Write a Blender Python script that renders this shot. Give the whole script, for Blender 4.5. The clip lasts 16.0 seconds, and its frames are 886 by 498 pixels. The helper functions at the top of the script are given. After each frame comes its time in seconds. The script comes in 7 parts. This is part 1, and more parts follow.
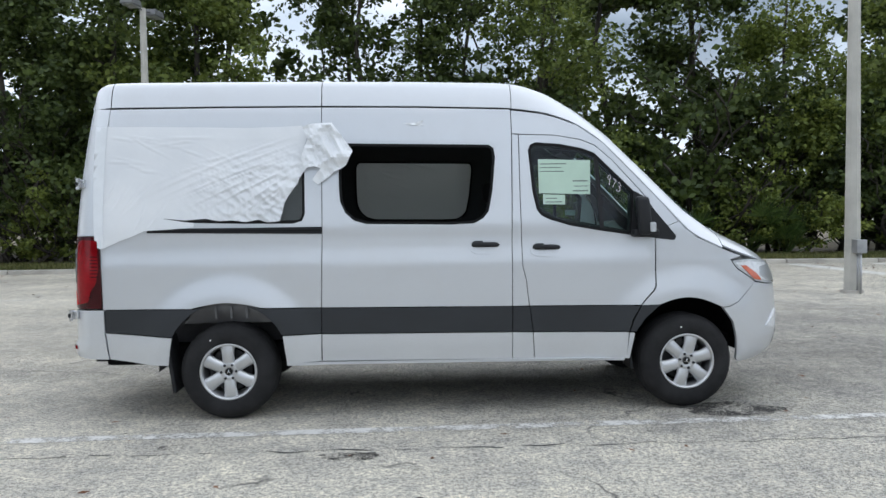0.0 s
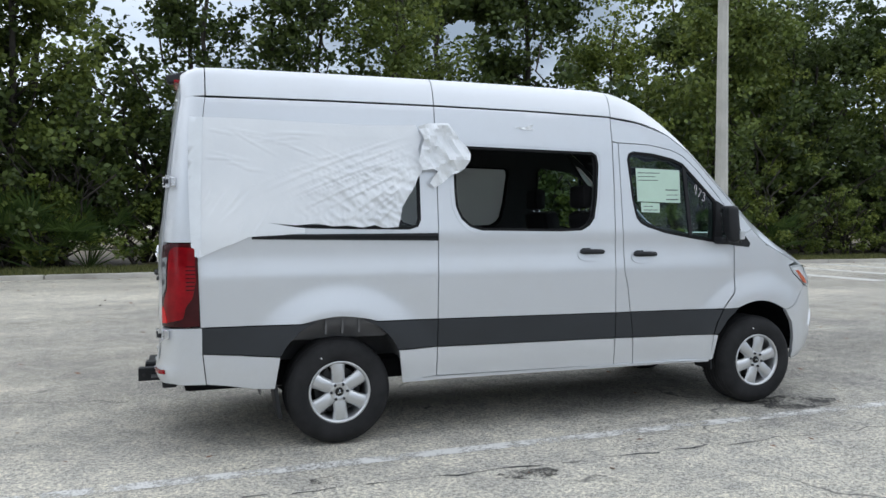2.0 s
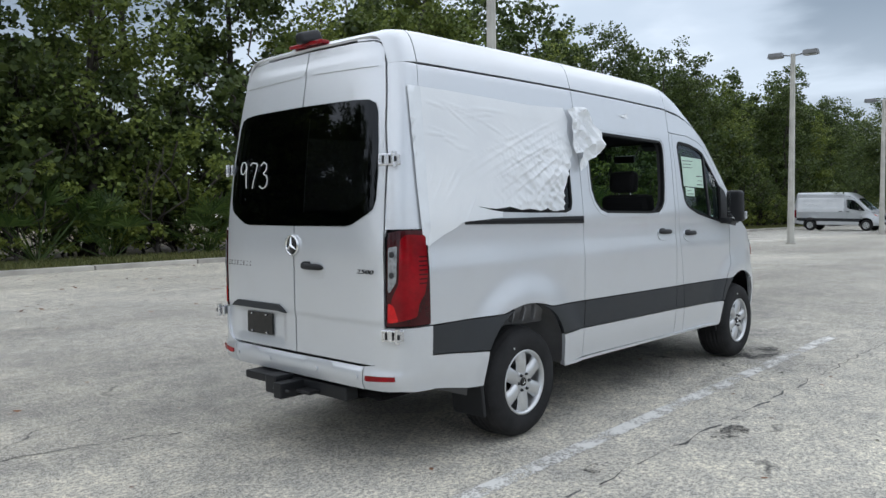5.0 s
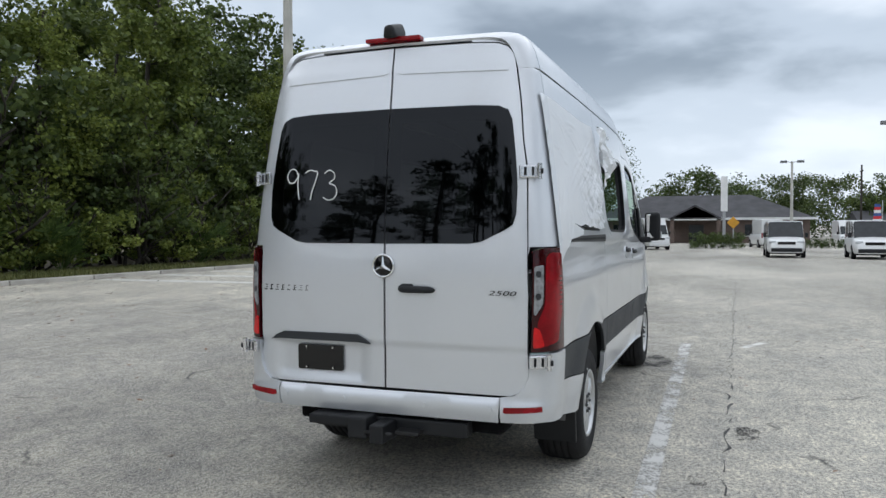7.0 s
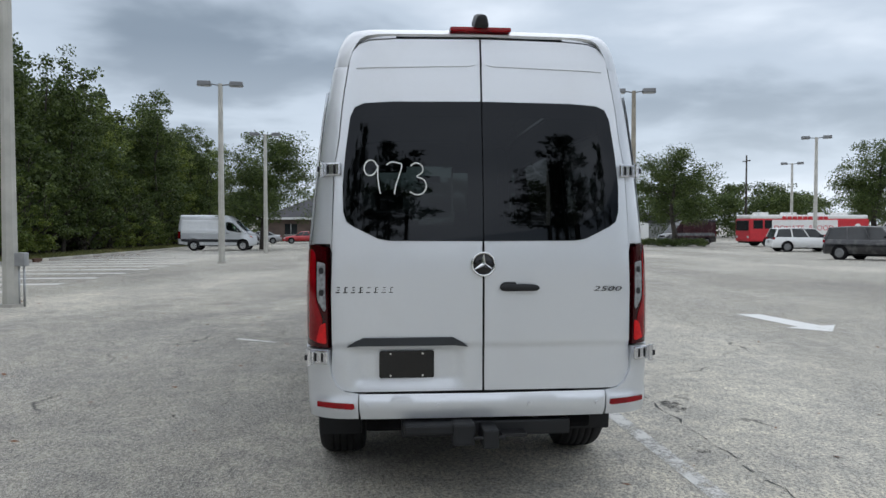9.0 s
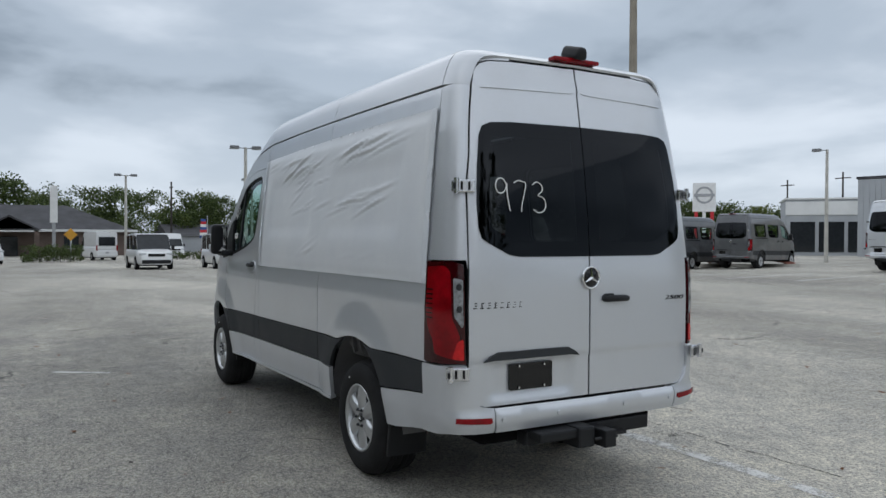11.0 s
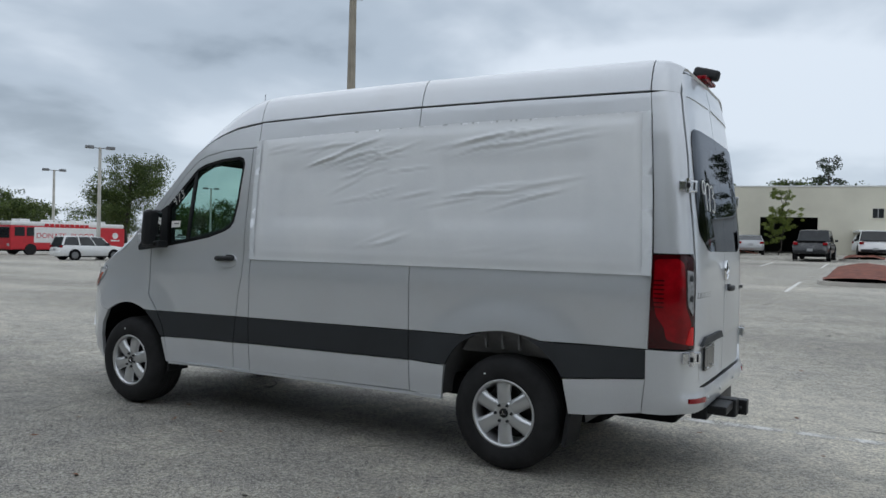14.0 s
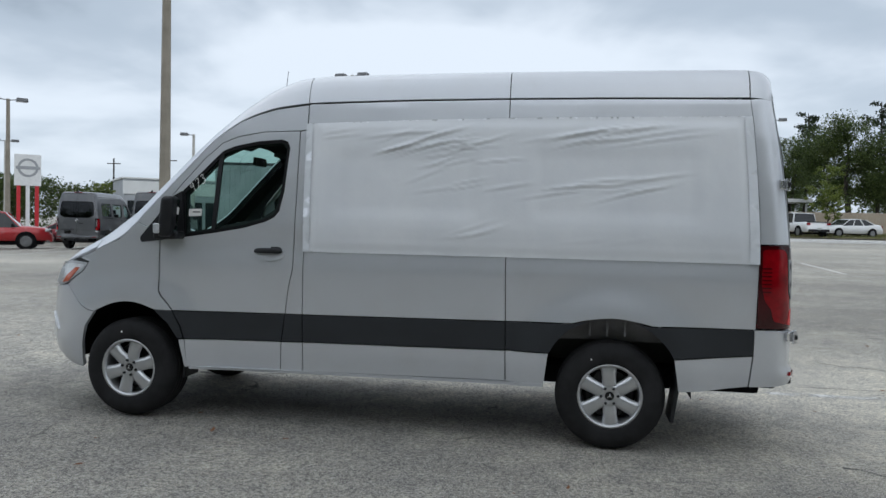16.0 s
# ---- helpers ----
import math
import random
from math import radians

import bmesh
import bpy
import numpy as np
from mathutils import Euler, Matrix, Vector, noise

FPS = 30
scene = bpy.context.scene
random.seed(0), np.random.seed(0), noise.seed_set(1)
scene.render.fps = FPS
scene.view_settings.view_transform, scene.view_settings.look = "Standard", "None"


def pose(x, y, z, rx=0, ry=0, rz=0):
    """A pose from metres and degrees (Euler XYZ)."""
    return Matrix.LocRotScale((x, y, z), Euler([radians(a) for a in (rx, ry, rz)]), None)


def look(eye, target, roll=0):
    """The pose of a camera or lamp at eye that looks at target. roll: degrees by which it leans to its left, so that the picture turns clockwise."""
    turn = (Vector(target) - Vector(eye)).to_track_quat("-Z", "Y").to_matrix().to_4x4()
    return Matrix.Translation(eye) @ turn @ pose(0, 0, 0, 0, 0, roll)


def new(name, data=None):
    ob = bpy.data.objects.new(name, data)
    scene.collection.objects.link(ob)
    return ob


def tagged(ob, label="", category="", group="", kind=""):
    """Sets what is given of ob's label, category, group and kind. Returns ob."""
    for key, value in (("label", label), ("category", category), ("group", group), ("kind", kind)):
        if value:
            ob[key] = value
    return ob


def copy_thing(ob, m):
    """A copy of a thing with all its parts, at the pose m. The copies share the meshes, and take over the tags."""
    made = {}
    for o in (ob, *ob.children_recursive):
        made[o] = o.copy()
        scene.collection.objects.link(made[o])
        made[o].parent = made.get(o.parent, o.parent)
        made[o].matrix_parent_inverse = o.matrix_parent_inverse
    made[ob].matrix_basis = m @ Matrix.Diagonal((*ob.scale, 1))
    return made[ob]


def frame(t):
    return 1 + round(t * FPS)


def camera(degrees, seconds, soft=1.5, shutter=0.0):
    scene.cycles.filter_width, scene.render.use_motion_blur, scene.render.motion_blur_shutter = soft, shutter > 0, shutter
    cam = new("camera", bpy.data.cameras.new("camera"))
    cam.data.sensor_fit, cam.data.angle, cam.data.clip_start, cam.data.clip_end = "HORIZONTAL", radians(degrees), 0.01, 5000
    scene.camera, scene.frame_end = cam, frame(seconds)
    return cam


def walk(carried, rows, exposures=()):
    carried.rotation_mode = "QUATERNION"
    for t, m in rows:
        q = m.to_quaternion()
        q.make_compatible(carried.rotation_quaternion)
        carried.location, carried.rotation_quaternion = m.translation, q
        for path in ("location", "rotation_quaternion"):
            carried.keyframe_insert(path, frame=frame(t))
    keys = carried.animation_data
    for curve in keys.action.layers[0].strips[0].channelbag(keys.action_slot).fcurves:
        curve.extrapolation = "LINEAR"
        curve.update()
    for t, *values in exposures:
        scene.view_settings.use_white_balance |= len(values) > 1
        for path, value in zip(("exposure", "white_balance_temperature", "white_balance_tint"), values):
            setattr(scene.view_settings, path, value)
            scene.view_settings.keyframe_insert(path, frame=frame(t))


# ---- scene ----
cam = camera(59.8, 16.0)
PATH = [
    (0, (1.386, -7.038, 1.581), (1.489, -5.042, 1.496), -0.8),
    (0.5, (0.765, -6.97, 1.571), (1.006, -4.986, 1.49), -0.6),
    (1, (0.158, -6.767, 1.577), (0.533, -4.804, 1.496), -0.3),
    (1.5, (-0.462, -6.601, 1.596), (0.045, -4.668, 1.516), -0.2),
    (2, (-1.079, -6.357, 1.619), (-0.428, -4.468, 1.54), -0.2),
    (2.5, (-1.688, -6.153, 1.629), (-0.893, -4.319, 1.552), -0.5),
    (3, (-2.25, -5.869, 1.641), (-1.312, -4.104, 1.557), -0.8),
    (3.5, (-2.825, -5.577, 1.638), (-1.751, -3.892, 1.547), -1.1),
    (4, (-3.316, -5.186, 1.615), (-2.117, -3.589, 1.521), -1.4),
    (4.2, (-3.532, -4.983, 1.612), (-2.276, -3.429, 1.51), -1.3),
    (6.3, (-4.933, -2.664, 1.574), (-3.184, -1.696, 1.502), -0.1),
    (6.5, (-5.034, -2.438, 1.591), (-3.246, -1.545, 1.525), -0.1),
    (7, (-5.197, -1.834, 1.582), (-3.323, -1.139, 1.521), -0.2),
    (7.5, (-5.356, -1.228, 1.577), (-3.418, -0.739, 1.513), -0.4),
    (8, (-5.403, -0.629, 1.576), (-3.423, -0.356, 1.506), -0.4),
    (8.5, (-5.456, -0.013, 1.571), (-3.457, 0.038, 1.503), -0.2),
    (9, (-5.391, 0.595, 1.574), (-3.399, 0.418, 1.509), 0.0),
    (9.5, (-5.338, 1.257, 1.568), (-3.381, 0.851, 1.511), 0.1),
    (10, (-5.192, 1.866, 1.57), (-3.291, 1.247, 1.525), 0.2),
    (10.2, (-5.109, 2.105, 1.59), (-3.236, 1.403, 1.551), 0.1),
    (12.3, (-3.777, 4.304, 1.567), (-2.333, 2.92, 1.544), 0.9),
    (12.5, (-3.578, 4.459, 1.532), (-2.184, 3.025, 1.512), 0.9),
    (13, (-3.136, 4.888, 1.524), (-1.872, 3.338, 1.5), 1.0),
    (13.5, (-2.644, 5.239, 1.522), (-1.516, 3.588, 1.496), 1.1),
    (14, (-2.125, 5.57, 1.501), (-1.142, 3.829, 1.483), 1.4),
    (14.5, (-1.568, 5.817, 1.544), (-0.736, 3.998, 1.51), 1.3),
    (15, (-0.992, 6.079, 1.548), (-0.317, 4.197, 1.509), 1.3),
    (15.5, (-0.364, 6.231, 1.555), (0.15, 4.299, 1.506), 1.3),
    (16, (0.234, 6.402, 1.552), (0.583, 4.434, 1.488), 1.3),
]
EXPOSURES = [(0, 1.10, 6300, 12), (4.2, 1.09, 6300, 12), (6.4, .92, 6390, 12), (8.6, .86, 6370, 12), (10, .61, 6350, 12), (12.4, .50, 6290, 11), (14.5, .57, 6290, 11), (16, .66, 6290, 11)]
walk(cam, [(t, look(eye, target, roll)) for t, eye, target, roll in PATH], EXPOSURES)

# ---- sky, sun ----
SUN_DIR = Vector((-0.25, 0.32, 1.45)).normalized()


def make_world():
    w = bpy.data.worlds.new("overcast_sky")
    scene.world = w
    w.use_nodes = True
    nt = w.node_tree
    N, L = nt.nodes, nt.links
    N.clear()
    out, bg = N.new("ShaderNodeOutputWorld"), N.new("ShaderNodeBackground")
    sky = N.new("ShaderNodeTexSky")
    sky.sky_type, sky.sun_disc = "NISHITA", False
    sky.sun_elevation = math.asin(SUN_DIR.z)
    sky.sun_rotation = math.atan2(SUN_DIR.x, SUN_DIR.y)
    tc, sep = N.new("ShaderNodeTexCoord"), N.new("ShaderNodeSeparateXYZ")
    L.new(tc.outputs["Generated"], sep.inputs[0])

    def m(op, a, b):
        n = N.new("ShaderNodeMath")
        n.operation = op
        for k, v in enumerate((a, b)):
            if isinstance(v, (int, float)):
                n.inputs[k].default_value = v
            else:
                L.new(v, n.inputs[k])
        return n.outputs[0]

    high = m("ADD", m("MAXIMUM", sep.outputs[2], 0.02), 0.22)
    comb = N.new("ShaderNodeCombineXYZ")
    L.new(m("DIVIDE", m("MULTIPLY", sep.outputs[1], -1.0), high), comb.inputs[0])
    L.new(m("DIVIDE", m("MULTIPLY", sep.outputs[0], -1.0), high), comb.inputs[1])
    n1, n2 = N.new("ShaderNodeTexNoise"), N.new("ShaderNodeTexNoise")
    for n, sc, d, r in ((n1, 0.62, 5, .46), (n2, 1.9, 5, .50)):
        n.inputs["Scale"].default_value, n.inputs["Detail"].default_value, n.inputs["Roughness"].default_value = sc, d, r
        n.inputs["Distortion"].default_value = 0.25
        L.new(comb.outputs[0], n.inputs["Vector"])
    both = m("ADD", m("MULTIPLY", n1.outputs[0], 0.76), m("MULTIPLY", n2.outputs[0], 0.24))
    ramp = N.new("ShaderNodeValToRGB")
    ramp.color_ramp.interpolation = "EASE"
    e = ramp.color_ramp.elements
    e[0].position, e[0].color = 0.38, (.17, .21, .25, 1)
    e[1].position, e[1].color = 0.59, (.60, .655, .705, 1)
    mid = e.new(0.47)
    mid.color = (.36, .418, .475, 1)
    L.new(both, ramp.inputs[0])
    # pale haze low over the horizon
    haze = N.new("ShaderNodeMapRange")
    haze.inputs["From Min"].default_value, haze.inputs["From Max"].default_value = 0.0, 0.22
    haze.inputs["To Min"].default_value, haze.inputs["To Max"].default_value = 0.65, 0.0
    L.new(sep.outputs[2], haze.inputs["Value"])
    mx = N.new("ShaderNodeMixRGB")
    mx.inputs[2].default_value = (.54, .60, .655, 1)
    L.new(haze.outputs[0], mx.inputs[0])
    L.new(ramp.outputs[0], mx.inputs[1])
    # brighter overhead, as under a thin overcast
    up = N.new("ShaderNodeMapRange")
    up.inputs["From Min"].default_value, up.inputs["From Max"].default_value = 0.28, 0.9
    up.inputs["To Min"].default_value, up.inputs["To Max"].default_value = 1.0, 1.05
    L.new(sep.outputs[2], up.inputs["Value"])
    sc = N.new("ShaderNodeVectorMath")
    sc.operation = "SCALE"
    L.new(mx.outputs[0], sc.inputs[0])
    L.new(up.outputs[0], sc.inputs["Scale"])
    sk = N.new("ShaderNodeVectorMath")
    sk.operation = "SCALE"
    sk.inputs["Scale"].default_value = 0.05
    L.new(sky.outputs[0], sk.inputs[0])
    add = N.new("ShaderNodeMixRGB")
    add.inputs[0].default_value = 0.12
    L.new(sc.outputs[0], add.inputs[1])
    L.new(sk.outputs[0], add.inputs[2])
    L.new(add.outputs[0], bg.inputs["Color"])
    bg.inputs["Strength"].default_value = .94
    L.new(bg.outputs[0], out.inputs["Surface"])


make_world()
sun = new("sun", bpy.data.lights.new("sun", "SUN"))
sun.data.energy, sun.data.angle, sun.data.color = .75, radians(150), (1.0, .98, .95)
sun.matrix_world = look(SUN_DIR * 50, (0, 0, 0))

# ---- materials ----
def nodes_of(name):
    mt = bpy.data.materials.new(name)
    mt.use_nodes = True
    nt = mt.node_tree
    return mt, nt.nodes, nt.links, nt.nodes["Principled BSDF"]


def noise_node(N, L, vec, scale, detail=4, rough=.55):
    n = N.new("ShaderNodeTexNoise")
    n.inputs["Scale"].default_value, n.inputs["Detail"].default_value, n.inputs["Roughness"].default_value = scale, detail, rough
    L.new(vec, n.inputs["Vector"])
    return n.outputs[0]


def mixed(N, L, fac, a, b, kind="MIX"):
    n = N.new("ShaderNodeMixRGB")
    n.blend_type = kind
    for k, v in zip((0, 1, 2), (fac, a, b)):
        if isinstance(v, (int, float)):
            n.inputs[k].default_value = v
        elif isinstance(v, tuple):
            n.inputs[k].default_value = (*v[:3], 1)
        else:
            L.new(v, n.inputs[k])
    return n.outputs[0]


def ramped(N, L, fac, lo, hi, a=(0, 0, 0), b=(1, 1, 1)):
    n = N.new("ShaderNodeValToRGB")
    e = n.color_ramp.elements
    e[0].position, e[0].color = lo, (*a, 1)
    e[1].position, e[1].color = hi, (*b, 1)
    L.new(fac, n.inputs[0])
    return n.outputs[0]


def mat(name, base, rough=.5, metal=0.0, var=.18, scale=3.0, fine=60.0, bump=0.0, coat=0.0, spec=.5, per_object=0.0, rvar=.12):
    """A plain surface with two scales of variation in colour and roughness, and fine relief."""
    mt, N, L, p = nodes_of(name)
    tc = N.new("ShaderNodeTexCoord")
    v = tc.outputs["Object"]
    a, b = noise_node(N, L, v, scale, 5), noise_node(N, L, v, fine, 3)
    dark = tuple(c * (1 - var) for c in base)
    light = tuple(min(1, c * (1 + var)) for c in base)
    c1 = mixed(N, L, ramped(N, L, a, .35, .65), dark, light)
    c2 = mixed(N, L, ramped(N, L, b, .3, .7), (1 - var * .5,) * 3, (1, 1, 1))
    c = mixed(N, L, 1.0, c1, c2, "MULTIPLY")
    if per_object:
        oi = N.new("ShaderNodeObjectInfo")
        mr = N.new("ShaderNodeMapRange")
        mr.inputs["To Min"].default_value, mr.inputs["To Max"].default_value = 1 - per_object, 1 + per_object
        L.new(oi.outputs["Random"], mr.inputs["Value"])
        c = mixed(N, L, 1.0, c, mr.outputs[0], "MULTIPLY")
    L.new(c, p.inputs["Base Color"])
    rr = N.new("ShaderNodeMapRange")
    rr.inputs["To Min"].default_value, rr.inputs["To Max"].default_value = max(.02, rough - rvar), min(1, rough + rvar)
    L.new(a, rr.inputs["Value"])
    L.new(rr.outputs[0], p.inputs["Roughness"])
    p.inputs["Metallic"].default_value = metal
    p.inputs["Coat Weight"].default_value = coat
    p.inputs["Coat Roughness"].default_value = .06
    p.inputs["Specular IOR Level"].default_value = spec
    if bump:
        bn = N.new("ShaderNodeBump")
        bn.inputs["Strength"].default_value, bn.inputs["Distance"].default_value = bump, .01
        L.new(b, bn.inputs["Height"])
        L.new(bn.outputs[0], p.inputs["Normal"])
    return mt


def glass(name, tint, through_amount, rough=.02, gloss=.85):
    """A thin tinted pane: part of the light goes through, Fresnel drives the gloss."""
    mt, N, L, p = nodes_of(name)
    N.remove(p)
    out = N["Material Output"]
    tr, gl, df, m1, m2, lw, pw, fr = (N.new("ShaderNode" + k) for k in ("BsdfTransparent", "BsdfGlossy", "BsdfDiffuse", "MixShader", "MixShader", "LayerWeight", "Math", "Math"))
    tr.inputs[0].default_value = (*[c * through_amount for c in tint], 1)
    df.inputs[0].default_value = (.005, .006, .007, 1)
    gl.inputs["Roughness"].default_value = rough
    gl.inputs[0].default_value = (gloss * .92, gloss * .97, gloss * 1.05, 1)
    lw.inputs["Blend"].default_value = .5
    pw.operation, fr.operation = "POWER", "MULTIPLY_ADD"
    pw.inputs[1].default_value = 4.0
    fr.inputs[1].default_value, fr.inputs[2].default_value = .64, .030
    L.new(lw.outputs["Facing"], pw.inputs[0])
    L.new(pw.outputs[0], fr.inputs[0])
    m1.inputs[0].default_value = .06
    L.new(tr.outputs[0], m1.inputs[1])
    L.new(df.outputs[0], m1.inputs[2])
    L.new(fr.outputs[0], m2.inputs[0])
    L.new(m1.outputs[0], m2.inputs[1])
    L.new(gl.outputs[0], m2.inputs[2])
    L.new(m2.outputs[0], out.inputs[0])
    return mt


def film_mat():
    """Thin white plastic sheet that lets some light through."""
    mt, N, L, p = nodes_of("white_plastic_film")
    tc = N.new("ShaderNodeTexCoord")
    a = noise_node(N, L, tc.outputs["Object"], 2.2, 5)
    b = noise_node(N, L, tc.outputs["Object"], 38, 4)
    L.new(mixed(N, L, ramped(N, L, a, .3, .7), (.80, .828, .86), (.89, .91, .93)), p.inputs["Base Color"])
    p.inputs["Roughness"].default_value = .34
    p.inputs["Transmission Weight"].default_value = 0
    bn = N.new("ShaderNodeBump")
    bn.inputs["Strength"].default_value, bn.inputs["Distance"].default_value = .08, .006
    L.new(b, bn.inputs["Height"])
    L.new(bn.outputs[0], p.inputs["Normal"])
    tl, mx = N.new("ShaderNodeBsdfTranslucent"), N.new("ShaderNodeMixShader")
    tl.inputs[0].default_value = (.75, .74, .72, 1)
    mx.inputs[0].default_value = .12
    L.new(p.outputs[0], mx.inputs[1])
    L.new(tl.outputs[0], mx.inputs[2])
    L.new(mx.outputs[0], N["Material Output"].inputs[0])
    return mt


def paint(name, base, metal=.55, rough=.36):
    """Metallic car paint under clear lacquer, with faint dust low down and fine flake."""
    mt, N, L, p = nodes_of(name)
    tc = N.new("ShaderNodeTexCoord")
    v = tc.outputs["Object"]
    flake, cloud = noise_node(N, L, v, 420, 2), noise_node(N, L, v, 2.3, 5)
    c = mixed(N, L, ramped(N, L, flake, .35, .65), tuple(k * .93 for k in base), tuple(min(1, k * 1.05) for k in base))
    dust = ramped(N, L, cloud, .50, .80)
    c = mixed(N, L, mixed(N, L, 1.0, dust, (.18, .18, .18), "MULTIPLY"), c, (.50, .48, .45))
    L.new(c, p.inputs["Base Color"])
    p.inputs["Metallic"].default_value = metal
    rr = N.new("ShaderNodeMapRange")
    rr.inputs["To Min"].default_value, rr.inputs["To Max"].default_value = rough - .05, rough + .09
    L.new(cloud, rr.inputs["Value"])
    L.new(rr.outputs[0], p.inputs["Roughness"])
    p.inputs["Coat Weight"].default_value, p.inputs["Coat Roughness"].default_value = .75, .06
    return mt


SILVER = paint("silver_paint", (.63, .652, .682), .46, .29)
CLADDING = mat("dark_grey_cladding", (.020, .023, .027), .58, var=.12, scale=4, fine=300, bump=.08)
BLACKP = mat("black_plastic", (.018, .019, .021), .46, var=.2, fine=220, bump=.06, spec=.25)
RUBBER = mat("tyre_rubber", (.024, .024, .025), .74, var=.25, scale=6, fine=120, bump=.15, spec=.15)
SEAL = mat("black_seal", (.007, .007, .008), .6, var=.1, spec=.2)
GLOSSB = mat("gloss_black", (.006, .006, .007), .14, var=.1, coat=.15, spec=.35)
ALLOY = mat("silver_alloy", (.58, .59, .60), .32, metal=.75, var=.08, fine=200)
DULLRIM = mat("dull_grey_rim", (.20, .205, .21), .4, metal=.5, var=.2)
BADGE = mat("dark_badge_metal", (.030, .032, .036), .3, metal=.3, var=.1)
CHROME = mat("chrome", (.78, .79, .80), .10, metal=1.0, var=.04, rvar=.04)
HINGE = mat("bright_hinge_metal", (.66, .67, .69), .20, metal=.85, var=.08, fine=120)
DARKMETAL = mat("dark_steel", (.045, .045, .047), .5, metal=.6, var=.3, fine=40, bump=.2)
REDLENS = mat("red_lens", (.24, .0015, .006), .12, var=.25, scale=9, coat=.1, spec=.28)
REDDARK = mat("dark_red_lens", (.042, .001, .003), .12, var=.3, scale=5, coat=.1, spec=.35)
REDBRIGHT = mat("bright_red_reflector", (.60, .008, .010), .18, var=.15, scale=40, coat=.1, spec=.35)
CLEARLENS = mat("clear_lens", (.50, .52, .54), .12, var=.15, scale=40, coat=.8)
SMOKELENS = mat("grey_clear_lens", (.26, .27, .28), .14, var=.3, scale=40, coat=.3)
LENSPALE = mat("pale_lens", (.70, .72, .74), .16, var=.12, scale=30, coat=.6)
AMBER = mat("amber_reflector", (.62, .13, .06), .2, var=.2, coat=.6)
TRIM = mat("dark_interior_trim", (.030, .031, .034), .75, var=.2, fine=90, bump=.1)
FABRIC = mat("black_seat_fabric", (.014, .014, .016), .85, var=.25, fine=160, bump=.2)
LINING = mat("grey_headliner", (.16, .16, .16), .9, var=.1)
PAPER = mat("pale_green_paper", (.50, .66, .55), .7, var=.05)
PAPERW = mat("white_paper", (.78, .78, .75), .7, var=.05)
INK = mat("dark_ink", (.05, .06, .06), .7, var=.05)
MARKER = mat("white_paint_marker", (.82, .82, .80), .6, var=.06, fine=150)
UNDER = mat("underbody_black", (.008, .008, .009), .9, var=.4, scale=5, spec=.1)
LINER = mat("grey_wheel_liner", (.15, .15, .155), .8, var=.2, fine=120, bump=.2)
G_REAR = glass("dark_privacy_glass", (.80, .86, .86), .045, gloss=.72)
G_SIDE = glass("tinted_side_glass", (.88, .92, .90), .85)
G_FRONT = glass("green_tinted_glass", (.74, .92, .86), .88)
FILM = film_mat()


def leaf_mat(name, dark, light, yellow=(.16, .17, .02), amount=.12):
    """Foliage: every leaf its own green, some yellowed, light shining through."""
    mt, N, L, p = nodes_of(name)
    g, tc = N.new("ShaderNodeNewGeometry"), N.new("ShaderNodeTexCoord")
    patch = noise_node(N, L, tc.outputs["Object"], .35, 3)
    c = mixed(N, L, g.outputs["Random Per Island"], dark, light)
    c = mixed(N, L, ramped(N, L, patch, .40, .62), mixed(N, L, 1.0, c, (.72, .78, .75), "MULTIPLY"), c)
    pick = ramped(N, L, patch, .62, .74)
    c = mixed(N, L, mixed(N, L, 1.0, pick, (amount * 3,) * 3, "MULTIPLY"), c, yellow)
    L.new(c, p.inputs["Base Color"])
    p.inputs["Roughness"].default_value = .55
    p.inputs["Specular IOR Level"].default_value = .35
    tl, mx = N.new("ShaderNodeBsdfTranslucent"), N.new("ShaderNodeMixShader")
    L.new(c, tl.inputs[0])
    mx.inputs[0].default_value = .30
    L.new(p.outputs[0], mx.inputs[1])
    L.new(tl.outputs[0], mx.inputs[2])
    L.new(mx.outputs[0], N["Material Output"].inputs[0])
    return mt


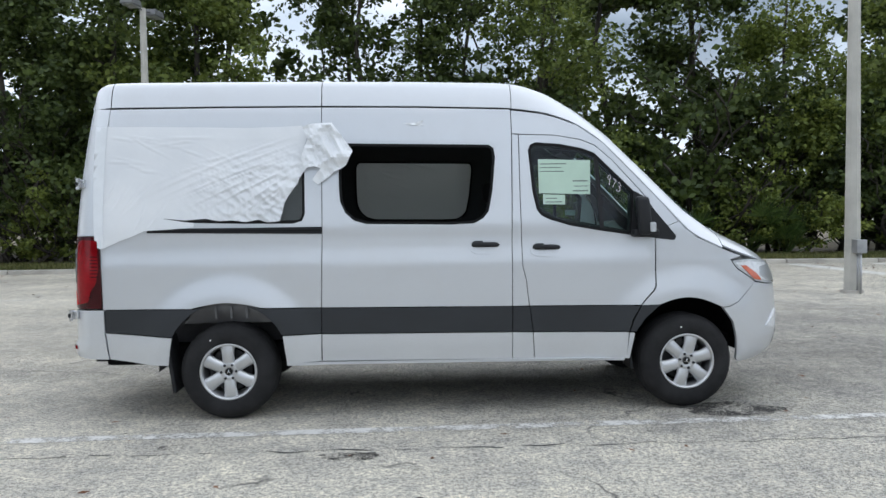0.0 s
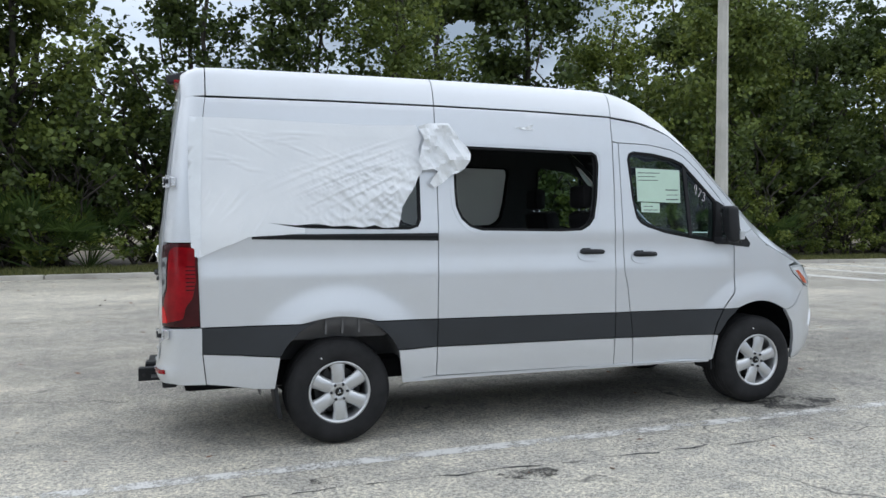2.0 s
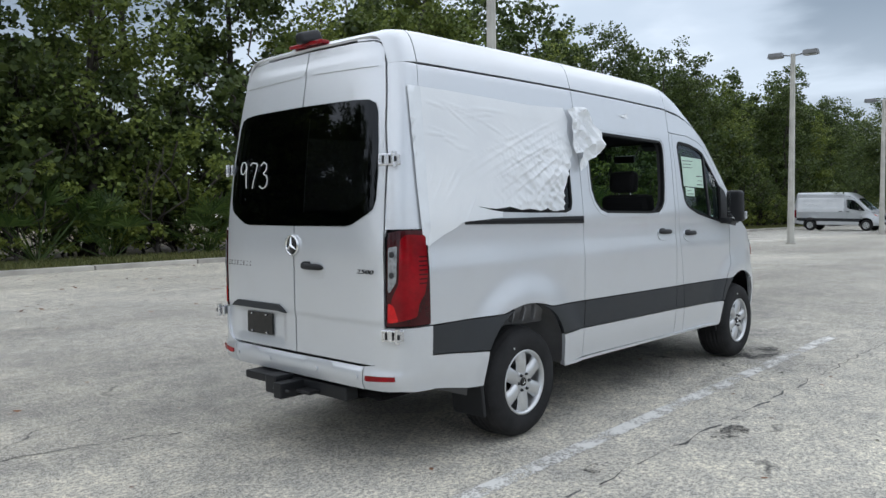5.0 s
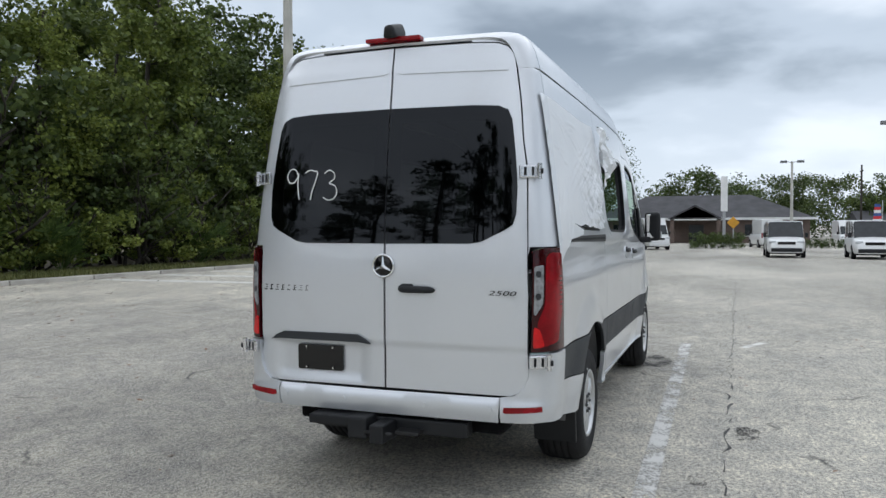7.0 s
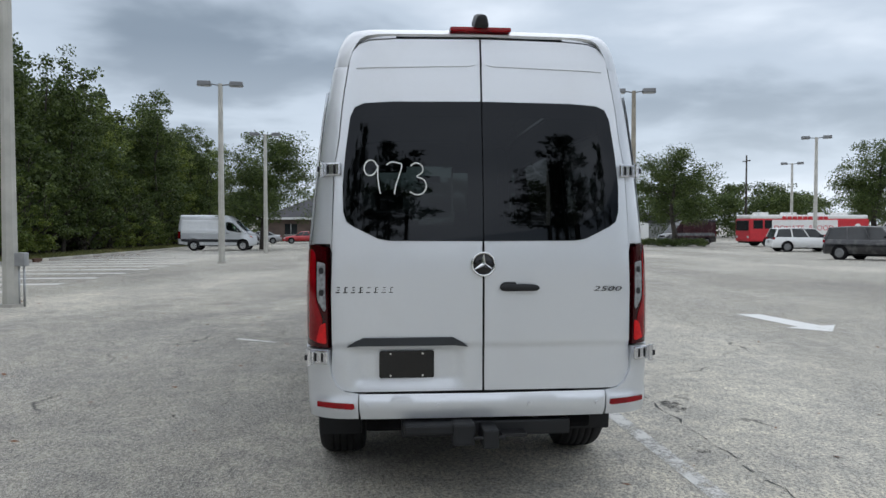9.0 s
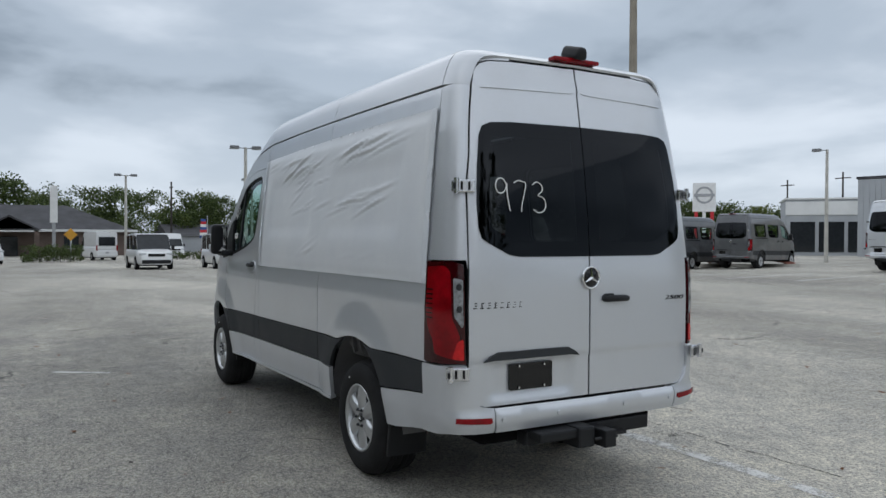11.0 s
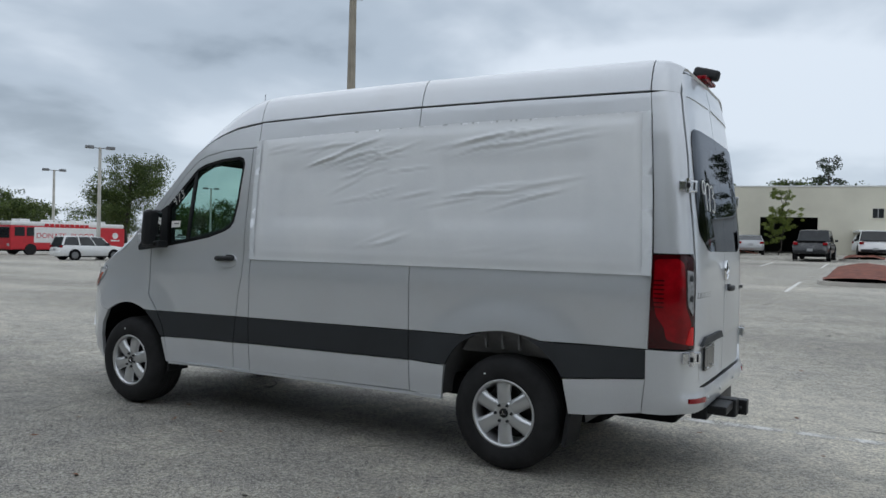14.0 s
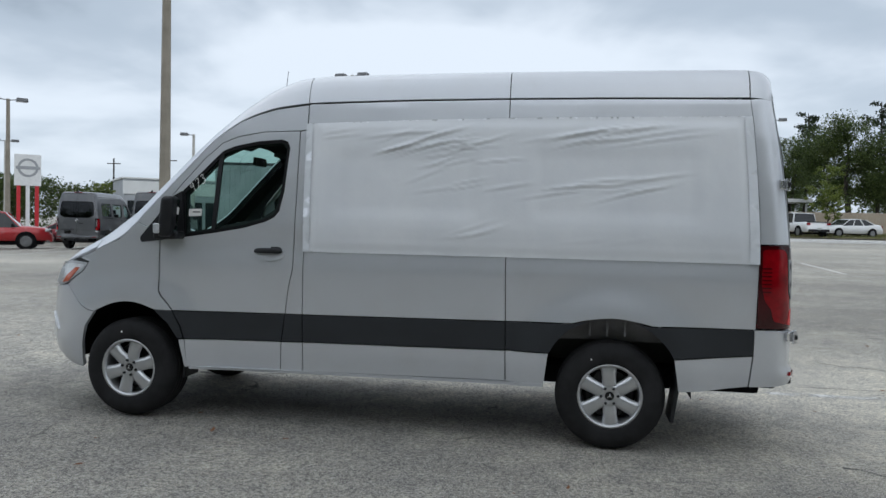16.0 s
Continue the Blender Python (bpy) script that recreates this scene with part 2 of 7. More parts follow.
def asphalt_mat():
    """Old sun-bleached asphalt: pale worn fields, darker stretches, aggregate, small stones, hairline cracks."""
    mt, N, L, p = nodes_of("worn_asphalt")
    tc = N.new("ShaderNodeTexCoord")
    v = tc.outputs["Object"]
    mp = N.new("ShaderNodeMapping")
    mp.inputs["Scale"].default_value = (.35, 1.0, 1.0)
    L.new(v, mp.inputs["Vector"])
    broad, mid = noise_node(N, L, mp.outputs[0], .16, 5, .6), noise_node(N, L, v, .9, 6, .65)
    grain, speck, blot = noise_node(N, L, v, 34, 4, .75), noise_node(N, L, v, 110, 2, .6), noise_node(N, L, v, 5.5, 6, .72)
    c = mixed(N, L, ramped(N, L, broad, .36, .66), (.26, .251, .234), (.565, .548, .51))
    c = mixed(N, L, ramped(N, L, mid, .38, .66), c, mixed(N, L, 1.0, c, (1.22, 1.21, 1.17), "MULTIPLY"))
    c = mixed(N, L, ramped(N, L, blot, .36, .64), mixed(N, L, 1.0, c, (.74, .74, .75), "MULTIPLY"), mixed(N, L, 1.0, c, (1.20, 1.18, 1.12), "MULTIPLY"))
    c = mixed(N, L, ramped(N, L, grain, .40, .60), mixed(N, L, 1.0, c, (.50, .50, .51), "MULTIPLY"), mixed(N, L, 1.0, c, (1.34, 1.33, 1.29), "MULTIPLY"))
    c = mixed(N, L, ramped(N, L, speck, .57, .64), c, (.60, .59, .55))
    c = mixed(N, L, ramped(N, L, speck, .34, .42, (1, 1, 1), (0, 0, 0)), c, (.06, .06, .06))
    # a round zone of darker colour with a wavering rim, wood side of the van
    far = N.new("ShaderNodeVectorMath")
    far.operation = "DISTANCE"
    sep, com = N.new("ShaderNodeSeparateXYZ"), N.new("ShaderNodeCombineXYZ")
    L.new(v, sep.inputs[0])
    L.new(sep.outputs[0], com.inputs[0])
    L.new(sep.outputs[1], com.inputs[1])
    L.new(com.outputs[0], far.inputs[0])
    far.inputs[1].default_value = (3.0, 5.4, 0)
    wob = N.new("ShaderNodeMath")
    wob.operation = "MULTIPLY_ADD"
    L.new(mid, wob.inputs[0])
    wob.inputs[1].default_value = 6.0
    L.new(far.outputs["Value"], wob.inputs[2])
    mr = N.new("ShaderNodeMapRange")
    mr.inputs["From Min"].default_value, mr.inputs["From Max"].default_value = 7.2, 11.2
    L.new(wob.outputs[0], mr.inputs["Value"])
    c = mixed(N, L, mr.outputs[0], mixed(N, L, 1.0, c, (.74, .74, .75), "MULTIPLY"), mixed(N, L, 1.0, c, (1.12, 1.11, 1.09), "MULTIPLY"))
    # colour graded along one slanting axis: paler towards the wood and the tail, darker opposite
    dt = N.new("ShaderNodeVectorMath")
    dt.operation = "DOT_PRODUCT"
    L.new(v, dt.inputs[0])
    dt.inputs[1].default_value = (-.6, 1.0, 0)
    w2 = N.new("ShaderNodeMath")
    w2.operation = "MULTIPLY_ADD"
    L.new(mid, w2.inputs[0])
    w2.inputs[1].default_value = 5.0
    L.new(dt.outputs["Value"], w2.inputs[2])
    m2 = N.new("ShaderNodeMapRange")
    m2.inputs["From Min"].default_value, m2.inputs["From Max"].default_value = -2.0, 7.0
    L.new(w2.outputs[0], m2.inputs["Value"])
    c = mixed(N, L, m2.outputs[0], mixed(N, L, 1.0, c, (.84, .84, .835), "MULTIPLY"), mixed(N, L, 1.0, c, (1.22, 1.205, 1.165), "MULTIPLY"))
    vo = N.new("ShaderNodeTexVoronoi")
    vo.feature = "DISTANCE_TO_EDGE"
    vo.inputs["Scale"].default_value = .16
    warp = N.new("ShaderNodeVectorMath")
    nz = N.new("ShaderNodeTexNoise")
    nz.inputs["Scale"].default_value, nz.inputs["Detail"].default_value = 1.2, 5
    L.new(v, nz.inputs["Vector"])
    warp.operation = "ADD"
    L.new(v, warp.inputs[0])
    L.new(nz.outputs["Color"], warp.inputs[1])
    L.new(warp.outputs[0], vo.inputs["Vector"])
    crack = ramped(N, L, vo.outputs["Distance"], .0012, .004, (1, 1, 1), (0, 0, 0))
    crack = mixed(N, L, 1.0, crack, ramped(N, L, mid, .50, .60), "MULTIPLY")
    c = mixed(N, L, crack, c, (.07, .07, .068))
    L.new(c, p.inputs["Base Color"])
    rr = N.new("ShaderNodeMapRange")
    rr.inputs["To Min"].default_value, rr.inputs["To Max"].default_value = .70, .98
    L.new(mid, rr.inputs["Value"])
    L.new(rr.outputs[0], p.inputs["Roughness"])
    p.inputs["Specular IOR Level"].default_value = .4
    b1, b2 = N.new("ShaderNodeBump"), N.new("ShaderNodeBump")
    b1.inputs["Strength"].default_value, b1.inputs["Distance"].default_value = .9, .016
    b2.inputs["Strength"].default_value, b2.inputs["Distance"].default_value = .5, .004
    L.new(grain, b1.inputs["Height"])
    L.new(speck, b2.inputs["Height"])
    L.new(b1.outputs[0], b2.inputs["Normal"])
    L.new(b2.outputs[0], p.inputs["Normal"])
    return mt


def worn_paint(name, base, wear=.52):
    """Road paint that has flaked off in places: bare asphalt shows through."""
    mt, N, L, p = nodes_of(name)
    tc = N.new("ShaderNodeTexCoord")
    a, b = noise_node(N, L, tc.outputs["Object"], 3.5, 6, .7), noise_node(N, L, tc.outputs["Object"], 45, 3, .7)
    s = N.new("ShaderNodeMath")
    s.operation = "ADD"
    L.new(a, s.inputs[0])
    m2 = N.new("ShaderNodeMath")
    m2.operation = "MULTIPLY"
    m2.inputs[1].default_value = .55
    L.new(b, m2.inputs[0])
    L.new(m2.outputs[0], s.inputs[1])
    tr, mx = N.new("ShaderNodeBsdfTransparent"), N.new("ShaderNodeMixShader")
    p.inputs["Base Color"].default_value = (*base, 1)
    p.inputs["Roughness"].default_value = .8
    L.new(ramped(N, L, s.outputs[0], wear + .18, wear + .34), mx.inputs[0])
    L.new(p.outputs[0], mx.inputs[1])
    L.new(tr.outputs[0], mx.inputs[2])
    L.new(mx.outputs[0], N["Material Output"].inputs[0])
    return mt


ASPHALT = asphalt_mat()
LINE = worn_paint("worn_white_line", (.68, .67, .63), .72)
LINE_FAINT = worn_paint("nearly_gone_white_line", (.64, .63, .60), .54)
LINE_WIDE = worn_paint("broad_pale_band", (.66, .65, .61), .66)
LINE_FRESH = worn_paint("white_line", (.72, .72, .70), .72)
CONCRETE = mat("kerb_concrete", (.42, .40, .36), .9, var=.22, scale=1.3, fine=45, bump=.3, per_object=.08)
POLE = mat("pale_concrete_pole", (.47, .46, .42), .85, var=.14, scale=1.5, fine=60, bump=.15)
POLE_TAN = mat("tan_concrete_pole", (.30, .27, .22), .85, var=.18, scale=1.5, fine=60, bump=.15)
LAMPGREY = mat("grey_lamp_head", (.17, .175, .18), .5, metal=.3, var=.12)
LAMPLENS = mat("lamp_lens", (.35, .36, .36), .3, var=.1)
GALV = mat("galvanised_steel", (.40, .41, .42), .45, metal=.7, var=.15, fine=80)
GRASS = leaf_mat("grass_blades", (.10, .11, .035), (.24, .24, .085), (.36, .31, .15), .32)
SOIL = mat("leaf_litter_soil", (.15, .125, .075), .95, var=.45, scale=1.0, fine=22, bump=.6)
BARK = mat("dark_bark", (.050, .043, .036), .95, var=.4, scale=3, fine=30, bump=.7, per_object=.2)
LEAF_A = leaf_mat("leaves_dark", (.034, .055, .016), (.125, .165, .042), amount=.08)
LEAF_B = leaf_mat("leaves_mid", (.062, .092, .020), (.220, .265, .060), (.15, .17, .03), .16)
LEAF_C = leaf_mat("leaves_light", (.088, .120, .024), (.280, .325, .070), (.20, .21, .04), .2)
PINE = leaf_mat("pine_needles", (.014, .026, .012), (.045, .068, .028), amount=.04)
PALM = leaf_mat("palmetto_leaves", (.04, .075, .02), (.12, .18, .045), (.22, .2, .07), .15)
MULCH = mat("red_mulch", (.20, .065, .04), .95, var=.4, scale=3, fine=40, bump=.7)
CREAM = mat("cream_render", (.58, .56, .47), .9, var=.06, scale=.4, fine=30, bump=.1)
GREYWALL = mat("grey_metal_wall", (.36, .38, .40), .6, var=.08, scale=.5)
WHITEWALL = mat("white_wall", (.66, .67, .66), .85, var=.06, scale=.5, fine=30)
TANWALL = mat("tan_wall", (.40, .34, .26), .9, var=.12, scale=.6)
BRICKWALL = mat("brown_brick_wall", (.135, .10, .085), .9, var=.2, scale=.8, fine=9, bump=.2)
SHINGLE = mat("grey_shingles", (.06, .06, .065), .9, var=.25, scale=.7, fine=6, bump=.3)
DARKHOLE = mat("dark_interior", (.012, .012, .013), .9, var=.3)
WINDOWDARK = mat("dark_window_glass", (.02, .023, .026), .08, var=.15, rvar=.03)
RED = paint("red_paint", (.42, .012, .018), .15, .3)
WHITEP = paint("white_paint", (.72, .73, .73), .0, .32)
BLACKC = paint("black_paint", (.012, .013, .016), .2, .28)
GREYC = paint("dark_grey_paint", (.105, .11, .118), .4, .34)
BLUEC = paint("dark_blue_paint", (.035, .045, .06), .4, .32)
MAROON = paint("dark_red_paint", (.20, .012, .02), .3, .3)
LTGREY = paint("light_grey_paint", (.36, .37, .38), .4, .34)
SIGNRED = mat("sign_red", (.52, .02, .03), .5, var=.08)
SIGNWHITE = mat("sign_white", (.74, .74, .73), .5, var=.05)
SIGNYELLOW = mat("sign_yellow", (.62, .30, .02), .5, var=.08)
SIGNGREY = mat("sign_grey", (.35, .36, .37), .4, metal=.4, var=.08)
BLUECLOTH = mat("blue_cloth", (.05, .10, .30), .8, var=.2)
DRYLEAF = mat("dry_leaf", (.20, .085, .035), .9, var=.3, per_object=.4)
RUST = mat("brown_inlet", (.10, .05, .03), .9, var=.3)
STAIN = worn_paint("oil_stain", (.045, .043, .040), .50)
CRACK = mat("crack_filler", (.10, .098, .094), .9, var=.5, scale=4)

# ---- building tools ----
from mathutils.geometry import delaunay_2d_cdt


def thing(name, label, category, m=None, group="", kind=""):
    ob = new(name)
    ob.empty_display_size = .3
    if m is not None:
        ob.matrix_world = m
    return tagged(ob, label, category, group, kind)


def put(name, me, material, parent=None, label="", m=None):
    me.materials.append(material)
    ob = new(name, me)
    if parent is not None:
        ob.parent = parent
    if m is not None:
        ob.matrix_basis = m
    if label:
        ob["label"] = label
    return ob


def part(name, bm, material, parent=None, label="", smooth=False, m=None):
    """Links a bmesh as one mesh object under a thing or a part."""
    me = bpy.data.meshes.new(name)
    if smooth:
        for f in bm.faces:
            f.smooth = True
    bm.normal_update()
    bm.to_mesh(me)
    bm.free()
    return put(name, me, material, parent, label, m)


def raw(name, verts, faces, material, parent=None, label="", smooth=False, m=None):
    me = bpy.data.meshes.new(name)
    me.from_pydata(verts, [], faces)
    if smooth:
        me.polygons.foreach_set("use_smooth", [True] * len(me.polygons))
    me.update()
    return put(name, me, material, parent, label, m)


def add_box(bm, c, size, bevel=0.0, rot=None, taper=None, seg=2):
    """A bevelled box. taper: scale of its top in x and y."""
    r = bmesh.ops.create_cube(bm, size=1.0)
    vs = r["verts"]
    for v in vs:
        k = taper if taper and v.co.z > 0 else (1, 1)
        v.co = Vector((v.co.x * size[0] * k[0], v.co.y * size[1] * k[1], v.co.z * size[2]))
    if bevel:
        es = list({e for v in vs for e in v.link_edges})
        before = set(bm.verts) - set(vs)
        bmesh.ops.bevel(bm, geom=es, offset=bevel, segments=seg, affect="EDGES", profile=.6)
        vs = [v for v in bm.verts if v not in before]
    mx = Matrix.Translation(c) @ (rot if rot is not None else Matrix.Identity(4))
    for v in vs:
        v.co = mx @ v.co
    return vs


def add_cyl(bm, a, b, r1, r2=None, seg=12, caps=True):
    """A tapered round bar from a to b."""
    a, b = Vector(a), Vector(b)
    d = b - a
    r = bmesh.ops.create_cone(bm, cap_ends=caps, segments=seg, radius1=r1, radius2=r1 if r2 is None else r2, depth=d.length)
    mx = Matrix.Translation((a + b) / 2) @ d.to_track_quat("Z", "Y").to_matrix().to_4x4()
    for v in r["verts"]:
        v.co = mx @ v.co
    return r["verts"]


def lathe(profile, seg=48, axis="Y"):
    """A bmesh turned from (radius, along) pairs round an axis."""
    bm = bmesh.new()
    rings = []
    for k in range(seg):
        a = 2 * math.pi * k / seg
        ring = []
        for r, h in profile:
            p = (r * math.cos(a), h, r * math.sin(a)) if axis == "Y" else (r * math.cos(a), r * math.sin(a), h)
            ring.append(bm.verts.new(p))
        rings.append(ring)
    for k in range(seg):
        r0, r1 = rings[k], rings[(k + 1) % seg]
        for i in range(len(profile) - 1):
            bm.faces.new((r0[i], r0[i + 1], r1[i + 1], r1[i]))
    bmesh.ops.recalc_face_normals(bm, faces=bm.faces[:])
    return bm


def box_part(name, c, size, material, parent, bevel=.005, rot=None, label="", taper=None):
    bm = bmesh.new()
    add_box(bm, c, size, bevel, rot, taper)
    return part(name, bm, material, parent, label)


def cyl_part(name, a, b, r, material, parent, r2=None, seg=14, label=""):
    bm = bmesh.new()
    add_cyl(bm, a, b, r, r2, seg)
    for f in bm.faces:
        f.smooth = len(f.verts) == 4
    return part(name, bm, material, parent, label)


def tube_part(name, points, r, material, parent, label="", seg=8):
    """A round bar along a line of points."""
    bm = bmesh.new()
    for a, b in zip(points, points[1:]):
        add_cyl(bm, a, b, r, r, seg)
    for f in bm.faces:
        f.smooth = len(f.verts) == 4
    return part(name, bm, material, parent, label)


def inside(poly, x, y):
    r, n = False, len(poly)
    for i in range(n):
        (x0, y0), (x1, y1) = poly[i], poly[i - 1]
        if (y0 > y) != (y1 > y) and x < (x1 - x0) * (y - y0) / (y1 - y0) + x0:
            r = not r
    return r


def area(poly):
    return sum(a[0] * b[1] - b[0] * a[1] for a, b in zip(poly, poly[1:] + poly[:1])) / 2


def inset(poly, d):
    """The outline moved inwards by d (outwards if negative), anticlockwise."""
    poly = list(poly) if area(poly) > 0 else list(poly)[::-1]
    out, n = [], len(poly)
    for i in range(n):
        p, q, r = Vector(poly[i - 1]), Vector(poly[i]), Vector(poly[(i + 1) % n])
        u, v = (q - p), (r - q)
        if u.length < 1e-6 or v.length < 1e-6:
            continue
        u.normalize(), v.normalize()
        n1, n2 = Vector((-u.y, u.x)), Vector((-v.y, v.x))
        b = n1 + n2
        b = b / max(b.length_squared / 2, .5)
        out.append((q.x + b.x * d, q.y + b.y * d))
    return out


def dense(poly, step):
    out = []
    for a, b in zip(poly, poly[1:] + poly[:1]):
        n = max(1, int(math.ceil(math.hypot(b[0] - a[0], b[1] - a[1]) / step)))
        out += [(a[0] + (b[0] - a[0]) * k / n, a[1] + (b[1] - a[1]) * k / n) for k in range(n)]
    return out


def rounded(poly, r, seg=4):
    """The outline with its corners rounded."""
    out, n = [], len(poly)
    for i in range(n):
        p, q, s = Vector(poly[i - 1]), Vector(poly[i]), Vector(poly[(i + 1) % n])
        a = q + (p - q).normalized() * min(r, (p - q).length * .45)
        b = q + (s - q).normalized() * min(r, (s - q).length * .45)
        for k in range(seg + 1):
            t = k / seg
            c = a * (1 - t) ** 2 + q * 2 * t * (1 - t) + b * t * t
            out.append((c.x, c.y))
    return out


def filled(poly, holes, step):
    """Triangles that fill an outline with holes: points in the plane, faces, and the edge loops."""
    poly = dense(poly if area(poly) > 0 else poly[::-1], step)
    holes = [dense(h if area(h) < 0 else h[::-1], step) for h in holes]
    pts, edges = [], []
    for loop in [poly] + holes:
        k = len(pts)
        pts += loop
        edges += [(k + i, k + (i + 1) % len(loop)) for i in range(len(loop))]
    xs, ys = [p[0] for p in poly], [p[1] for p in poly]
    rim = np.array(pts)
    nx, ny = int((max(xs) - min(xs)) / step) + 1, int((max(ys) - min(ys)) / step) + 1
    for i in range(nx):
        for j in range(ny):
            x, y = min(xs) + (i + .5 * (j % 2)) * step, min(ys) + j * step
            if inside(poly, x, y) and not any(inside(h, x, y) for h in holes):
                if ((rim - (x, y)) ** 2).sum(1).min() > (step * .45) ** 2:
                    pts.append((x, y))
    v, e, f, *_ = delaunay_2d_cdt([Vector(p) for p in pts], edges, [], 0, 1e-6)
    faces = []
    for t in f:
        cx, cy = sum(v[i].x for i in t) / len(t), sum(v[i].y for i in t) / len(t)
        if inside(poly, cx, cy) and not any(inside(h, cx, cy) for h in holes):
            a, b, c = (v[i] for i in t[:3])
            faces.append(tuple(t) if (b - a).cross(c - a) > 0 else tuple(t)[::-1])
    return [(p.x, p.y) for p in v], faces
# ---- the van's outer skin: s runs along the plan outline (nose to tail), z is height ----
SEC_Z = [.30, .42, .60, .85, 1.20, 1.46, 1.88, 2.21, 2.44, 2.53, 2.61, 2.66, 2.70]
SEC_Y = [.915, .935, .957, .967, .966, .954, .912, .872, .834, .806, .750, .668, .47]
NOSE_Z = [.28, .36, .44, .55, .80, .95, 1.05, 1.15, 1.25, 1.40, 3.0]
NOSE_X = [4.42, 4.56, 4.64, 4.675, 4.68, 4.665, 4.64, 4.59, 4.55, 4.55, 4.55]
X_F, X_R, N_F, N_R = 3.4, -0.6, 2.9, 8.0


def half_width(z):
    return float(np.interp(z, SEC_Z, SEC_Y))


def tail_x(z):
    return -1.205 + .165 * (max(0.0, z - 1.3) / 1.33) ** 1.5


def nose_x(z):
    return float(np.interp(z, NOSE_Z, NOSE_X))


def plan_table(n, length, width):
    """Along a quarter of a superellipse: way travelled, part along x, part along y."""
    a = np.linspace(0, math.pi / 2, 1500)
    cx, cy = np.sin(a) ** (2 / n), np.cos(a) ** (2 / n)
    d = np.r_[0, np.cumsum(np.hypot(np.diff(cx * length), np.diff(cy * width)))]
    return d, cx, cy


F_D, F_CX, F_CY = plan_table(N_F, 4.68 - X_F, .967)
R_D, R_CX, R_CY = plan_table(N_R, 1.205 + X_R, .967)
S_NOSE, S_TAIL = X_F + F_D[-1], X_R - R_D[-1]


def plan(s, z):
    """Place (x, y) of the skin, y counted outwards from the middle; past nose or tail it goes on over the other half."""
    if s < S_TAIL or s > S_NOSE:
        x, y = plan(2 * (S_TAIL if s < S_TAIL else S_NOSE) - s, z)
        return x, -y
    w = half_width(z)
    if s > X_F:
        return X_F + (nose_x(z) - X_F) * float(np.interp(s - X_F, F_D, F_CX)), w * float(np.interp(s - X_F, F_D, F_CY))
    if s < X_R:
        return X_R + (tail_x(z) - X_R) * float(np.interp(X_R - s, R_D, R_CX)), w * float(np.interp(X_R - s, R_D, R_CY))
    return s, w


def s_of_x(x, z):
    """s of a point on the flank at x."""
    if x > X_F:
        return X_F + float(np.interp((x - X_F) / (nose_x(z) - X_F), F_CX, F_D))
    if x < X_R:
        return X_R - float(np.interp((x - X_R) / (tail_x(z) - X_R), R_CX, R_D))
    return x


def s_of_y(y, z):
    """s of a point on the tail at a distance y from the middle."""
    return X_R - float(np.interp(-y / half_width(z), -R_CY, R_D))

# ---- ground ----
def fall(u, k, cap):
    return min(k * math.log1p(math.exp(min(u / k, 40.0))) if u / k < 40 else u, cap)


def gz(x, y):
    """Height of the car park: level under the van, falling a little beyond its nose, rising on the open side."""
    k = min(1.0, max(0.0, (x - 6) / 28))
    return -.0095 * fall(x - 8, 3, 75) + .0255 * fall(-y - 9, 2, 75) * (1 - k * k * (3 - 2 * k))


def sheet(name, xs, ys, material, label, lift=0.0, kind="structure", category="ground"):
    verts = [(x, y, gz(x, y) + lift) for x in xs for y in ys]
    w = len(ys)
    faces = [(i * w + j, (i + 1) * w + j, (i + 1) * w + j + 1, i * w + j + 1) for i in range(len(xs) - 1) for j in range(w - 1)]
    return tagged(raw(name, verts, faces, material, smooth=True), label, category, kind=kind)


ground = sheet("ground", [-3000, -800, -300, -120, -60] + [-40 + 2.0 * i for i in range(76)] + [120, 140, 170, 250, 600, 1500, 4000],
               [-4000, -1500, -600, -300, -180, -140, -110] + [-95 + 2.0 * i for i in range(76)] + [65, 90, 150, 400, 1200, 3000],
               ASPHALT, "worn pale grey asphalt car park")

KERB_Y = 16.7


def strip(name, a, b, width, material, label, lift=.004, group="", n=None):
    """A painted band on the asphalt from a to b."""
    a, b = Vector(a), Vector(b)
    d = (b - a).normalized()
    s = Vector((-d.y, d.x)) * width / 2
    n = n or max(2, int((b - a).length / 1.5))
    verts, faces = [], []
    for i in range(n + 1):
        p = a + (b - a) * i / n
        for q in (p + s, p - s):
            verts.append((q.x, q.y, gz(q.x, q.y) + lift))
        if i:
            k = 2 * i
            faces.append((k - 2, k - 1, k + 1, k))
    return tagged(raw(name, verts, faces, material), label, "road marking", group, "structure")


def flat_shape(name, pts, material, label, lift=.005, category="road marking", kind="structure"):
    verts = [(x, y, gz(x, y) + lift) for x, y in pts]
    return tagged(raw(name, verts, [tuple(range(len(pts)))], material), label, category, kind=kind)


# bays along the kerb and rows across the lot
for k in range(17):
    x = 13.5 + 2.75 * k
    strip("parking_line", (x + .4, 9.2), (x, KERB_Y - .3), .62, LINE_WIDE, "broad worn pale band between the kerb side bays", group="kerb side bay lines")
for k in range(10):
    x = 29 + 2.75 * k
    strip("parking_line", (x, -3.2), (x, 2.0), .11, LINE, "worn white parking bay line", group="middle bay lines")
for k in range(16):
    x = -8 + 2.75 * k
    strip("parking_line", (x, -24.5), (x, -19.5), .11, LINE, "worn white parking bay line", group="far bay lines")
    strip("parking_line", (x, -41), (x, -36), .11, LINE, "worn white parking bay line", group="farthest bay lines")
strip("faded_line", (-2.6, -1.40), (5.6, -1.31), .13, LINE_FAINT, "nearly worn away white line beside the van", n=40)
